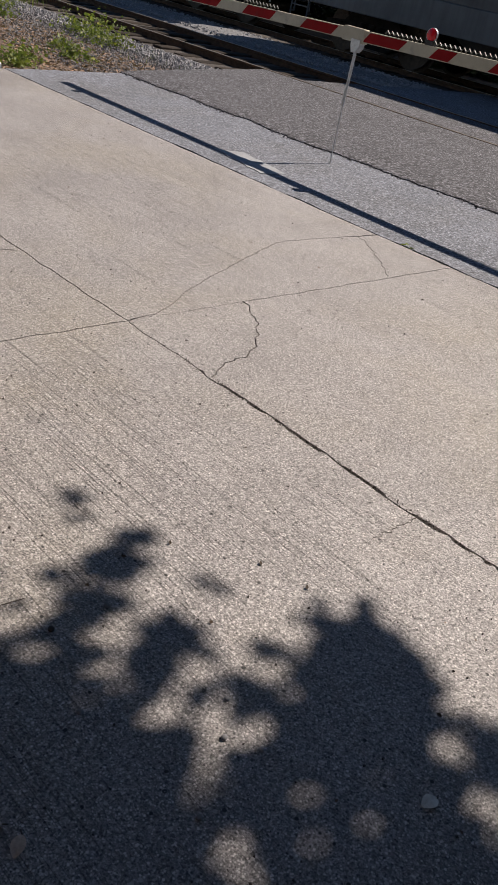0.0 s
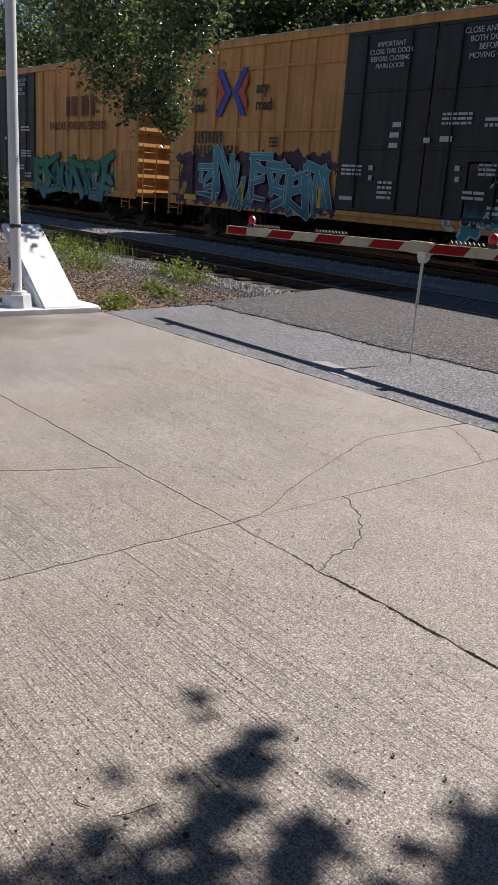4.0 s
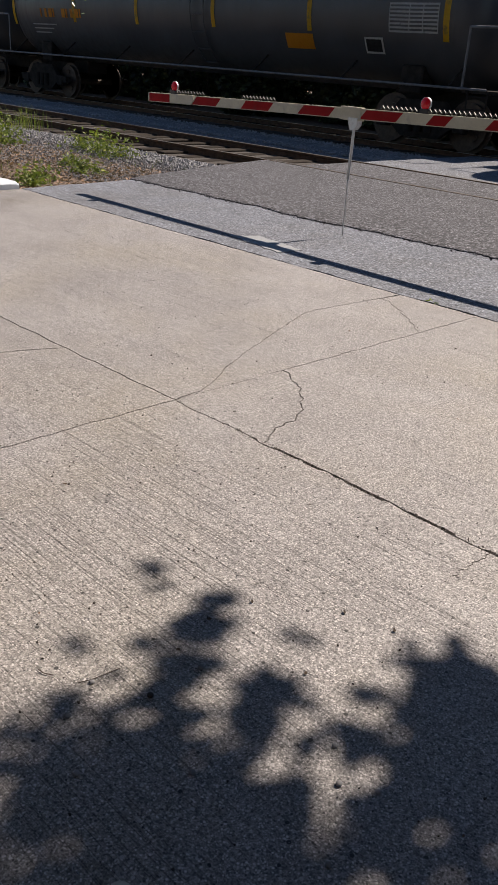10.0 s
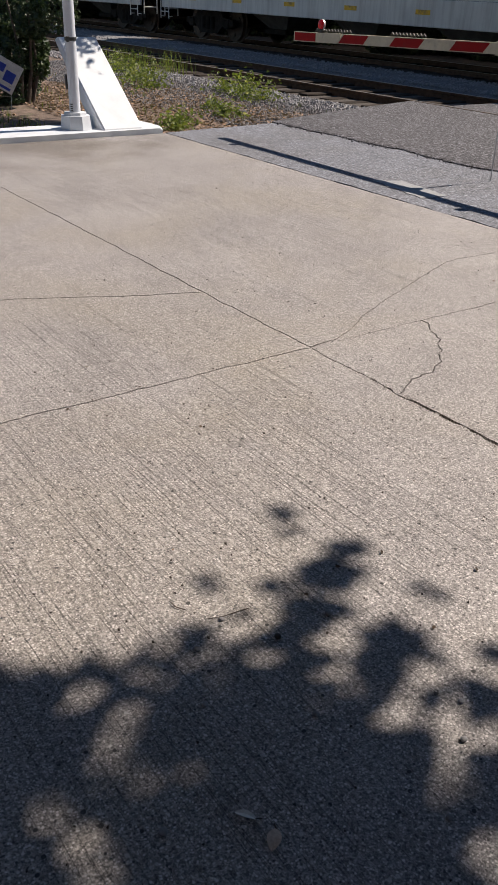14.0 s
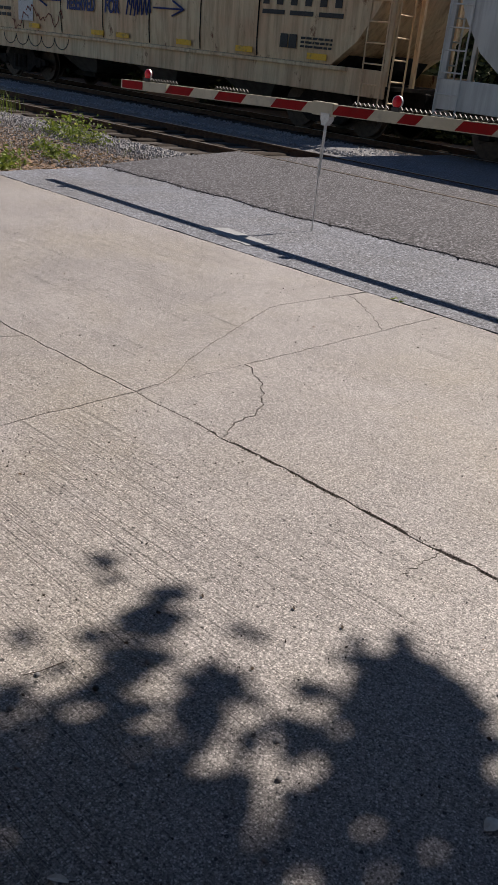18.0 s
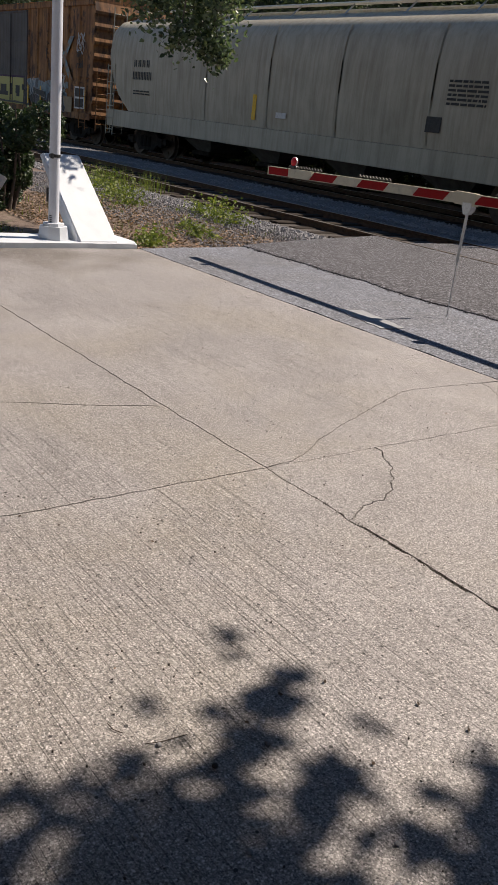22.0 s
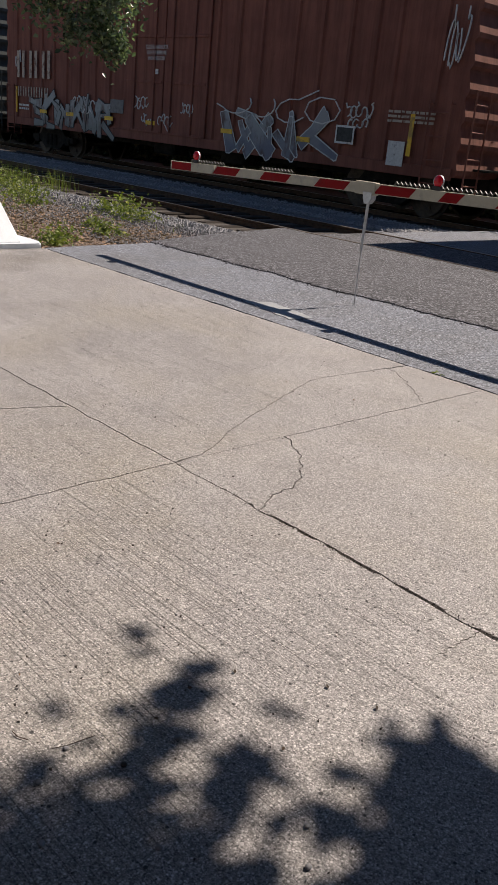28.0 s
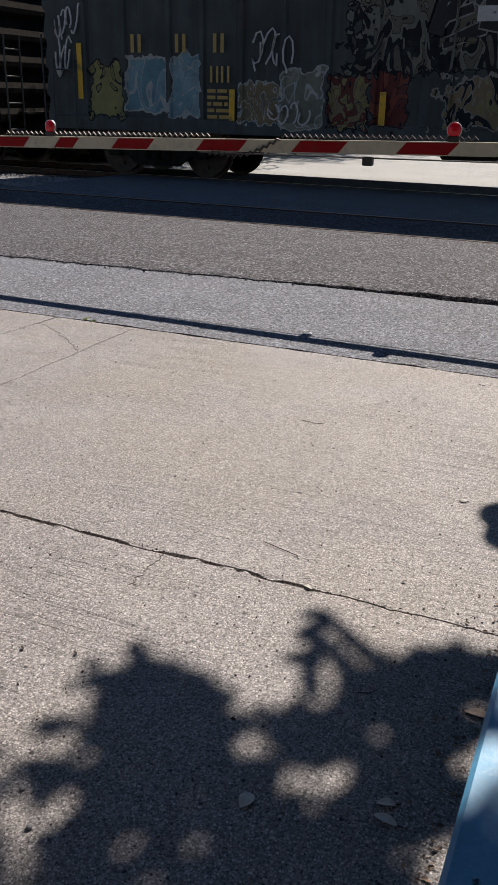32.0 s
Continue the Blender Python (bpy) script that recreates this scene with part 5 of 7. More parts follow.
throw_up(car, 1.3, 8.3, 0.98, 2.25, (6, 5, 1, 0, 4, 3, 5), SPRAY_MIX, SPRAY_WHITE, 52, 0.05, fat=1.15)
car = orange_boxcar(81.32, 63.3, skin_c, "orange high boxcar with black doors and green lettering", RIBS_C, ())
throw_up(car, -8.0, -2.8, 0.85, 1.86, (3, 1, 2, 0, 4), SPRAY_TEAL, SPRAY_INK, 53, 0.03)
throw_up(car, 2.35, 7.75, 0.88, 2.0, (4, 1, 3, 0, 5, 2), SPRAY_GREEN, SPRAY_INK, 54, 0.03, shine=SPRAY_AQUA)
for k in range(4):
    plate("number_panel", car, -8.1 + k * 0.78, -7.5 + k * 0.78, 1.83, 2.18, -1.6, MARK_BLACK, "black number panel")
    for j in range(2 if k in (1, 2) else 1):
        plate("number_mark", car, -7.93 + k * 0.78 + j * 0.26 - (0.1 if k in (1, 2) else 0), -7.75 + k * 0.78 + j * 0.26 - (0.1 if k in (1, 2) else 0), 1.88, 2.13, -1.607, MARK_WHITE)

tank_black = paint("black_tank_paint", (0.028, 0.031, 0.036), (0.042, 0.046, 0.053), 0.34, (0.09, 0.08, 0.07), 0.25)
tank_grey = paint("blue_grey_tank_paint", (0.052, 0.066, 0.086), (0.074, 0.09, 0.114), 0.3, (0.1, 0.095, 0.09), 0.3)
for right, left, marks in ((61.15, 45.05, (-5.0, -2.3, 0.5, 3.4)), (43.6, 27.5, (-4.9, -2.2, 0.6, 3.5)), (26.4, 13.6, (-3.4, 0.6, 3.3))):
    car, L = car_at(right, left, "black cylindrical tank car with yellow reflectors and handrails", "tank car")
    tank_car(car, L, tank_grey if marks[0] == -5.0 else tank_black, marks, 1)

hop_f = paint("weathered_grey_hopper_paint", (0.4, 0.41, 0.41), (0.5, 0.51, 0.5), 0.4, (0.2, 0.17, 0.14), 0.45)
for right, left in ((11.93, -6.6), (-7.9, -26.44)):
    car, L = car_at(right, left, "light grey covered hopper car with yellow reflector patches")
    hopper(car, L, 4.1, hop_f, seams=(-5.4, 5.4), seam_skin=hop_f)
    for k in range(8):
        plate("reflector", car, -7.8 + k * 2.2, -7.4 + k * 2.2, 1.0, 1.09, -1.571, YELLOW, "yellow reflective strip")
    bars("car_stencil", car, -7.6, -6.2, 1.62, 1.85, 2, -1.6, MARK_BLACK, 11)
    bars("car_stencil", car, -6.6, -5.0, 1.02, 1.16, 1, -1.571, MARK_BLACK, 12)
    plate("end_reflector", car, L / 2 - 0.9, L / 2 - 0.1, 1.0, 1.22, -1.572, YELLOW)

car, L = car_at(-27.56, -42.4, "dirty tan covered hopper car with blue sprayed words")
hop_g = paint("dirty_tan_hopper_paint", (0.46, 0.32, 0.2), (0.58, 0.43, 0.29), 0.6, (0.2, 0.1, 0.05), 0.65, ((0.22, 0.1, 0.05), 0.6))
hopper(car, L, 4.05, hop_g, sill=0.8, seams=(-4.75, -2.93, -1.16, 0.61, 2.35, 4.09), chutes=3)
part("side_ledge", box(blank(), -L / 2 + 0.9, L / 2 - 0.9, -1.64, -1.571, 1.2, 1.27, 0.01), hop_g, car)
for k, ch in enumerate(("RESERVED", "FOR")):
    words(ch, car, (-2.62, -1.05)[k], 1.86, 0.42, -1.63, SPRAY_BLUE, "sprayed_word", "LEFT", (0.62, 0.72)[k], 0.013)
bm = blank()
r = random.Random(8)
for k in range(6):
    x = -0.2 + k * 0.15
    tube(bm, (x, -1.63, 1.82 + r.uniform(0, 0.1)), (x + 0.07, -1.63, 2.25), 0.018, seg=5)
    tube(bm, (x + 0.07, -1.63, 2.25), (x + 0.13, -1.63, 1.8 + r.uniform(0, 0.25)), 0.018, seg=5)
part("sprayed_tag", bm, SPRAY_BLUE, car, "dark blue sprayed tag")
for x0, x1 in ((0.78, 1.82), (-2.9, -3.9)):
    d = 1 if x1 > x0 else -1
    bm = tube(blank(), (x0, -1.63, 2.03), (x1, -1.63, 2.03), 0.02, seg=5)
    for z in (0.16, -0.14):
        tube(bm, (x1, -1.63, 2.03), (x1 - d * 0.38, -1.63, 2.03 + z), 0.02, seg=5)
    part("sprayed_arrow", bm, SPRAY_BLUE, car, "dark blue sprayed arrow")
plate("quality_sign", car, -0.6, 0.0, 2.3, 2.46, -1.612, MARK_WHITE)
words("Quality Car", car, -0.57, 2.34, 0.12, -1.62, MARK_BLACK, "sign_text", "LEFT", 0.85)
r = random.Random(21)
for cx, cz, n, w in ((-4.5, 1.75, 9, 0.32), (-3.6, 1.6, 8, 0.3), (-5.2, 1.5, 7, 0.3)):
    bm, x, z = blank(), cx, cz
    for k in range(n):
        nx, nz = x + w * r.uniform(0.15, 0.5), cz + r.uniform(-0.25, 0.25)
        tube(bm, (x, -1.615, z), (nx, -1.615, nz), 0.012, seg=4)
        x, z = nx, nz
    part("sprayed_tag", bm, MARK_RED, car, "brown sprayed scribble")
bm = blank()
for k in range(5):
    for j in range(8):
        a, b = math.pi + j * math.pi / 8, math.pi + (j + 1) * math.pi / 8
        tube(bm, (-5.4 + k * 0.62 + 0.31 * math.cos(a), -1.575, 1.16 + 0.26 * math.sin(a)), (-5.4 + k * 0.62 + 0.31 * math.cos(b), -1.575, 1.16 + 0.26 * math.sin(b)), 0.011, seg=4)
part("sprayed_tag", bm, MARK_BLACK, car, "row of sprayed black loops")
for k in range(6):
    plate("number_mark", car, -6.2 + k * 0.2, -6.05 + k * 0.2, 2.02, 2.28, -1.612, MARK_BLACK)
bars("car_stencil", car, -6.25, -5.3, 1.5, 1.8, 2, -1.6, MARK_BLACK, 14)
plate("pale_patch", car, -4.9, -4.2, 1.5, 2.0, -1.605, MARK_WHITE, "painted-over pale patch")
for k in range(3):
    blocks("car_logo", car, 4.2 + k * 0.75, 2.25, 0.6, 0.75, 1, -1.612, MARK_BLACK)
    plate("logo_bar", car, 4.2 + k * 0.75, 4.8 + k * 0.75, 2.08, 2.16, -1.612, MARK_BLACK)
for k in range(2):
    plate("inspection_panel", car, 4.75 + k * 0.24, 4.95 + k * 0.24, 1.5, 1.75, -1.6, MARK_BLACK)
bars("car_stencil", car, 5.3, 6.1, 1.5, 1.72, 3, -1.6, MARK_BLACK, 16)
for x in (-4.4, -1.6, -0.6, 1.6, 3.5, 5.5):
    plate("reflector", car, x, x + 0.5, 1.34, 1.45, -1.6, YELLOW, "faded yellow reflective strip")

car, L = car_at(-43.67, -59.2, "dark grey hopper car with close upright side posts")
hop_h = paint("dark_ribbed_hopper_paint", (0.105, 0.104, 0.124), (0.19, 0.176, 0.19), 0.3, (0.1, 0.06, 0.05), 0.6, ((0.12, 0.08, 0.07), 0.62))
# lighter than the side skin: the posts' highlight is put into this paint
post_h = paint("blue_grey_post_paint", (0.2, 0.21, 0.25), (0.28, 0.29, 0.33), 0.45, (0.08, 0.06, 0.05), 0.4)
gear_h = paint("pale_grey_ladder_paint", (0.34, 0.36, 0.39), (0.46, 0.48, 0.5), 0.45, (0.12, 0.08, 0.06), 0.3)
h, x0, x1 = L / 2, -6.75, 6.02
for y in (-1.54, 1.48):
    part("side_wall", box(blank(), x0, x1, y, y + 0.06, 1.42, 4.1), hop_h, car)
for x in (x0, x1 - 0.06):
    part("end_wall", box(blank(), x, x + 0.06, -1.479, 1.479, 1.42, 4.098), hop_h, car)
part("floor", box(blank(), x0 + 0.061, x1 - 0.061, -1.479, 1.479, 1.44, 1.5), UNDER, car)
part("centre_sill", box(blank(), -h - 0.1, h + 0.1, -0.33, 0.33, 0.66, 0.93, 0.02), UNDER, car)
for z0, z1 in ((1.36, 1.5), (3.96, 4.1)):
    part("side_flange", box(blank(), x0, x1, -1.63, -1.541, z0, z1, 0.012), post_h, car)
part("roof", loft(blank(), [[(x, -1.6, 4.101), (x, -1.6, 4.13), (x, 0, 4.26), (x, 1.6, 4.13), (x, 1.6, 4.101)] for x in (x0, x1)]), post_h, car)
for k, (x, strong) in enumerate(((-6.69, 1), (-5.73, 0), (-4.86, 0), (-3.99, 1), (-3.14, 0), (-2.29, 1), (-1.46, 0), (-0.62, 1), (0.18, 1), (0.92, 0), (1.9, 1), (2.63, 0), (3.49, 1), (4.35, 0), (5.2, 1), (5.96, 1))):
    w, d = (0.055, 0.15) if strong else (0.035, 0.07)
    part("side_post", box(blank(), x - w, x + w, -1.541 - d, -1.541, 1.501, 3.959, 0.012), post_h if strong else hop_h, car)
for x, m in ((-6.4, ORANGE_CARD), (-3.7, ORANGE_CARD), (-0.5, MARK_WHITE), (2.02, ORANGE_CARD), (3.62, ORANGE_CARD), (5.42, ORANGE_CARD)):
    plate("reflector", car, x, x + 0.44, 1.56, 1.72, -1.545, m, "faded reflective patch")
for k in range(3):
    x = -4.2 + k * 4.0
    part("hopper_chute", loft(blank(), [[(x - 1.95, -1.5, 1.41), (x + 1.95, -1.5, 1.41), (x + 1.95, 1.5, 1.41), (x - 1.95, 1.5, 1.41)], [(x - 0.6, -1.2, 0.4), (x + 0.6, -1.2, 0.4), (x + 0.6, 1.2, 0.4), (x - 0.6, 1.2, 0.4)]]), UNDER, car)
for a, b in ((-h, x0), (x1, h)):
    part("end_platform", box(blank(), a, b, -1.5, 1.5, 0.95, 1.01), UNDER, car)
    part("platform_sill", box(blank(), a, b, -1.58, -1.501, 0.9, 1.03, 0.01), hop_h, car)
    for y in (-1.38, 1.38):
        part("corner_strut", tube(blank(), (a if a < 0 else b, y, 1.01), (b if a < 0 else a, y, 3.4), 0.035, seg=6), post_h, car)
    s = -1 if a < 0 else 1
    part("slope_sheet", loft(blank(), [[(s * abs(x0 if s < 0 else x1), y, 2.4), (s * (abs(x0 if s < 0 else x1) + 0.04), y, 2.4), (s * 5.2, y, 1.02), (s * 5.1, y, 1.02)] for y in (-1.3, 1.3)]), UNDER, car)
ladder("side_ladder", car, 7.2, 7.7, 0.55, 4.05, -1.56, gear_h, 9)
ladder("side_ladder", car, 6.55, 7.0, 1.02, 4.05, -1.45, post_h, 8)
ladder("side_ladder", car, -7.7, -7.25, 0.55, 4.05, -1.56, gear_h, 9)
for y in (-0.5, 0.45):
    end_ladder(car, 7.6, y, y + 0.42, 1.02, 4.0, post_h, 8)
part("brake_stand", tube(blank(), (7.35, 0.1, 1.01), (7.35, 0.1, 2.3), 0.05, seg=8), gear_h, car)
part("brake_reservoir", tube(blank(), (6.7, -0.7, 1.3), (6.7, 0.5, 1.3), 0.2, seg=14), UNDER, car)
bogies(car, h + 0.35, 6.45)

car, L = car_at(-60.73, -78.96, "dull grey covered hopper car with rust streaks")
hop_i = paint("dull_grey_hopper_paint", (0.26, 0.245, 0.2), (0.33, 0.315, 0.26), 0.5, (0.17, 0.12, 0.08), 0.5, ((0.3, 0.14, 0.06), 0.72))
hopper(car, L, 4.05, hop_i, seams=(-3.4, -0.6, 2.0, 4.8), seam_skin=hop_i)
for k in range(4):
    plate("car_mark", car, -7.4 + k * 0.25, -7.26 + k * 0.25, 2.55, 2.75, -1.612, MARK_BLACK)
for k in range(6):
    plate("car_mark", car, -7.45 + k * 0.19, -7.31 + k * 0.19, 2.2, 2.42, -1.612, MARK_BLACK)
bars("car_stencil", car, -7.4, -6.4, 1.75, 1.9, 2, -1.61, MARK_BLACK, 17)
bars("car_stencil", car, 5.2, 6.2, 2.1, 2.6, 6, -1.612, MARK_BLACK, 18)
plate("inspection_panel", car, 4.75, 5.15, 1.6, 1.9, -1.6, MARK_BLACK)
plate("reflector", car, -1.2, -1.05, 1.45, 2.05, -1.6, YELLOW, "faded yellow reflective strip")
plate("reflector", car, 7.2, 7.3, 1.5, 2.1, -1.6, YELLOW, "faded yellow reflective strip")
plate("capacity_sign", car, -0.2, 0.2, 1.55, 1.68, -1.6, MARK_WHITE)

car, L = car_at(-80.2, -94.37, "rusty orange boxcar with dark door and yellow lettering")
skin_j = paint("rusty_orange_boxcar_paint", (0.14, 0.062, 0.028), (0.3, 0.145, 0.045), 0.65, (0.045, 0.026, 0.016), 0.9, ((0.07, 0.036, 0.022), 0.52), [(1.7, 5.2, 1.3, 1.95, ((0.26, 0.33, 0.35), (0.2, 0.2, 0.2)), (0.3, 0.34, 0.34), 0.7), (-4.6, -3.1, 0.95, 1.6, ((0.12, 0.05, 0.02), (0.2, 0.16, 0.06)), INK, 0.7), (-6.9, -5.0, 0.95, 1.5, (TEAL, (0.35, 0.3, 0.1), PINK), INK, 0.35)])
boxcar(car, L, 4.5, skin_j, skin_j, [-6.5, -5.8, -4.87, -3.99, 1.85, 2.64, 3.51, 4.36, 5.2, 6.1], None, rib_w=0.14)
plug_door(car, -3.0, -1.36, 1.05, 4.3, skin_j, (0.3, 0.7))
plug_door(car, -1.3, 1.75, 1.05, 4.3, paint("dark_door_paint", (0.035, 0.035, 0.04), (0.07, 0.065, 0.065), 0.6, (0.1, 0.06, 0.03), 0.4, ((0.12, 0.06, 0.03), 0.66), ()), (0.5,))
for k in range(2):
    plate("number_panel", car, -6.45 + k * 0.75, -5.85 + k * 0.85, 1.75, 2.15, -1.6, surface("pale_number_panel", (0.5, 0.45, 0.33), (0.6, 0.55, 0.42), 0.6) if k == 0 else bpy.data.materials["pale_number_panel"], "pale number panel")
for k in range(5):
    x = -6.38 + k * 0.25 + (0.24 if k > 1 else 0)
    plate("number_mark", car, x, x + 0.17, 1.82, 2.08, -1.608, MARK_BLACK)
# square yellow letters with dark counters under a purple band
for x0, x1 in ((-4.6, -2.95), (-2.55, -1.45), (-1.25, 0.35), (0.45, 1.5)):
    bm = box(blank(), x0, x1, -1.612, -1.606, 1.03, 1.98)
    part("sprayed_fill", bm, SPRAY_YELLOW, car, "faded yellow sprayed letter")
    w = x1 - x0
    bm = box(blank(), x0 + 0.38, x1 - 0.38, -1.617, -1.6121, 1.3, 1.44)
    box(bm, x0 + 0.28 * w, x1 - 0.34 * w, -1.6172, -1.6123, 1.42, 1.7)
    box(bm, x1 - 0.12 * w, x1 + 0.05, -1.6174, -1.6125, 1.55 - 0.2 * (w > 1.5), 1.75)
    box(bm, x0 + 0.1, x0 + 0.55 * w, -1.6176, -1.6127, 1.09, 1.14)
    part("sprayed_outline", bm, SPRAY_INK, car)
    part("sprayed_outline", box(blank(), x0 - 0.05, x1 + 0.06, -1.61, -1.604, 1.97, 2.05), SPRAY_PURPLE, car)
throw_up(car, 1.8, 5.0, 1.05, 1.7, (0, 6, 3, 0), SPRAY_INK, SPRAY_GREY, 55, 0.03)
for d in (-1, 1):
    part("faded_cross", prism(blank(), [(5.0 - d * 0.75, 3.42), (5.0 - d * 0.45, 3.42), (5.0 + d * 0.75, 2.05), (5.0 + d * 0.45, 2.05)], -1.604 - 0.002 * d, -1.598), SPRAY_SKY, car, "faded blue painted cross")
words("any\nroad", car, 6.0, 2.78, 0.34, -1.6, MARK_BLACK, "slogan", "LEFT", 0.8)
plate("inspection_panel", car, 5.95, 6.7, 1.15, 1.85, -1.606, MARK_WHITE)
for z in (1.2, 1.53):
    plate("inspection_field", car, 6.0, 6.64, z, z + 0.27, -1.611, MARK_BLACK)
plate("poster", car, 4.5, 4.85, 2.72, 2.98, -1.606, MARK_WHITE, "small pale notice")
plate("poster", car, 4.95, 5.75, 1.0, 1.5, -1.606, surface("tan_paper", (0.3, 0.22, 0.13), (0.38, 0.29, 0.18), 0.7), "tan painted patch with marks")
reflectors(car, (1.95, 3.1, 4.4, 6.78, -4.35), 1.1, 1.75, -1.612)
reflectors(car, (-6.7,), 1.3, 2.0, -1.605)
r = random.Random(31)
for cx, cz in ((4.9, 1.9), (6.3, 3.2), (2.4, 1.7)):
    bm = blank()
    a0 = None
    for k in range(26):
        a = k * 0.7
        p = (cx + 0.25 * math.cos(a) + r.uniform(-0.06, 0.06), -1.61, cz + 0.3 * math.sin(a * 1.3) + r.uniform(-0.06, 0.06))
        if a0:
            tube(bm, a0, p, 0.011, seg=4)
        a0 = p
    part("sprayed_tag", bm, MARK_WHITE, car, "white sprayed scribble")


def scribbles(car, places, material, seed, y=-1.612, label="sprayed scribble"):
    """Quick tags: a row of looped strokes, each a bent arc with a tail."""
    r = random.Random(seed)
    for cx, cz, w, h, n in places:
        letters = max(2, n // 3)
        step = w / letters
        for k in range(letters):
            x, z = cx + step * (k + 0.5), cz + h * 0.5 + h * r.uniform(-0.12, 0.12)
            rx, rz = step * r.uniform(0.4, 0.62), h * r.uniform(0.38, 0.55)
            a, sweep, slant = r.uniform(0, 6.28), r.choice((-1, 1)) * r.uniform(2.8, 5.6), r.uniform(-0.1, 0.35)
            line = []
            for j in range(8):
                u = a + sweep * j / 7
                line.append((x + rx * math.cos(u) + slant * rz * math.sin(u), y, z + rz * math.sin(u)))
            line.append((line[-1][0] + step * r.uniform(-0.4, 0.7), y, line[-1][2] + h * r.uniform(-0.5, 0.5)))
            rings = []
            for j, q in enumerate(line):
                e, f = Vector(line[max(0, j - 1)]), Vector(line[min(len(line) - 1, j + 1)])
                side = (f - e).normalized().cross(Vector((0, 1, 0))) * 0.012
                rings.append([(q[0] + side.x, y - 0.003, q[2] + side.z), (q[0] + side.x, y + 0.02, q[2] + side.z), (q[0] - side.x, y + 0.02, q[2] - side.z), (q[0] - side.x, y - 0.003, q[2] - side.z)])
            part("sprayed_stroke", loft(blank(), rings), material, car, label)


BROWN = ((0.13, 0.045, 0.032), (0.18, 0.068, 0.048))


def brown_boxcar(right, left, skin, label, door=(-2.0, 1.4), ribs=None, top=4.55, ends=None):
    car, L = car_at(right, left, label)
    boxcar(car, L, top, skin, skin, ribs, None, rib_w=0.13, sill=0.86, end_skin=ends)
    a, b = door
    plug_door(car, a, (a + b) / 2 - 0.02, 1.0, top - 0.2, skin, (0.3, 0.8))
    plug_door(car, (a + b) / 2 + 0.02, b, 1.0, top - 0.2, skin, (0.2, 0.7))
    words("CLOSE AND LOCK\nDOORS BEFORE\nMOVING CAR", car, a + 1.42, 2.98, 0.13, -1.632, MARK_WHITE, "door_notice", "CENTER", 0.85)
    plate("door_sticker", car, a + 1.4, a + 1.52, 2.4, 2.52, -1.632, MARK_WHITE)
    return car, L


RIBS_K = [-8.1, -7.4, -6.7, -5.95, -5.2, -4.4, -3.6, -2.8, 1.9, 2.72, 3.54, 4.4, 5.21, 6.11, 6.76, 7.56, 8.3]
skin_k = paint("faded_red_boxcar_paint", (0.15, 0.055, 0.05), (0.24, 0.1, 0.095), 0.82, (0.07, 0.035, 0.03), 0.7, ((0.09, 0.04, 0.03), 0.6), [(1.3, 6.0, 0.9, 2.1, ((0.14, 0.15, 0.2), (0.12, 0.06, 0.06)), (0.2, 0.15, 0.15), 0.62), (-7.2, -2.7, 0.9, 2.0, (SKY, (0.06, 0.2, 0.45), (0.15, 0.4, 0.42), SKY), (0.02, 0.05, 0.2), 0.9)])
car, L = brown_boxcar(-95.39, -112.53, skin_k, "faded red boxcar with grey and blue sprayed lettering", (-2.3, 1.2), RIBS_K)
throw_up(car, 1.3, 6.0, 0.8, 2.3, (0, 4, 3, 6, 0), SPRAY_GREY, SPRAY_WHITE, 56, 0.03, shine=SPRAY_WHITE)
blocks("car_mark", car, -7.75, 2.1, 0.5, 0.75, 3, -1.6, surface("faded_pink_mark", (0.3, 0.15, 0.13), (0.36, 0.19, 0.17), 0.7), 0.4)
reflectors(car, (7.3, -7.75), 1.15, 2.0, -1.605)
for x in (-5.4, -3.2, -0.9, 2.0, 4.5):
    plate("reflector", car, x, x + 0.4, 1.2, 1.3, -1.61, YELLOW, "yellow reflective strip")
scribbles(car, ((6.6, 2.4, 0.7, 0.25, 12), (7.9, 2.4, 0.3, 0.6, 12), (-7.6, 1.5, 0.6, 0.5, 10)), MARK_WHITE, 5)

skin_l = paint("brown_boxcar_paint", *BROWN, 0.82, (0.05, 0.025, 0.02), 0.5, ((0.08, 0.035, 0.025), 0.66), ())
car, L = brown_boxcar(-114.44, -131.48, skin_l, "dark brown boxcar with large pale marks and scribbles", (-2.05, 1.36), [-7.9, -7.1, -6.4, -5.7, -5.0, -4.3, -3.5, -2.8, 1.6, 2.35, 3.1, 4.15, 4.88, 5.66, 6.31, 6.86, 7.9])
throw_up(car, -6.9, -2.5, 0.85, 1.75, (2, 5, 0, 6, 3, 4), SPRAY_CHROME, SPRAY_INK, 57, 0.025)
throw_up(car, 2.3, 5.3, 0.95, 1.7, (3, 3, 6), SPRAY_GREY, SPRAY_WHITE, 58, 0.028)
plate("route_box", car, -2.64, -2.02, 1.4, 1.74, -1.612, RAILING, "grey steel card holder")
MARK_TAN = surface("tan_stencil", (0.4, 0.33, 0.26), (0.5, 0.42, 0.34), 0.65, 12, stain=(0.2, 0.1, 0.07), stain_scale=5)
blocks("car_mark", car, -7.8, 2.15, 0.5, 0.75, 3, -1.612, MARK_TAN, 0.5)
for k in range(6):
    x = -7.75 + k * 0.32
    plate("number_mark", car, x, x + 0.2, 1.62, 1.9, -1.612, MARK_TAN)
bars("car_stencil", car, -7.7, -7.1, 1.2, 1.4, 2, -1.6, MARK_WHITE, 44)
bars("car_stencil", car, 6.9, 8.0, 1.7, 1.95, 3, -1.61, MARK_TAN, 45)
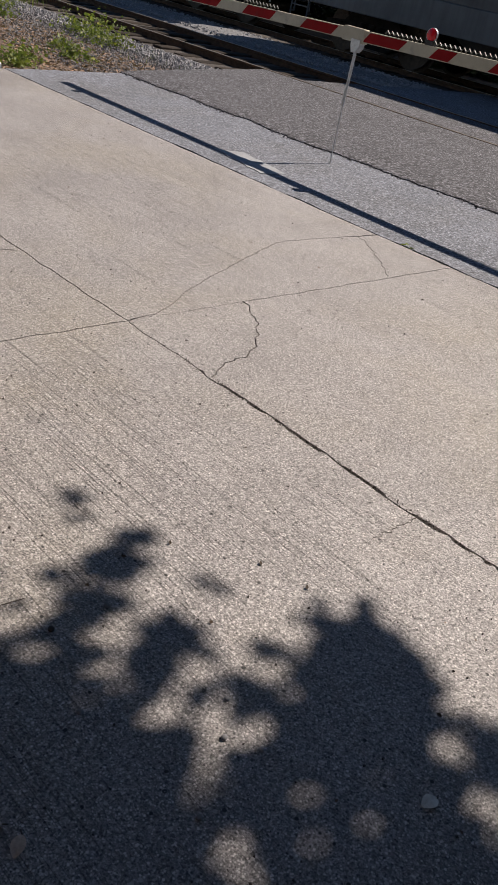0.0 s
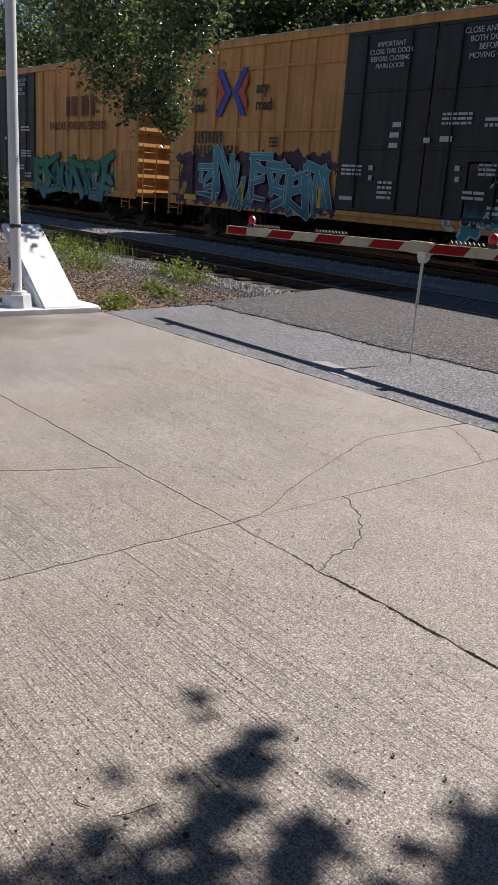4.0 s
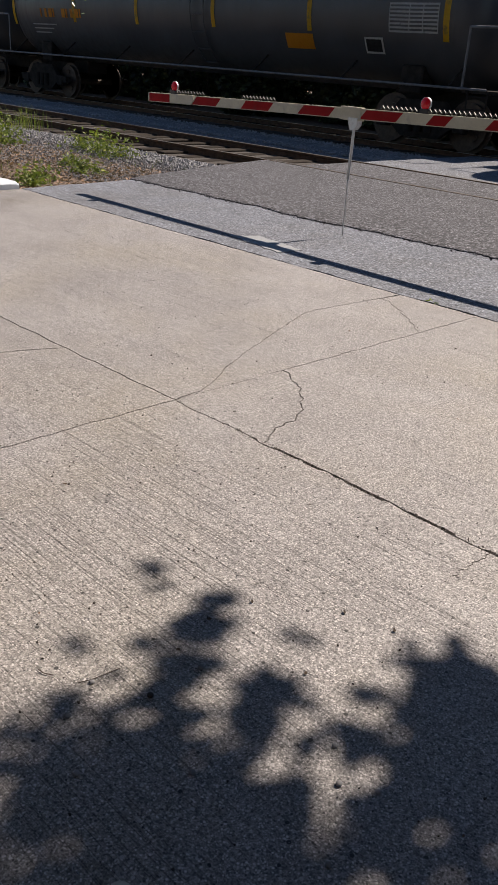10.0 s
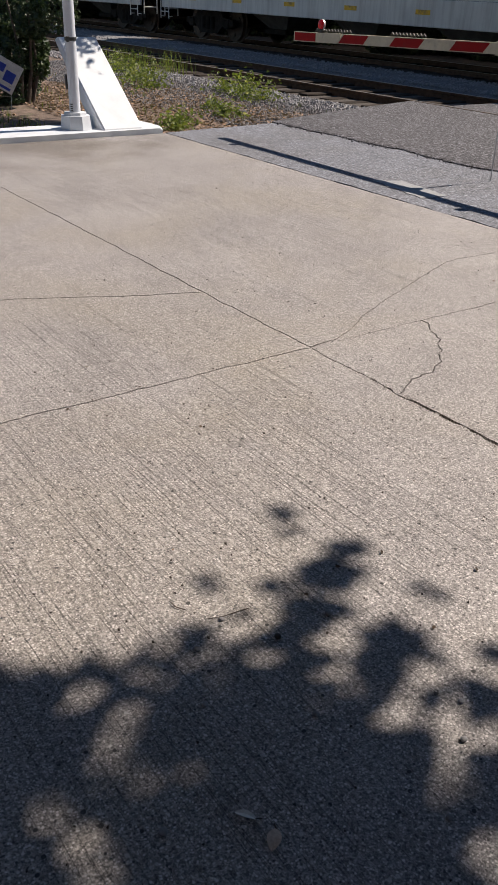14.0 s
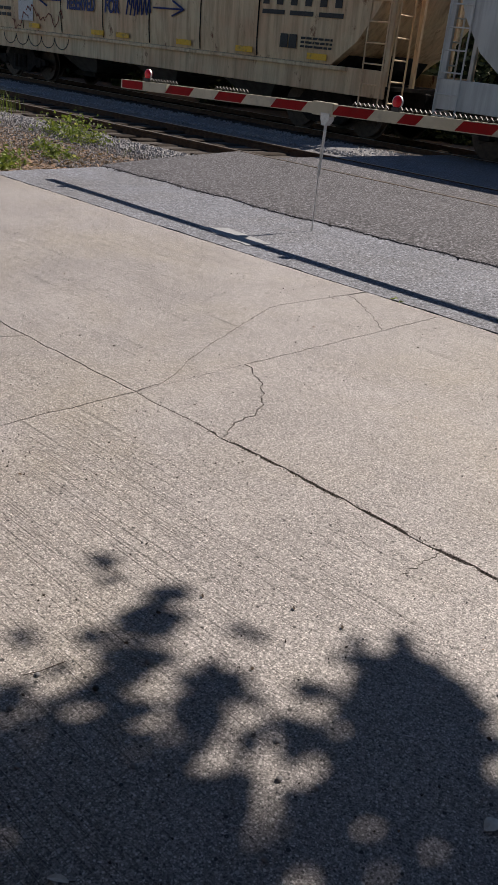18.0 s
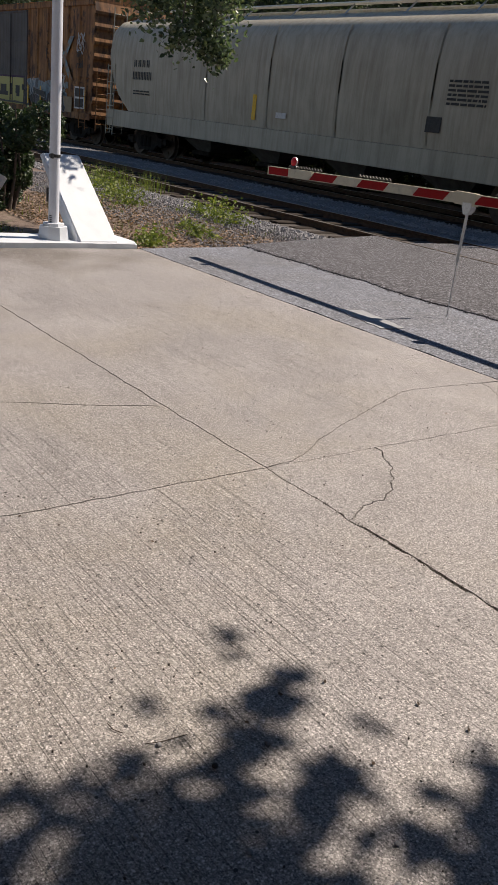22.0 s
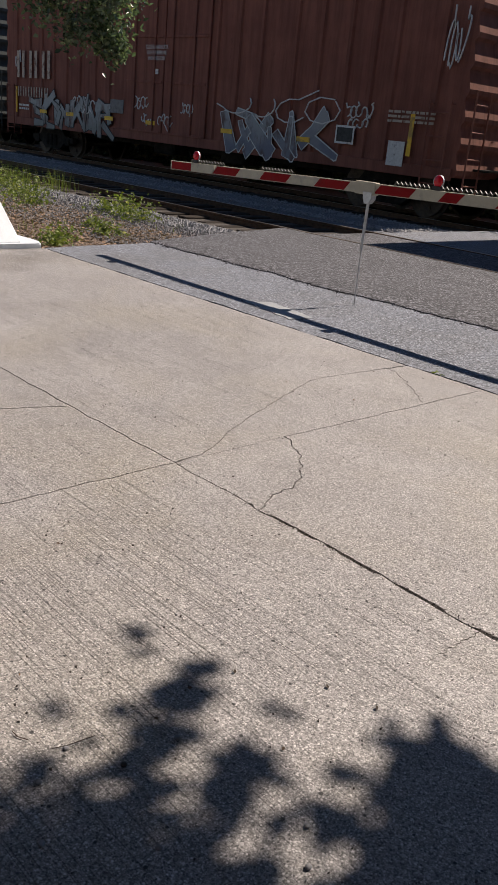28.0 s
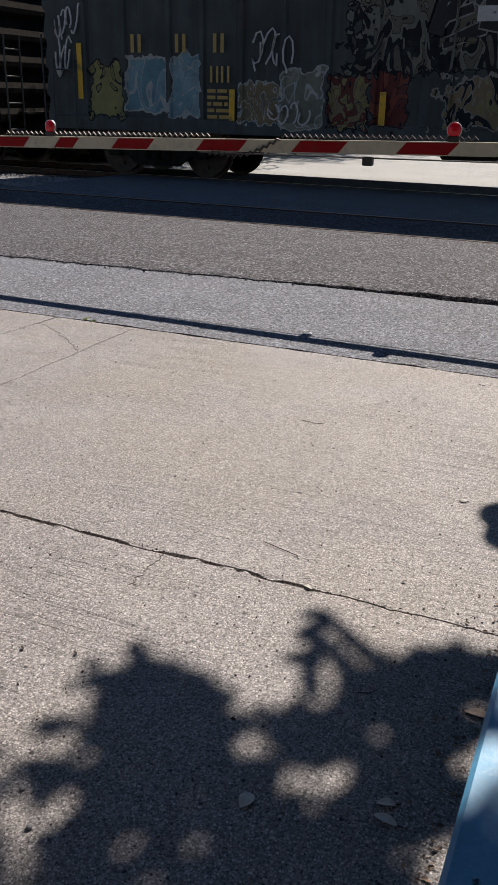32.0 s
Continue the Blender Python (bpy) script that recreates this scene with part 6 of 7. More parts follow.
reflectors(car, (-7.85, 7.5), 1.15, 1.9, -1.612)
for x in (-6.4, -4.9, -2.9, -1.0, 2.0, 4.5):
    plate("reflector", car, x, x + 0.4, 1.2, 1.3, -1.615, YELLOW, "yellow reflective strip")
plate("inspection_panel", car, 5.6, 6.1, 1.25, 1.6, -1.612, MARK_WHITE)
plate("inspection_field", car, 5.64, 6.06, 1.29, 1.56, -1.617, MARK_BLACK)
plate("torn_poster", car, 7.0, 7.4, 0.95, 1.4, -1.612, MARK_WHITE, "torn pale paper")
scribbles(car, ((-1.6, 1.55, 0.7, 0.3, 14), (-1.2, 1.25, 0.4, 0.2, 10), (-0.5, 1.2, 0.6, 0.25, 14), (0.4, 1.55, 0.5, 0.2, 12), (2.0, 1.6, 3.6, 0.5, 14), (5.8, 1.75, 0.7, 0.25, 16), (5.9, 1.55, 0.5, 0.2, 12), (-4.6, 1.3, 1.2, 0.4, 16), (8.0, 2.7, 0.4, 0.8, 14), (-7.9, 2.4, 0.3, 0.5, 12)), MARK_WHITE, 6)

OLIVE, FADED_BLUE, TAN_SPRAY, OXBLOOD, CHALK = (0.27, 0.25, 0.1), (0.2, 0.33, 0.38), (0.24, 0.19, 0.11), (0.14, 0.035, 0.03), (0.42, 0.44, 0.42)
fields_m = [(-7.75, -7.02, 1.0, 1.9, (OLIVE, (0.2, 0.19, 0.08)), INK, 0.5), (-6.98, -6.2, 1.1, 2.0, (FADED_BLUE, (0.15, 0.28, 0.33)), CHALK, 0.9), (-6.12, -5.56, 1.1, 2.0, (FADED_BLUE, (0.24, 0.36, 0.4)), CHALK, 0.6)]
fields_m += [(-4.85, -4.12, 0.95, 1.62, (TAN_SPRAY, (0.19, 0.17, 0.11)), CHALK, 0.4), (-4.1, -3.36, 0.95, 1.8, ((0.2, 0.21, 0.17), (0.24, 0.25, 0.2)), CHALK, 0.7), (-3.3, -2.65, 0.95, 1.75, (TAN_SPRAY, OXBLOOD, OLIVE), INK, 0.4)]
fields_m += [(-2.62, -2.02, 0.95, 2.0, (OXBLOOD, (0.22, 0.06, 0.04)), INK, 0.45), (-2.5, -2.05, 2.2, 3.0, (OLIVE, (0.12, 0.2, 0.1)), INK, 0.4), (-3.0, 1.2, 1.75, 2.95, ((0.2, 0.2, 0.17), INK, (0.14, 0.13, 0.1)), INK, 0.5), (-1.45, 1.3, 1.0, 1.75, (TAN_SPRAY, INK, OLIVE), (0.3, 0.29, 0.26), 0.5)]
fields_m += [(1.5, 8.2, 0.9, 1.6, ((0.1, 0.075, 0.045), (0.05, 0.05, 0.05), (0.12, 0.07, 0.04), INK), (0.06, 0.055, 0.05), 0.8)]
skin_m = paint("dark_teal_boxcar_paint", (0.035, 0.046, 0.05), (0.06, 0.075, 0.08), 0.78, (0.07, 0.04, 0.025), 0.55, ((0.12, 0.06, 0.03), 0.7), fields_m)
car, L = brown_boxcar(-133.2, -150.4, skin_m, "dark teal boxcar covered in faded sprayed lettering", (-1.83, 1.21), [-7.82, -7.03, -6.16, -5.53, -4.82, -4.09, -3.33, -2.57, 1.8, 2.6, 3.4, 4.2, 5.0, 5.8, 6.6, 7.4, 8.2])
throw_up(car, 1.3, 4.9, 1.85, 2.68, (5, 5, 0, 3, 5, 5), SPRAY_CHROME, SPRAY_WHITE, 59, 0.02)
throw_up(car, -1.75, 1.1, 2.2, 3.0, (1, 2, 5, 1), SPRAY_INK, SPRAY_CHROME, 60, 0.025)
MARK_GOLD = surface("faded_gold_mark", (0.45, 0.3, 0.08), (0.52, 0.36, 0.12), 0.65, 10)
blocks("car_mark", car, -6.85, 2.05, 0.22, 0.28, 1, -1.612, MARK_GOLD)
blocks("car_mark", car, -6.0, 2.05, 0.22, 0.28, 1, -1.612, MARK_GOLD)
blocks("car_mark", car, -5.3, 2.05, 0.22, 0.28, 1, -1.612, MARK_GOLD)
for k in range(2):
    plate("number_mark", car, -5.35 + k * 0.2, -5.2 + k * 0.2, 1.6, 1.85, -1.612, MARK_GOLD)
bars("car_stencil", car, -5.4, -4.9, 1.0, 1.5, 5, -1.612, MARK_GOLD, 47)
reflectors(car, (-7.9,), 1.3, 2.2, -1.612)
reflectors(car, (-4.95, -2.4, 0.2, 2.2, 4.9, 7.2), 1.02, 1.5, -1.612)
plate("paper_sign", car, -1.1, -0.8, 2.45, 2.65, -1.64, MARK_WHITE)
scribbles(car, ((-8.4, 2.3, 0.5, 0.5, 14), (-8.4, 1.7, 0.3, 0.6, 10), (-4.6, 1.85, 0.7, 0.5, 14), (-4.3, 1.0, 0.7, 0.3, 12), (5.2, 1.8, 1.2, 0.4, 16), (2.1, 2.9, 0.4, 0.2, 10), (7.6, 2.9, 0.5, 0.5, 16), (7.7, 2.2, 0.4, 0.5, 14), (-1.3, 3.55, 1.4, 0.3, 16)), MARK_WHITE, 7)

skin_n = paint("dark_green_boxcar_paint", (0.03, 0.04, 0.042), (0.05, 0.062, 0.065), 0.8, (0.06, 0.04, 0.03), 0.5, None, [(3.2, 7.4, 1.0, 2.4, ((0.45, 0.42, 0.22), (0.3, 0.12, 0.2), (0.5, 0.48, 0.3)), INK, 0.5)])
# ends take the underframe colour, so the unlit gap between cars is painted in
car, L = brown_boxcar(-151.65, -169.0, skin_n, "dark green boxcar with pale yellow sprayed lettering", (-1.8, 1.2), [-8.0, -7.2, -6.4, -5.6, -4.8, -4.0, -3.2, -2.4, 1.8, 2.6, 3.4, 4.2, 5.0, 5.8, 6.6, 7.4, 8.2], 4.55, UNDER)
blocks("car_mark", car, 5.6, 3.2, 0.5, 0.6, 3, -1.612, MARK_GOLD, 0.3)
plate("reflector", car, 7.6, 8.0, 1.2, 1.35, -1.61, YELLOW, "yellow reflective strip")
scribbles(car, ((6.9, 1.8, 0.8, 0.6, 14), (7.5, 2.2, 0.6, 0.25, 8)), MARK_WHITE, 8)



# ---- trees and plants ----
def leaf_material(name, low, high, through=0.45, rough=0.5):
    """Leaves that differ from one to the next and let some light through."""
    m, n, l, b = nodes_of(name)
    geo = n.new("ShaderNodeNewGeometry")
    col = ramp(n, l, geo.outputs["Random Per Island"], [(0.0, low), (0.75, high), (1.0, (high[0] * 1.5, high[1] * 1.25, high[2]))])
    col = mix(n, l, 0.3, col, ramp(n, l, noise_of(n, l, 1.1, 3, 0.5), [(0.3, (0.25, 0.25, 0.25)), (0.7, (0.75, 0.75, 0.75))]), "OVERLAY")
    l.new(col, b.inputs["Base Color"])
    b.inputs["Roughness"].default_value = rough
    tr, add = n.new("ShaderNodeBsdfTranslucent"), n.new("ShaderNodeMixShader")
    l.new(mix(n, l, 1.0, col, (0.92, 1.1, 0.6), "MULTIPLY"), tr.inputs[0])
    add.inputs[0].default_value = through
    l.new(b.outputs[0], add.inputs[1])
    l.new(tr.outputs[0], add.inputs[2])
    l.new(add.outputs[0], n["Material Output"].inputs[0])
    return m


BARK = surface("grey_brown_bark", (0.07, 0.055, 0.045), (0.16, 0.13, 0.11), 0.9, 7, fine=40, fine_amount=0.5, bump=0.8, bump_scale=22, stretch=(3, 3, 0.6))
LEAF = leaf_material("oak_leaf", (0.042, 0.06, 0.04), (0.18, 0.228, 0.155), 0.42, 0.25)
PLANTER_LEAF = leaf_material("planter_leaf", (0.03, 0.05, 0.02), (0.07, 0.1, 0.035), 0.12, 0.4)
FAR_LEAF = leaf_material("woodland_leaf", (0.018, 0.027, 0.014), (0.08, 0.106, 0.049), 0.3, 0.5)
SHRUB_LEAF = leaf_material("shrub_leaf", (0.022, 0.042, 0.022), (0.055, 0.088, 0.04), 0.2, 0.5)
WEED = leaf_material("weed_leaf", (0.08, 0.104, 0.024), (0.224, 0.264, 0.064), 0.35, 0.6)
DRY = leaf_material("dry_leaf", (0.09, 0.056, 0.041), (0.27, 0.195, 0.15), 0.15, 0.8)
BLOSSOM = leaf_material("white_blossom", (0.4, 0.4, 0.4), (0.52, 0.52, 0.496), 0.3, 0.7)


def leaves(points, size, r, facing=None, spread=1.0):
    """One leaf of two bent halves at each point."""
    verts, faces = [], []
    for p in points:
        s = r.uniform(*size)
        if facing is None:
            turn = Euler((r.uniform(-1.2, 1.2) * spread, r.uniform(-1.2, 1.2) * spread, r.uniform(0, 6.28))).to_matrix()
        else:
            turn = facing @ Euler((r.uniform(-0.7, 0.7), r.uniform(-0.7, 0.7), r.uniform(0, 6.28))).to_matrix()
        k = len(verts)
        for x, y, z in ((0, -0.5, 0), (0.3, -0.08, 0.1), (0, 0.5, 0), (-0.3, -0.08, 0.1), (0.2, 0.25, 0.07), (-0.2, 0.25, 0.07)):
            v = turn @ Vector((x * s, y * s, z * s))
            verts.append((p[0] + v.x, p[1] + v.y, p[2] + v.z))
        faces += [(k, k + 1, k + 4, k + 2), (k, k + 2, k + 5, k + 3)]
    return verts, faces


def leaf_part(name, points, size, material, parent, seed, label="", facing=None, spread=1.0):
    verts, faces = leaves(points, size, random.Random(seed), facing, spread)
    me = bpy.data.meshes.new(name)
    me.from_pydata(verts, [], faces)
    me.materials.append(material)
    ob = new(name, me)
    ob.parent = parent
    if label:
        ob["label"] = label
    return ob


def limb(bm, a, b, r0, r1, r, bends=4):
    """A tapering, slightly crooked limb; gives back its joints."""
    a, b = Vector(a), Vector(b)
    pts = [a.lerp(b, k / bends) + (Vector((r.uniform(-1, 1), r.uniform(-1, 1), r.uniform(-0.6, 0.6))) * (b - a).length * 0.05 if 0 < k < bends else Vector()) for k in range(bends + 1)]
    rad = [r0 + (r1 - r0) * k / bends for k in range(bends + 1)]
    for k in range(bends):
        tube(bm, pts[k], pts[k + 1], rad[k], rad[k + 1], 8)
    return pts


def wood_tree(name, label, height, crown_r, leaf_n, leaf_size, seed, material, low=0.25):
    """A tree with a forking trunk and an uneven crown of leaf clumps round its limbs."""
    r = random.Random(seed)
    tree = thing(name, label, "tree", "trees behind the tracks")
    bm = blank()
    pts = limb(bm, (0, 0, 0), (r.uniform(-0.4, 0.4), r.uniform(-0.4, 0.4), height * 0.75), height * 0.028, height * 0.01, r, 5)
    part("trunk", bm, BARK, tree, "", True)
    clumps = []
    for k in range(13):
        a, z = k * 2.4 + r.uniform(-0.4, 0.4), height * r.uniform(low, 0.8)
        reach = crown_r * r.uniform(0.55, 1.0) * (1.0 if z < height * 0.65 else 0.7)
        base = pts[min(4, int(z / (height * 0.75) * 5))]
        tip = Vector((math.cos(a) * reach, math.sin(a) * reach, z + r.uniform(0.1, 0.9)))
        bm = blank()
        q = limb(bm, base, tip, height * 0.011, height * 0.003, r, 4)
        part("limb", bm, BARK, tree, "", True)
        clumps += [(q[2], 0.7), (q[3], 0.9), (q[4], 1.0)]
    for k in range(10):
        a, u = r.uniform(0, 6.28), r.uniform(0.1, 0.9)
        clumps.append((Vector((math.cos(a) * crown_r * u, math.sin(a) * crown_r * u, height * r.uniform(low + 0.05, 0.98))), 0.9))
    points = []
    for k in range(leaf_n):
        c, s = clumps[r.randrange(len(clumps))]
        d = Vector((r.gauss(0, 1), r.gauss(0, 1), r.gauss(0, 0.75))) * crown_r * 0.17 * s
        points.append(c + d)
    leaf_part("crown", points, leaf_size, material, tree, seed + 50)
    return tree


protos = [wood_tree("woodland_tree", "dense dark green broadleaf tree with crooked limbs", 7.4, 3.0, 14500, (0.11, 0.21), 11, FAR_LEAF, 0.12),
          wood_tree("woodland_tree", "broad dark green tree with hanging leaf clumps", 7.2, 3.2, 15000, (0.1, 0.2), 12, FAR_LEAF, 0.1),
          wood_tree("woodland_tree", "tall dark green tree in the second row", 12.5, 4.0, 17000, (0.16, 0.3), 13, FAR_LEAF, 0.15)]
r = random.Random(3)
spots = []
for k in range(15):
    spots.append((k % 2, -62 + k * 3.7 + r.uniform(-0.8, 0.8), 21.6 + r.uniform(-0.5, 1.0), r.uniform(0.9, 1.04)))
for k in range(19):
    spots.append((2, -78 + k * 3.7 + r.uniform(-1, 1), 27.5 + r.uniform(-1, 1.5), r.uniform(0.9, 1.05)))
for k in range(12):
    spots.append((2, -70 + k * 5.6, 34 + r.uniform(-1, 1.5), r.uniform(1.0, 1.15)))
for k in range(7):
    spots.append((2, -4 + k * 6.5, 62 + r.uniform(-3, 3), r.uniform(0.9, 1.1)))
used = set()
for kind, x, y, s in spots:
    m = pose(x, y, -0.12, 0, 0, r.uniform(0, 360))
    if kind not in used:
        used.add(kind)
        protos[kind].matrix_world = m
    else:
        t = copy_thing(protos[kind], m)
        t.scale = (s, s, s)


def shrub(name, label, group, w, h, n, size, seed, material, m):
    r = random.Random(seed)
    ob = thing(name, label, "shrub", group, m)
    bm = blank()
    for k in range(7):
        a = k * 0.9
        limb(bm, (0.1 * math.cos(a), 0.1 * math.sin(a), -0.05), (math.cos(a) * w * 0.45, math.sin(a) * w * 0.45, h * r.uniform(0.6, 0.9)), 0.03, 0.008, r, 3)
    part("branching_stem", bm, BARK, ob)
    pts = []
    bumps = [(Vector((r.uniform(-1, 1) * w * 0.55, r.uniform(-1, 1) * w * 0.55, h * r.uniform(0.06, 0.76))), r.uniform(0.6, 1.1)) for _ in range(14)]
    for k in range(n):
        c, s = bumps[r.randrange(14)]
        d = Vector((r.gauss(0, 1), r.gauss(0, 1), r.gauss(0, 1)))
        d = d.normalized() * w * 0.42 * s * r.uniform(0.75, 1.05)
        p = c + d
        pts.append((p.x, p.y, max(0.03, min(p.z, h * 1.05))))
    leaf_part("foliage", pts, size, material, ob, seed + 1)
    return ob


hedge = shrub("undergrowth", "dark tangled undergrowth below the trees", "undergrowth behind the tracks", 2.2, 3.4, 3800, (0.13, 0.26), 61, FAR_LEAF, pose(-60, 19.6, -0.12))
for k in range(18):
    copy_thing(hedge, pose(-57 + k * 2.65 + r.uniform(-0.3, 0.3), 19.7 + r.uniform(-0.2, 0.5), -0.12, 0, 0, r.uniform(0, 360)))
shrub("clipped_shrub", "dense dark green clipped shrub behind the kerb", "", 0.7, 1.62, 12000, (0.045, 0.08), 62, SHRUB_LEAF, pose(-12.2, 4.72, -0.12))
blossoms = thing("blossom_spray", "white blossom sprays high in the trees", "blossom", "", pose(-16.5, 20.2, 6.0))
pts = [(r.gauss(0, 1.3), r.gauss(0, 0.5), r.gauss(0, 0.5)) for _ in range(170)]
tagged(leaf_part("blossom", pts, (0.12, 0.22), BLOSSOM, blossoms, 71), kind="stuff")
part("twig", tube(blank(), (-2.5, 1.5, -0.8), (2.2, 0, 0.3), 0.03, 0.015, 6), BARK, blossoms)

# tree by the white wall, whose low bough hangs before the train
tree = thing("oak_tree", "large oak with a low leafy bough over the verge", "tree", "", pose(-14.9, 3.7, -0.12))
r = random.Random(17)
bm = blank()
trunk = limb(bm, (0, 0, 0), (0.3, 0.4, 5.2), 0.3, 0.18, r, 6)
part("trunk", bm, BARK, tree, "", True)
boughs = [((0.25, 0.3, 4.6), (5.6, 3.1, 4.75)), ((0.25, 0.3, 4.4), (4.6, 2.0, 5.0)), ((0.2, 0.3, 4.2), (2.2, 4.8, 4.6)), ((0.3, 0.4, 5.0), (1.5, 1.0, 7.5)), ((0.3, 0.4, 5.0), (-2.0, 0.6, 7.0)), ((0.25, 0.3, 4.4), (0.2, -3.4, 5.6))]
tips = []
for a, b in boughs:
    bm = blank()
    q = limb(bm, a, b, 0.11, 0.025, r, 6)
    part("bough", bm, BARK, tree, "", True)
    tips += q[2:]
pts = []
# hanging sprays of the low bough: centre and size, from the tree's foot
sprays = [(5.0, 2.9, 3.0, 0.4), (4.85, 2.9, 2.45, 0.24), (5.05, 2.9, 2.3, 0.17), (4.7, 2.9, 2.75, 0.3), (4.4, 2.9, 3.2, 0.42), (3.9, 2.8, 3.5, 0.5), (5.38, 2.9, 3.35, 0.32), (5.5, 3.0, 3.65, 0.32), (4.68, 2.5, 2.5, 0.25), (4.42, 2.28, 2.85, 0.32), (4.25, 2.08, 3.25, 0.38), (4.2, 2.0, 3.7, 0.42), (4.9, 2.9, 3.7, 0.45), (3.5, 2.8, 3.3, 0.34), (2.7, 2.6, 3.75, 0.42), (5.4, 3.0, 4.1, 0.45), (4.2, 2.8, 4.2, 0.55), (2.0, 2.4, 4.1, 0.5), (3.2, 2.8, 4.4, 0.55)]
for x, y, z, s in sprays:
    bm = blank()
    base = min(tips, key=lambda t: (t - Vector((x, y, z))).length)
    q = limb(bm, base, (x, y, z - s * 0.6), 0.02, 0.006, r, 4)
    part("twig", bm, BARK, tree)
    for _ in range(int(1500 * s)):
        pts.append((x + r.gauss(0, s * 0.5), y + r.gauss(0, s * 0.5), z + r.gauss(0, s * 0.55)))
for t in tips:
    if t.z > 4.7:
        for _ in range(90):
            pts.append((t.x + r.gauss(0, 0.55), t.y + r.gauss(0, 0.55), t.z + r.gauss(0, 0.4)))
leaf_part("crown", pts, (0.05, 0.1), LEAF, tree, 18)

# tree in the blue-edged planter, whose crown shades the forecourt
SHADE = Vector((SUN_TOWARDS[0] / flat, SUN_TOWARDS[1] / flat)) / math.tan(radians(SUN_ELEVATION))
facing = sun_way.to_track_quat("Z", "Y").to_matrix()
tree = thing("planter_tree", "young broadleaf tree in a blue-edged planter", "tree", "", pose(2.7, 1.6, 0.05))
foot = Vector((2.7, 1.6, 0.05))
bm = blank()
trunk = limb(bm, (0, 0, -0.1), (-0.5, 0.9, 4.6), 0.13, 0.075, r, 5)
part("trunk", bm, BARK, tree, "", True)
# leaf clumps of the crown, by the patch of ground that each shades: x, y, half width, half depth, leaf layers
clumps = []
clumps += [(-1.74, 1.33, 0.048, 0.038, 3.0), (-1.64, 1.28, 0.030, 0.029, 1.8), (-1.50, 1.38, 0.052, 0.056, 4.0), (-1.43, 1.24, 0.059, 0.076, 4.0), (-1.40, 1.30, 0.034, 0.056, 3.0), (-1.57, 0.96, 0.045, 0.027, 2.4), (-1.48, 1.09, 0.053, 0.031, 2.6), (-1.41, 0.95, 0.026, 0.019, 1.8), (-1.40, 0.84, 0.048, 0.027, 2.2), (-1.33, 1.11, 0.076, 0.062, 3.5), (-1.28, 1.18, 0.029, 0.033, 2.0), (-1.23, 1.43, 0.054, 0.030, 2.4), (-1.14, 1.25, 0.064, 0.030, 3.0), (-1.16, 1.16, 0.056, 0.037, 3.0), (-1.11, 1.30, 0.036, 0.019, 2.0)]
clumps += [(-1.08, 1.12, 0.057, 0.053, 3.2), (-1.03, 1.04, 0.049, 0.042, 3.0), (-1.02, 0.99, 0.038, 0.030, 2.4), (-1.29, 1.01, 0.059, 0.058, 3.0), (-1.19, 0.98, 0.040, 0.076, 2.8), (-1.18, 0.88, 0.054, 0.064, 3.0), (-1.12, 0.96, 0.026, 0.053, 1.8), (-1.42, 0.67, 0.040, 0.030, 3.2), (-1.44, 0.55, 0.067, 0.040, 3.4), (-1.44, 0.46, 0.065, 0.035, 3.6), (-1.45, 0.39, 0.049, 0.027, 3.0), (-1.35, 0.62, 0.041, 0.026, 1.8), (-1.25, 0.80, 0.039, 0.043, 1.5), (-1.26, 0.67, 0.057, 0.030, 1.4), (-1.17, 0.66, 0.070, 0.041, 3.0)]
clumps += [(-1.11, 0.75, 0.073, 0.060, 3.2), (-1.23, 0.58, 0.043, 0.017, 2.0), (-1.08, 0.67, 0.042, 0.055, 3.0), (-1.25, 0.46, 0.076, 0.015, 1.8), (-1.27, 0.35, 0.068, 0.019, 2.2), (-1.35, 0.35, 0.041, 0.022, 1.6), (-1.02, 0.78, 0.069, 0.068, 3.0), (-0.98, 0.87, 0.058, 0.049, 2.4), (-0.92, 0.94, 0.070, 0.042, 2.4), (-0.90, 0.86, 0.070, 0.040, 3.0), (-1.15, 0.41, 0.094, 0.016, 2.6), (-1.20, 0.31, 0.060, 0.024, 3.0), (-1.07, 0.46, 0.074, 0.026, 3.2), (-1.08, 0.38, 0.051, 0.018, 3.0), (-0.99, 0.51, 0.062, 0.047, 3.2)]
clumps += [(-0.96, 0.65, 0.087, 0.050, 3.0), (-0.90, 0.74, 0.087, 0.055, 3.2), (-0.82, 0.86, 0.077, 0.051, 3.2), (-0.93, 0.48, 0.057, 0.036, 3.2), (-0.87, 0.58, 0.082, 0.049, 3.0), (-0.80, 0.70, 0.082, 0.049, 3.2), (-0.72, 0.81, 0.083, 0.050, 3.2), (-0.97, 1.39, 0.039, 0.045, 3.0), (-0.90, 1.29, 0.033, 0.028, 2.2), (-0.94, 1.14, 0.054, 0.028, 2.2), (-0.88, 1.03, 0.044, 0.031, 2.0), (-0.82, 0.97, 0.056, 0.032, 2.4)]
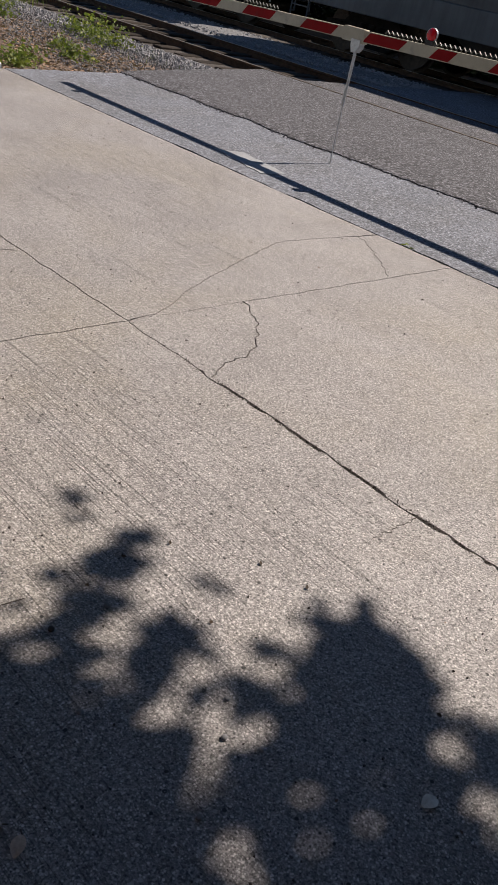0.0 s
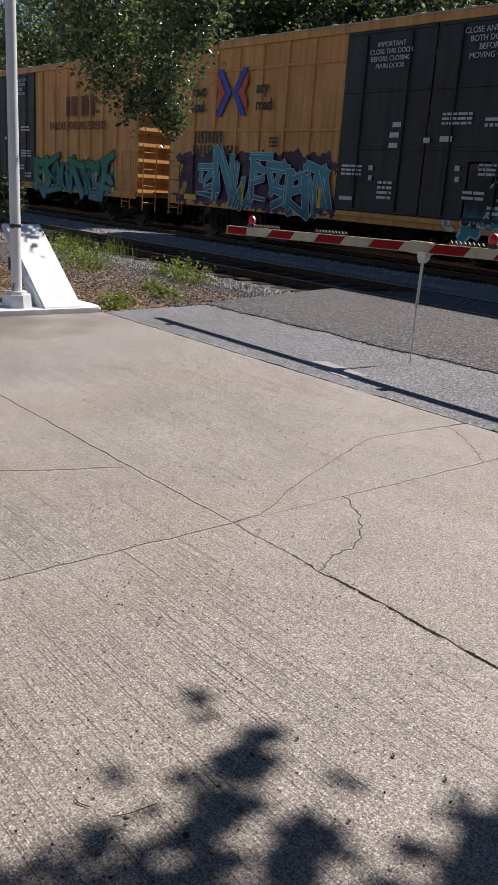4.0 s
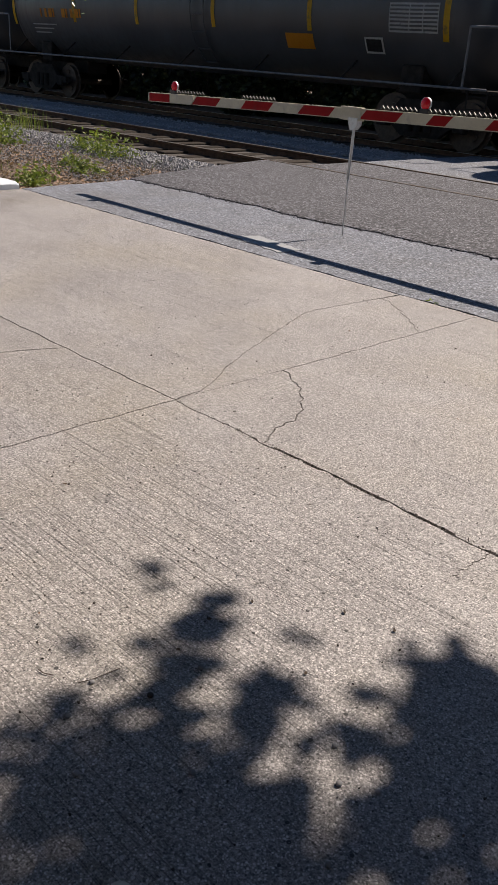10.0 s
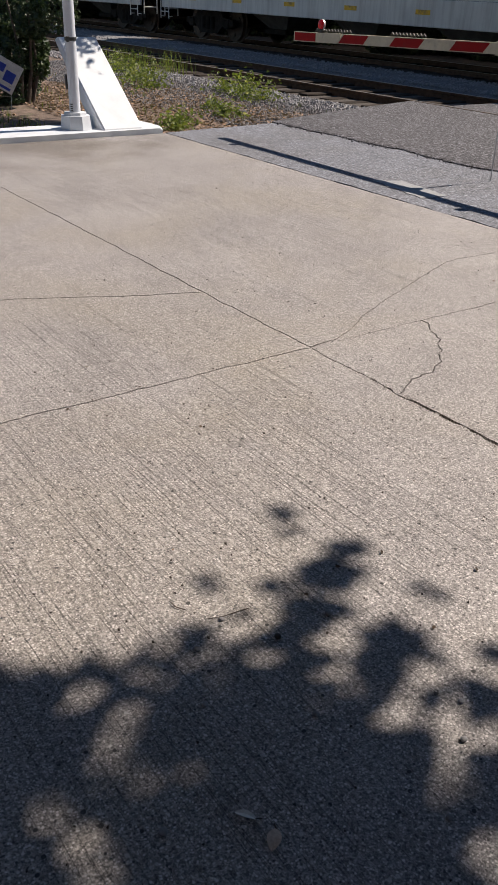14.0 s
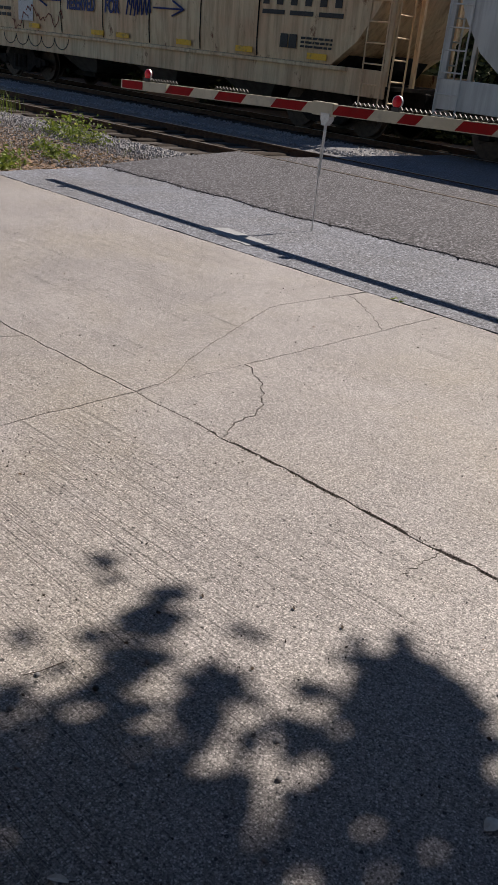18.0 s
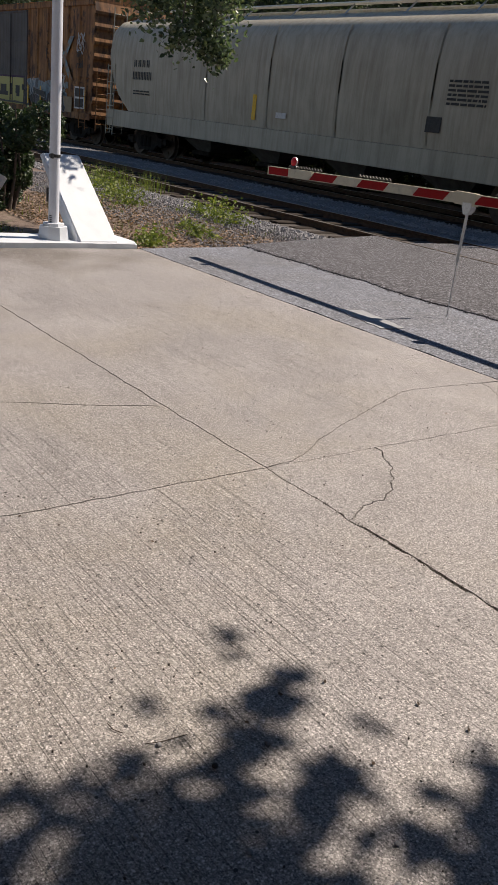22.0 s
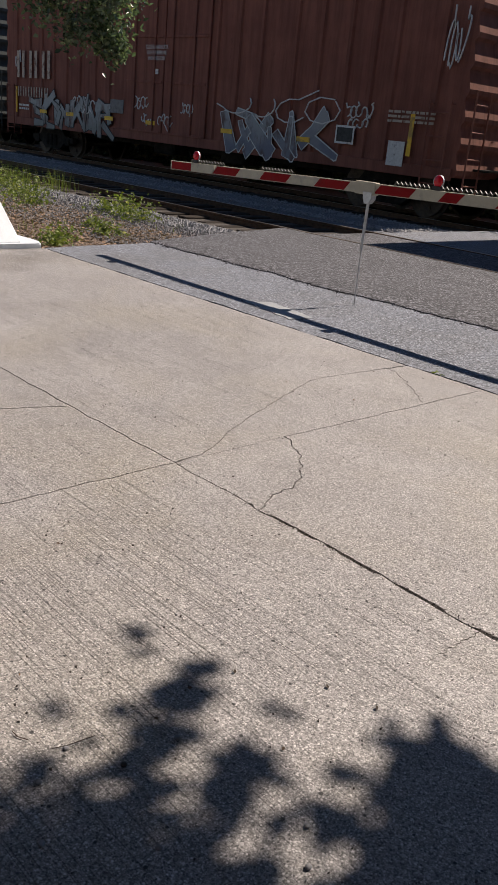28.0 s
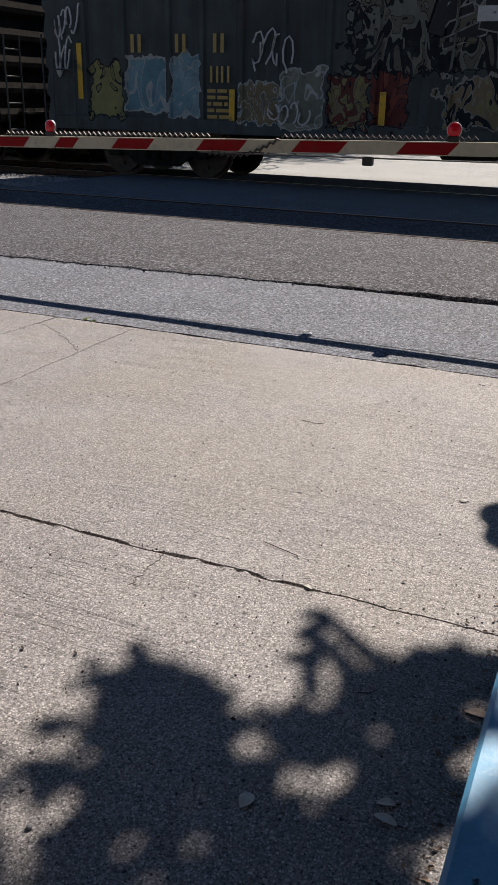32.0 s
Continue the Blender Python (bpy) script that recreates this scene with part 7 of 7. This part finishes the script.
clumps += [(-0.94, 1.77, 0.021, 0.035, 3.0), (-0.89, 1.70, 0.052, 0.043, 3.6), (-0.92, 1.60, 0.058, 0.034, 3.0), (-0.79, 1.72, 0.050, 0.034, 3.0), (-0.82, 1.59, 0.117, 0.070, 4.0), (-0.72, 1.65, 0.072, 0.076, 3.6), (-0.87, 1.51, 0.056, 0.045, 3.0), (-0.93, 1.41, 0.040, 0.028, 2.2), (-0.84, 1.39, 0.053, 0.049, 2.6), (-0.74, 1.45, 0.109, 0.089, 4.0), (-0.63, 1.65, 0.041, 0.052, 3.4), (-0.71, 1.30, 0.089, 0.069, 3.4), (-0.61, 1.42, 0.074, 0.078, 3.6), (-0.63, 1.56, 0.06, 0.055, 4.5), (-0.57, 1.49, 0.05, 0.05, 4), (-0.82, 1.28, 0.064, 0.034, 2.4), (-0.90, 1.21, 0.042, 0.024, 2.0), (-0.58, 1.25, 0.121, 0.061, 3.6), (-0.49, 1.38, 0.073, 0.070, 3.4), (-0.70, 1.18, 0.069, 0.068, 3.2)]
clumps += [(-0.44, 1.82, 0.042, 0.042, 2.6), (-0.25, 1.93, 0.067, 0.067, 5), (-0.13, 2.08, 0.059, 0.059, 5), (-0.05, 2.06, 0.084, 0.084, 6), (-0.17, 1.95, 0.084, 0.084, 6), (-0.06, 1.9, 0.101, 0.101, 6), (-0.3, 1.82, 0.076, 0.076, 4), (-0.15, 1.76, 0.101, 0.101, 5), (-0.42, 1.62, 0.076, 0.076, 2.6), (-0.3, 1.62, 0.076, 0.076, 2), (-0.12, 1.55, 0.126, 0.126, 4), (-0.38, 1.35, 0.118, 0.118, 3), (-0.2, 1.3, 0.134, 0.134, 3.6), (0.15, 1.2, 0.168, 0.168, 1.2), (-0.15, 1.0, 0.168, 0.168, 3.4), (0.1, 2.1, 0.084, 0.084, 4), (0.05, 0.8, 0.21, 0.21, 3)]
clumps += [(-0.56, 1.61, 0.030, 0.024, 2.2), (-0.51, 1.66, 0.028, 0.022, 2.2), (-0.45, 1.71, 0.032, 0.026, 2.4), (-0.38, 1.69, 0.045, 0.036, 3.0), (-0.33, 1.66, 0.040, 0.032, 2.6), (-0.35, 1.59, 0.035, 0.028, 2.0), (-0.29, 1.76, 0.070, 0.056, 4.0), (-0.25, 1.92, 0.070, 0.056, 5.0), (-0.19, 2.03, 0.070, 0.056, 5.0), (-0.38, 1.92, 0.035, 0.028, 2.6), (-0.98, 1.55, 0.035, 0.028, 1.8), (-0.97, 1.38, 0.035, 0.028, 1.6), (-1.01, 1.63, 0.020, 0.016, 1.4)]
# thinner leaves between the clumps
for k in range(380):
    x = r.uniform(-1.7, 0.1)
    y = r.uniform(0.15, min(1.3, 0.42 + 1.12 * (x + 1.45))) if x > -1.5 else r.uniform(0.1, 0.3)
    clumps.append((x, y, 0.075, 0.055, 1.5))
# stray single leaves round the crown's rim
for k in range(46):
    x = r.uniform(-1.35, -0.3)
    clumps.append((x, min(1.4, 0.62 + 0.75 * (x + 1.35)) + r.uniform(-0.22, 0.3), 0.12, 0.1, 0.3))
lower = len(clumps)
for k in range(95):
    w = r.uniform(0.12, 0.25)
    clumps.append((r.uniform(-2.6, 1.6), r.uniform(-2.2, 0.2), w, w, r.uniform(2.2, 3.6)))
middle = len(clumps)
# invented foliage overhead, out of view, added to block skylight from the shaded ground
for k in range(780):
    w = r.uniform(0.32, 0.5)
    clumps.append((r.uniform(-5.5, 5.5), r.uniform(-6.2, -0.5), w, w, r.uniform(1.8, 2.6)))
# more added foliage on the right, to block the sky on that side
for k in range(130):
    w = r.uniform(0.3, 0.45)
    clumps.append((r.uniform(1.4, 5.5), r.uniform(-0.5, 3.4), w, w, r.uniform(1.8, 2.6)))
# gaps in the crown that let the sun through
gaps = [(-0.54, 1.1, 0.04), (-0.49, 1.23, 0.03), (-0.61, 1.16, 0.03), (-0.6, 0.96, 0.045), (-0.75, 0.98, 0.025), (-0.43, 1.45, 0.024), (-0.37, 1.18, 0.035), (-0.5, 1.55, 0.028), (-0.39, 1.47, 0.045), (-0.28, 1.54, 0.04), (-0.25, 1.73, 0.035), (-0.43, 1.99, 0.05), (-0.03, 1.9, 0.035), (-0.3, 1.0, 0.04), (-1.17, 0.51, 0.1), (-1.12, 0.59, 0.08), (-1.36, 0.48, 0.07), (-1.28, 0.5, 0.085), (-1.09, 0.27, 0.11), (-1.03, 0.33, 0.08), (-0.34, 1.45, 0.03), (-0.84, 1.08, 0.035), (-0.6, 0.95, 0.03), (-0.95, 1.06, 0.035), (-1.22, 0.38, 0.025), (-0.94, 1.36, 0.04), (-0.98, 1.2, 0.05), (-0.87, 1.12, 0.05), (-1.0, 1.04, 0.03), (-1.25, 0.9, 0.03), (-0.8, 1.14, 0.025), (-0.76, 1.03, 0.03), (-1.18, 1.14, 0.03), (-1.02, 0.9, 0.025)]
pts, high, holders = [], [], []
for k, (x, y, w, d, dense) in enumerate(clumps):
    h = 5.1 + 0.5 * noise.noise((x * 1.4, y * 1.4, 6)) if k < lower else 5.4 + 0.8 * noise.noise((x * 1.4, y * 1.4, 6)) if k < middle else r.uniform(5.0, 8.0)
    c = Vector((x + SHADE.x * h, y + SHADE.y * h, h)) - foot
    holders.append(c)
    if k < lower:
        w, d = (w * 1.15, d * 1.2) if w > 0.055 else (w * 0.9, d * 0.9)
    for _ in range(max(3, int((1.3 if k < lower else 1.0) * dense * w * d * math.pi / (0.0017 if k < middle else 0.0075)))):
        a, q = r.uniform(0, 6.28), math.sqrt(r.random()) * r.uniform(0.7, 1.12)
        gx, gy = x + w * q * math.cos(a), y + d * q * math.sin(a)
        if any((gx - u) ** 2 + (gy - v) ** 2 < (e + (0.008 if k < lower else 0.045)) ** 2 for u, v, e in gaps) and r.random() < (0.88 if k < lower else 0.98):
            continue
        lift = r.gauss(0, 0.12 if k < lower else 0.25)
        (pts if k < middle else high).append((c.x + gx - x + SHADE.x * lift, c.y + gy - y + SHADE.y * lift, c.z + lift))
leaf_part("crown", pts, (0.055, 0.09), PLANTER_LEAF, tree, 19, "", facing)
leaf_part("sky_block_crown", high, (0.12, 0.19), PLANTER_LEAF, tree, 23)
# thin bare twigs at the crown's rim
for (x0, y0), (x1, y1) in (((-0.54, 2.14), (-0.27, 1.95)), ((-0.54, 2.14), (-0.46, 1.82)), ((-0.5, 2.02), (-0.3, 1.86))):
    h = 4.6
    a, b = Vector((x0 + SHADE.x * h, y0 + SHADE.y * h, h)) - foot, Vector((x1 + SHADE.x * h, y1 + SHADE.y * h, h)) - foot
    part("twig", tube(blank(), a, b, 0.022, 0.03, 6), BARK, tree)
    pts2 = [a.lerp(b, r.random()) + Vector((r.gauss(0, 0.02), r.gauss(0, 0.02), 0)) for _ in range(9)]
    leaf_part("spray", pts2, (0.06, 0.09), LEAF, tree, 20, "", facing)
hub = Vector((-0.6 + SHADE.x * 5.2, 0.25 + SHADE.y * 5.2, 5.2)) - foot
bm = blank()
joints = limb(bm, trunk[-1], hub, 0.065, 0.035, r, 5)
part("bough", bm, BARK, tree, "", True)
for k in range(0, len(holders), 7):
    if clumps[k][0] < -1.2 and clumps[k][1] > 0.5 or clumps[k][1] > 1.3:
        continue
    bm = blank()
    base = min(joints, key=lambda q: (q - holders[k]).length)
    limb(bm, base, holders[k], 0.014, 0.004, r, 4)
    part("limb", bm, BARK, tree, "", True)

# planter edge
planter = thing("planter", "low planter with a broad blue-painted concrete edge", "planter")
for a, b, c, d in ((0.0, 0.55, 0.55, 2.75), (4.05, 4.6, 0.55, 2.75), (0.551, 4.049, 0.55, 0.95), (0.551, 4.049, 2.35, 2.75)):
    part("edge_block", box(blank(), a, b, c, d, -0.1, 0.16, 0.012), BLUE, planter, "blue-painted concrete edge")
part("soil", box(blank(), 0.552, 4.048, 0.951, 2.349, -0.1, 0.1), EARTH, planter)



# ---- verge, litter and small things ----
r = random.Random(77)


def weed_clump(x, y, w, h, n, seed, material=WEED, name="weed_clump", label="low bright green weeds in gravel"):
    q = random.Random(seed)
    ob = thing(name, label, "weed", "weeds on the verge", pose(x, y, -0.13))
    bm = blank()
    tops = []
    for k in range(8):
        a = q.uniform(0, 6.28)
        p = Vector((math.cos(a) * w * q.uniform(0.2, 0.9), math.sin(a) * w * q.uniform(0.2, 0.9), h * q.uniform(0.5, 1)))
        tube(bm, (p.x * 0.3, p.y * 0.3, 0), p, 0.005, 0.003, 5)
        tops.append(p)
    tagged(part("stems", bm, material, ob), kind="stuff")
    pts = [Vector((q.gauss(0, w * 0.45), q.gauss(0, w * 0.45), 0)) + Vector((0, 0, abs(q.gauss(0, h * 0.45)))) for _ in range(n)]
    pts += [t + Vector((q.gauss(0, 0.04), q.gauss(0, 0.04), q.gauss(0, 0.05))) for t in tops for _ in range(6)]
    leaf_part("foliage", pts, (0.03, 0.075), material, ob, seed)


for i, (x, y, w, h, n) in enumerate(((-11.9, 8.2, 0.42, 0.34, 330), (-11.3, 8.05, 0.38, 0.26, 240), (-12.5, 8.35, 0.4, 0.28, 220), (-10.0, 6.65, 0.28, 0.14, 170), (-10.6, 6.85, 0.26, 0.13, 120), (-9.65, 5.7, 0.26, 0.13, 170), (-9.25, 5.4, 0.22, 0.12, 120), (-14.0, 7.5, 0.5, 0.3, 280), (-14.8, 7.95, 0.5, 0.3, 260), (-13.3, 7.3, 0.4, 0.24, 180), (-15.8, 8.15, 0.5, 0.34, 240), (-12.6, 6.3, 0.4, 0.2, 130), (-16.9, 8.4, 0.5, 0.34, 200))):
    weed_clump(x, y, w, h, n, 200 + i)


def blades(name, places, label, height, material):
    verts, faces = [], []
    for x, y, z in places:
        h, a, lean = r.uniform(*height), r.uniform(0, 6.28), r.uniform(0.05, 0.45)
        dx, dy, w = math.cos(a), math.sin(a), r.uniform(0.003, 0.006)
        k = len(verts)
        verts += [(x - dy * w, y + dx * w, z), (x + dy * w, y - dx * w, z), (x + dx * h * lean * 0.4 + dy * w * 0.7, y + dy * h * lean * 0.4 - dx * w * 0.7, z + h * 0.6), (x + dx * h * lean * 0.4 - dy * w * 0.7, y + dy * h * lean * 0.4 + dx * w * 0.7, z + h * 0.6), (x + dx * h * lean, y + dy * h * lean, z + h)]
        faces += [(k, k + 1, k + 2, k + 3), (k + 3, k + 2, k + 4)]
    me = bpy.data.meshes.new(name)
    me.from_pydata(verts, [], faces)
    me.materials.append(material)
    return tagged(new(name, me), label, "", "", "stuff")


tuft = [(-16.3 + r.gauss(0, 0.22), 8.5 + r.gauss(0, 0.2), -0.13) for _ in range(160)]
tuft += [(-15.4 + r.gauss(0, 0.3), 8.9 + r.gauss(0, 0.2), -0.13) for _ in range(110)]
blades("tall_grass", tuft, "tall thin grass tufts beside the ballast", (0.25, 0.55), WEED)
low = [(r.uniform(-16, -8.8), r.uniform(4.7, 8.6), -0.13) for _ in range(650)]
low = [p for p in low if noise.noise((p[0] * 0.9, p[1] * 0.9, 2)) > -0.05]
low += [(r.uniform(-14, -8.85), r.uniform(1.5, 4.1), -0.13) for _ in range(2600)]
blades("short_grass", low, "short patchy grass on bare earth", (0.04, 0.13), WEED)


def litter(name, count, place, size, material, label):
    pts = [place() for _ in range(count)]
    verts, faces = leaves(pts, size, r, None, 0.45)
    me = bpy.data.meshes.new(name)
    me.from_pydata(verts, [], faces)
    me.materials.append(material)
    return tagged(new(name, me), label, "", "", "stuff")


litter("leaf_litter", 10500, lambda: (r.uniform(-14.5, -8.75), 4.6 + 3.1 * r.random() ** 1.1, -0.112), (0.03, 0.07), DRY, "dry reddish-brown fallen leaves on the verge")
litter("garden_litter", 2200, lambda: (r.uniform(-13, -8.85), r.uniform(1.0, 4.15), -0.115), (0.03, 0.07), DRY, "dry brown leaves under the shrub")
litter("planter_litter", 200, lambda: (-0.02 - abs(r.gauss(0, 0.045)), r.uniform(0.9, 2.6), 0.004), (0.006, 0.018), DRY, "leaf crumbs swept against the blue edge")

GRIT = surface("grit", (0.022, 0.019, 0.015), (0.12, 0.098, 0.083), 0.9, 40, vary=0.4)
DARK_GRIT = surface("dark_grit", (0.02, 0.016, 0.013), (0.07, 0.055, 0.045), 0.9, 40)


SPECK = surface("pale_mineral", (0.45, 0.435, 0.405), (0.6, 0.585, 0.555), 0.5, 60)


def near_place():
    y = 0.2 + 4.5 * r.random() ** 1.25
    return r.uniform(-1.9 - 1.2 * y, 0.0), y, 0.002


scatter_stones("dark_crumbs", 750, near_place, (0.0015, 0.0055), GRIT, "dark crumbs scattered over the concrete")
scatter_stones("pale_crumbs", 1100, near_place, (0.002, 0.005), STONE, "pale stone crumbs scattered over the concrete")
scatter_stones("mineral_specks", 9000, lambda: (r.uniform(-3.3, 0.0), 0.35 + 3.2 * r.random() ** 1.2, 0.0), (0.0011, 0.0026), SPECK, "tiny pale mineral specks in the concrete surface")
scatter_stones("joint_grit", 320, lambda: (r.uniform(-2.6, 0.0), 2.25 + r.gauss(0, 0.009), 0.0), (0.0015, 0.005), DARK_GRIT, "grit caught along the open joint")

SCRAP = leaf_material("dark_leaf_scrap", (0.03, 0.02, 0.014), (0.12, 0.08, 0.055), 0.1, 0.9)
litter("leaf_scraps", 95, lambda: (lambda y: (r.uniform(-1.5 - 1.35 * y, 0.3), y, 0.005))(0.6 + 4.0 * r.random() ** 0.8), (0.007, 0.019), SCRAP, "dark dry leaf scraps strewn over the concrete")
PALE_LEAF = surface("faded_fallen_leaf", (0.45, 0.338, 0.255), (0.54, 0.42, 0.33), 0.8, 40)
GREY_LEAF = surface("grey_fallen_leaf", (0.56, 0.55, 0.5), (0.68, 0.66, 0.6), 0.8, 40)
TWIG = surface("dry_twig", (0.035, 0.025, 0.02), (0.08, 0.06, 0.045), 0.9, 30)


def fallen_leaf(x, y, length, width, turn, material, label):
    bm = blank()
    rows = []
    for k in range(9):
        u = k / 8
        w = max(0.001, width * math.sin(math.pi * (u * 0.93 + 0.04)) ** 0.8 * 0.5)
        along, lift = (u - 0.5) * length, 0.006 * math.sin(u * 3)
        rows.append([(along, -w, 0.005 + lift), (along, 0, 0.003 + lift), (along, w, 0.005 + lift), (along, w, 0.0042 + lift), (along, 0, 0.0022 + lift), (along, -w, 0.0042 + lift)])
    loft(bm, rows)
    ob = thing("fallen_leaf", label, "leaf", "fallen leaves on the concrete", pose(x, y, -0.0012, 0, 0, turn))
    part("blade", bm, material, ob)
    part("stalk", tube(blank(), (length * 0.49, 0, 0.006), (length * 0.72, 0.006, 0.003), 0.0015, seg=5), TWIG, ob)


for a in ((-0.851, 0.636, 0.048, 0.028, 133, PALE_LEAF, "curled tan fallen leaf on shaded concrete"), (-0.924, 0.621, 0.044, 0.016, 35, GREY_LEAF, "narrow pale grey fallen leaf on concrete"), (-0.44, 1.38, 0.045, 0.034, 80, GREY_LEAF, "small round grey fallen leaf on concrete"), (-0.16, 1.5, 0.042, 0.022, 15, GREY_LEAF, "pale fallen leaf near the blue edge"), (-0.15, 1.455, 0.055, 0.024, -12, GREY_LEAF, "long pale fallen leaf near the blue edge"), (-0.03, 1.88, 0.07, 0.03, 0, PALE_LEAF, "reddish fallen leaf near the blue edge"), (-0.3, 3.09, 0.03, 0.015, 10, GREY_LEAF, "tiny pale fallen leaf on sunny concrete"), (-0.62, 2.25, 0.035, 0.014, -20, GREY_LEAF, "pale leaf scrap beside the joint")):
    fallen_leaf(*a)


def pebble(x, y, size, seed, material, label):
    q = random.Random(seed)
    bm = blank()
    bmesh.ops.create_icosphere(bm, subdivisions=2, radius=size)
    for v in bm.verts:
        v.co *= 1 + 0.22 * noise.noise(v.co * 60 + Vector((seed, 0, 0)))
        v.co.z *= 0.7
    ob = part("pebble", bm, material, None, "", True)
    ob.location = (x, y, size * 0.6)
    tagged(ob, label, "pebble", "pebbles on the concrete")


for i, (x, y, s) in enumerate(((-1.37, 0.79, 0.0085), (-1.3, 0.98, 0.0085), (-0.82, 1.12, 0.008), (-1.21, 0.71, 0.007), (-1.43, 0.9, 0.007), (-0.98, 0.47, 0.009), (-1.3, 1.14, 0.009), (-0.9, 1.2, 0.007), (-0.75, 1.17, 0.007), (-0.7, 0.95, 0.007), (-1.05, 0.9, 0.008))):
    pebble(x, y, s, i, (STONE, DARK_GRIT)[i == 1], "small rough pebble lying on the concrete")


def twig(points):
    bm = blank()
    for a, b in zip(points, points[1:]):
        tube(bm, (*a, 0.004), (*b, 0.004), 0.0013, seg=5)
    tagged(part("twig", bm, TWIG, None), "thin dry twig lying on the concrete", "twig", "twigs on the concrete")


for p in (((-1.56, 0.825), (-1.535, 0.826), (-1.511, 0.841)), ((-1.449, 0.871), (-1.437, 0.91), (-1.433, 0.941), (-1.428, 0.981)), ((-0.33, 1.83), (-0.3, 1.84), (-0.28, 1.87)), ((-0.86, 2.46), (-0.79, 2.44), (-0.72, 2.42)), ((-1.16, 3.63), (-1.1, 3.62), (-1.05, 3.63)), ((-0.5, 4.58), (-0.48, 4.57), (-0.46, 4.57))):
    twig(p)

# yard sign before the shrub
tilt = Matrix.Rotation(radians(30), 4, "Y")
sign = thing("yard_sign", "tilted white and blue yard sign on wire legs", "sign", "", pose(-11.75, 3.94, -0.13, 0, 0, 70) @ Matrix.Scale(0.84, 4))
face = part("panel", box(blank(), -0.3, 0.3, -0.004, 0.004, 0.42, 0.86, 0.0, tilt), MARK_WHITE, sign, "white sign panel")
for a, b, c, d in ((-0.2, 0.05, 0.66, 0.78), (-0.2, -0.08, 0.52, 0.64), (0.08, 0.24, 0.56, 0.72), (0.0, 0.25, 0.45, 0.49)):
    part("blue_shape", box(blank(), a, b, -0.009, -0.0045, c, d, 0.0, tilt), LOGO_BLUE, face, "plain dark blue shape")
for x in (0.15, 0.45):
    part("wire_leg", tube(blank(), (x, 0, 0), (x + 0.03, 0, 0.5), 0.004, seg=5), GALV, sign)
part("wire_brace", tube(blank(), (0.16, 0, 0.2), (0.462, 0, 0.2), 0.004, seg=5), GALV, sign)
weed_clump(-3.12, 4.77, 0.05, 0.04, 40, 300, WEED, "weed_tuft", "tiny green weed tuft at the asphalt edge")



# ---- movement ----
def run_of(t):
    """How far the train has come along the track, zero at half time."""
    u = (t - 16) / 16
    return 139.759 * u - 0.03 * u ** 2 - 1.171 * u ** 3 + 1.929 * u ** 4


def motions():
    middle = {}
    for car, x in CARS:
        walk(car, [(t, pose(x + run_of(t), TRACK_Y, RAIL_Z)) for t in range(0, 33, 2)])
        middle[car] = x
    for ob, car, along, x in WHEELSETS:
        inside = [k / 15 for k in range(0, 481) if -26 < middle[car] + along + run_of(k / 15) < 1]
        if not inside:
            inside = [0.0]
        times = ([0.0] if inside[0] > 0 else []) + inside + ([32.0] if inside[-1] < 32 else [])
        rows = []
        for t in times:
            held = min(max(t, inside[0]), inside[-1])
            rows.append((t, pose(x, 0, WHEEL_R, 0, math.degrees(run_of(held) / WHEEL_R) % 360, 0)))
        walk(ob, rows)


motions()
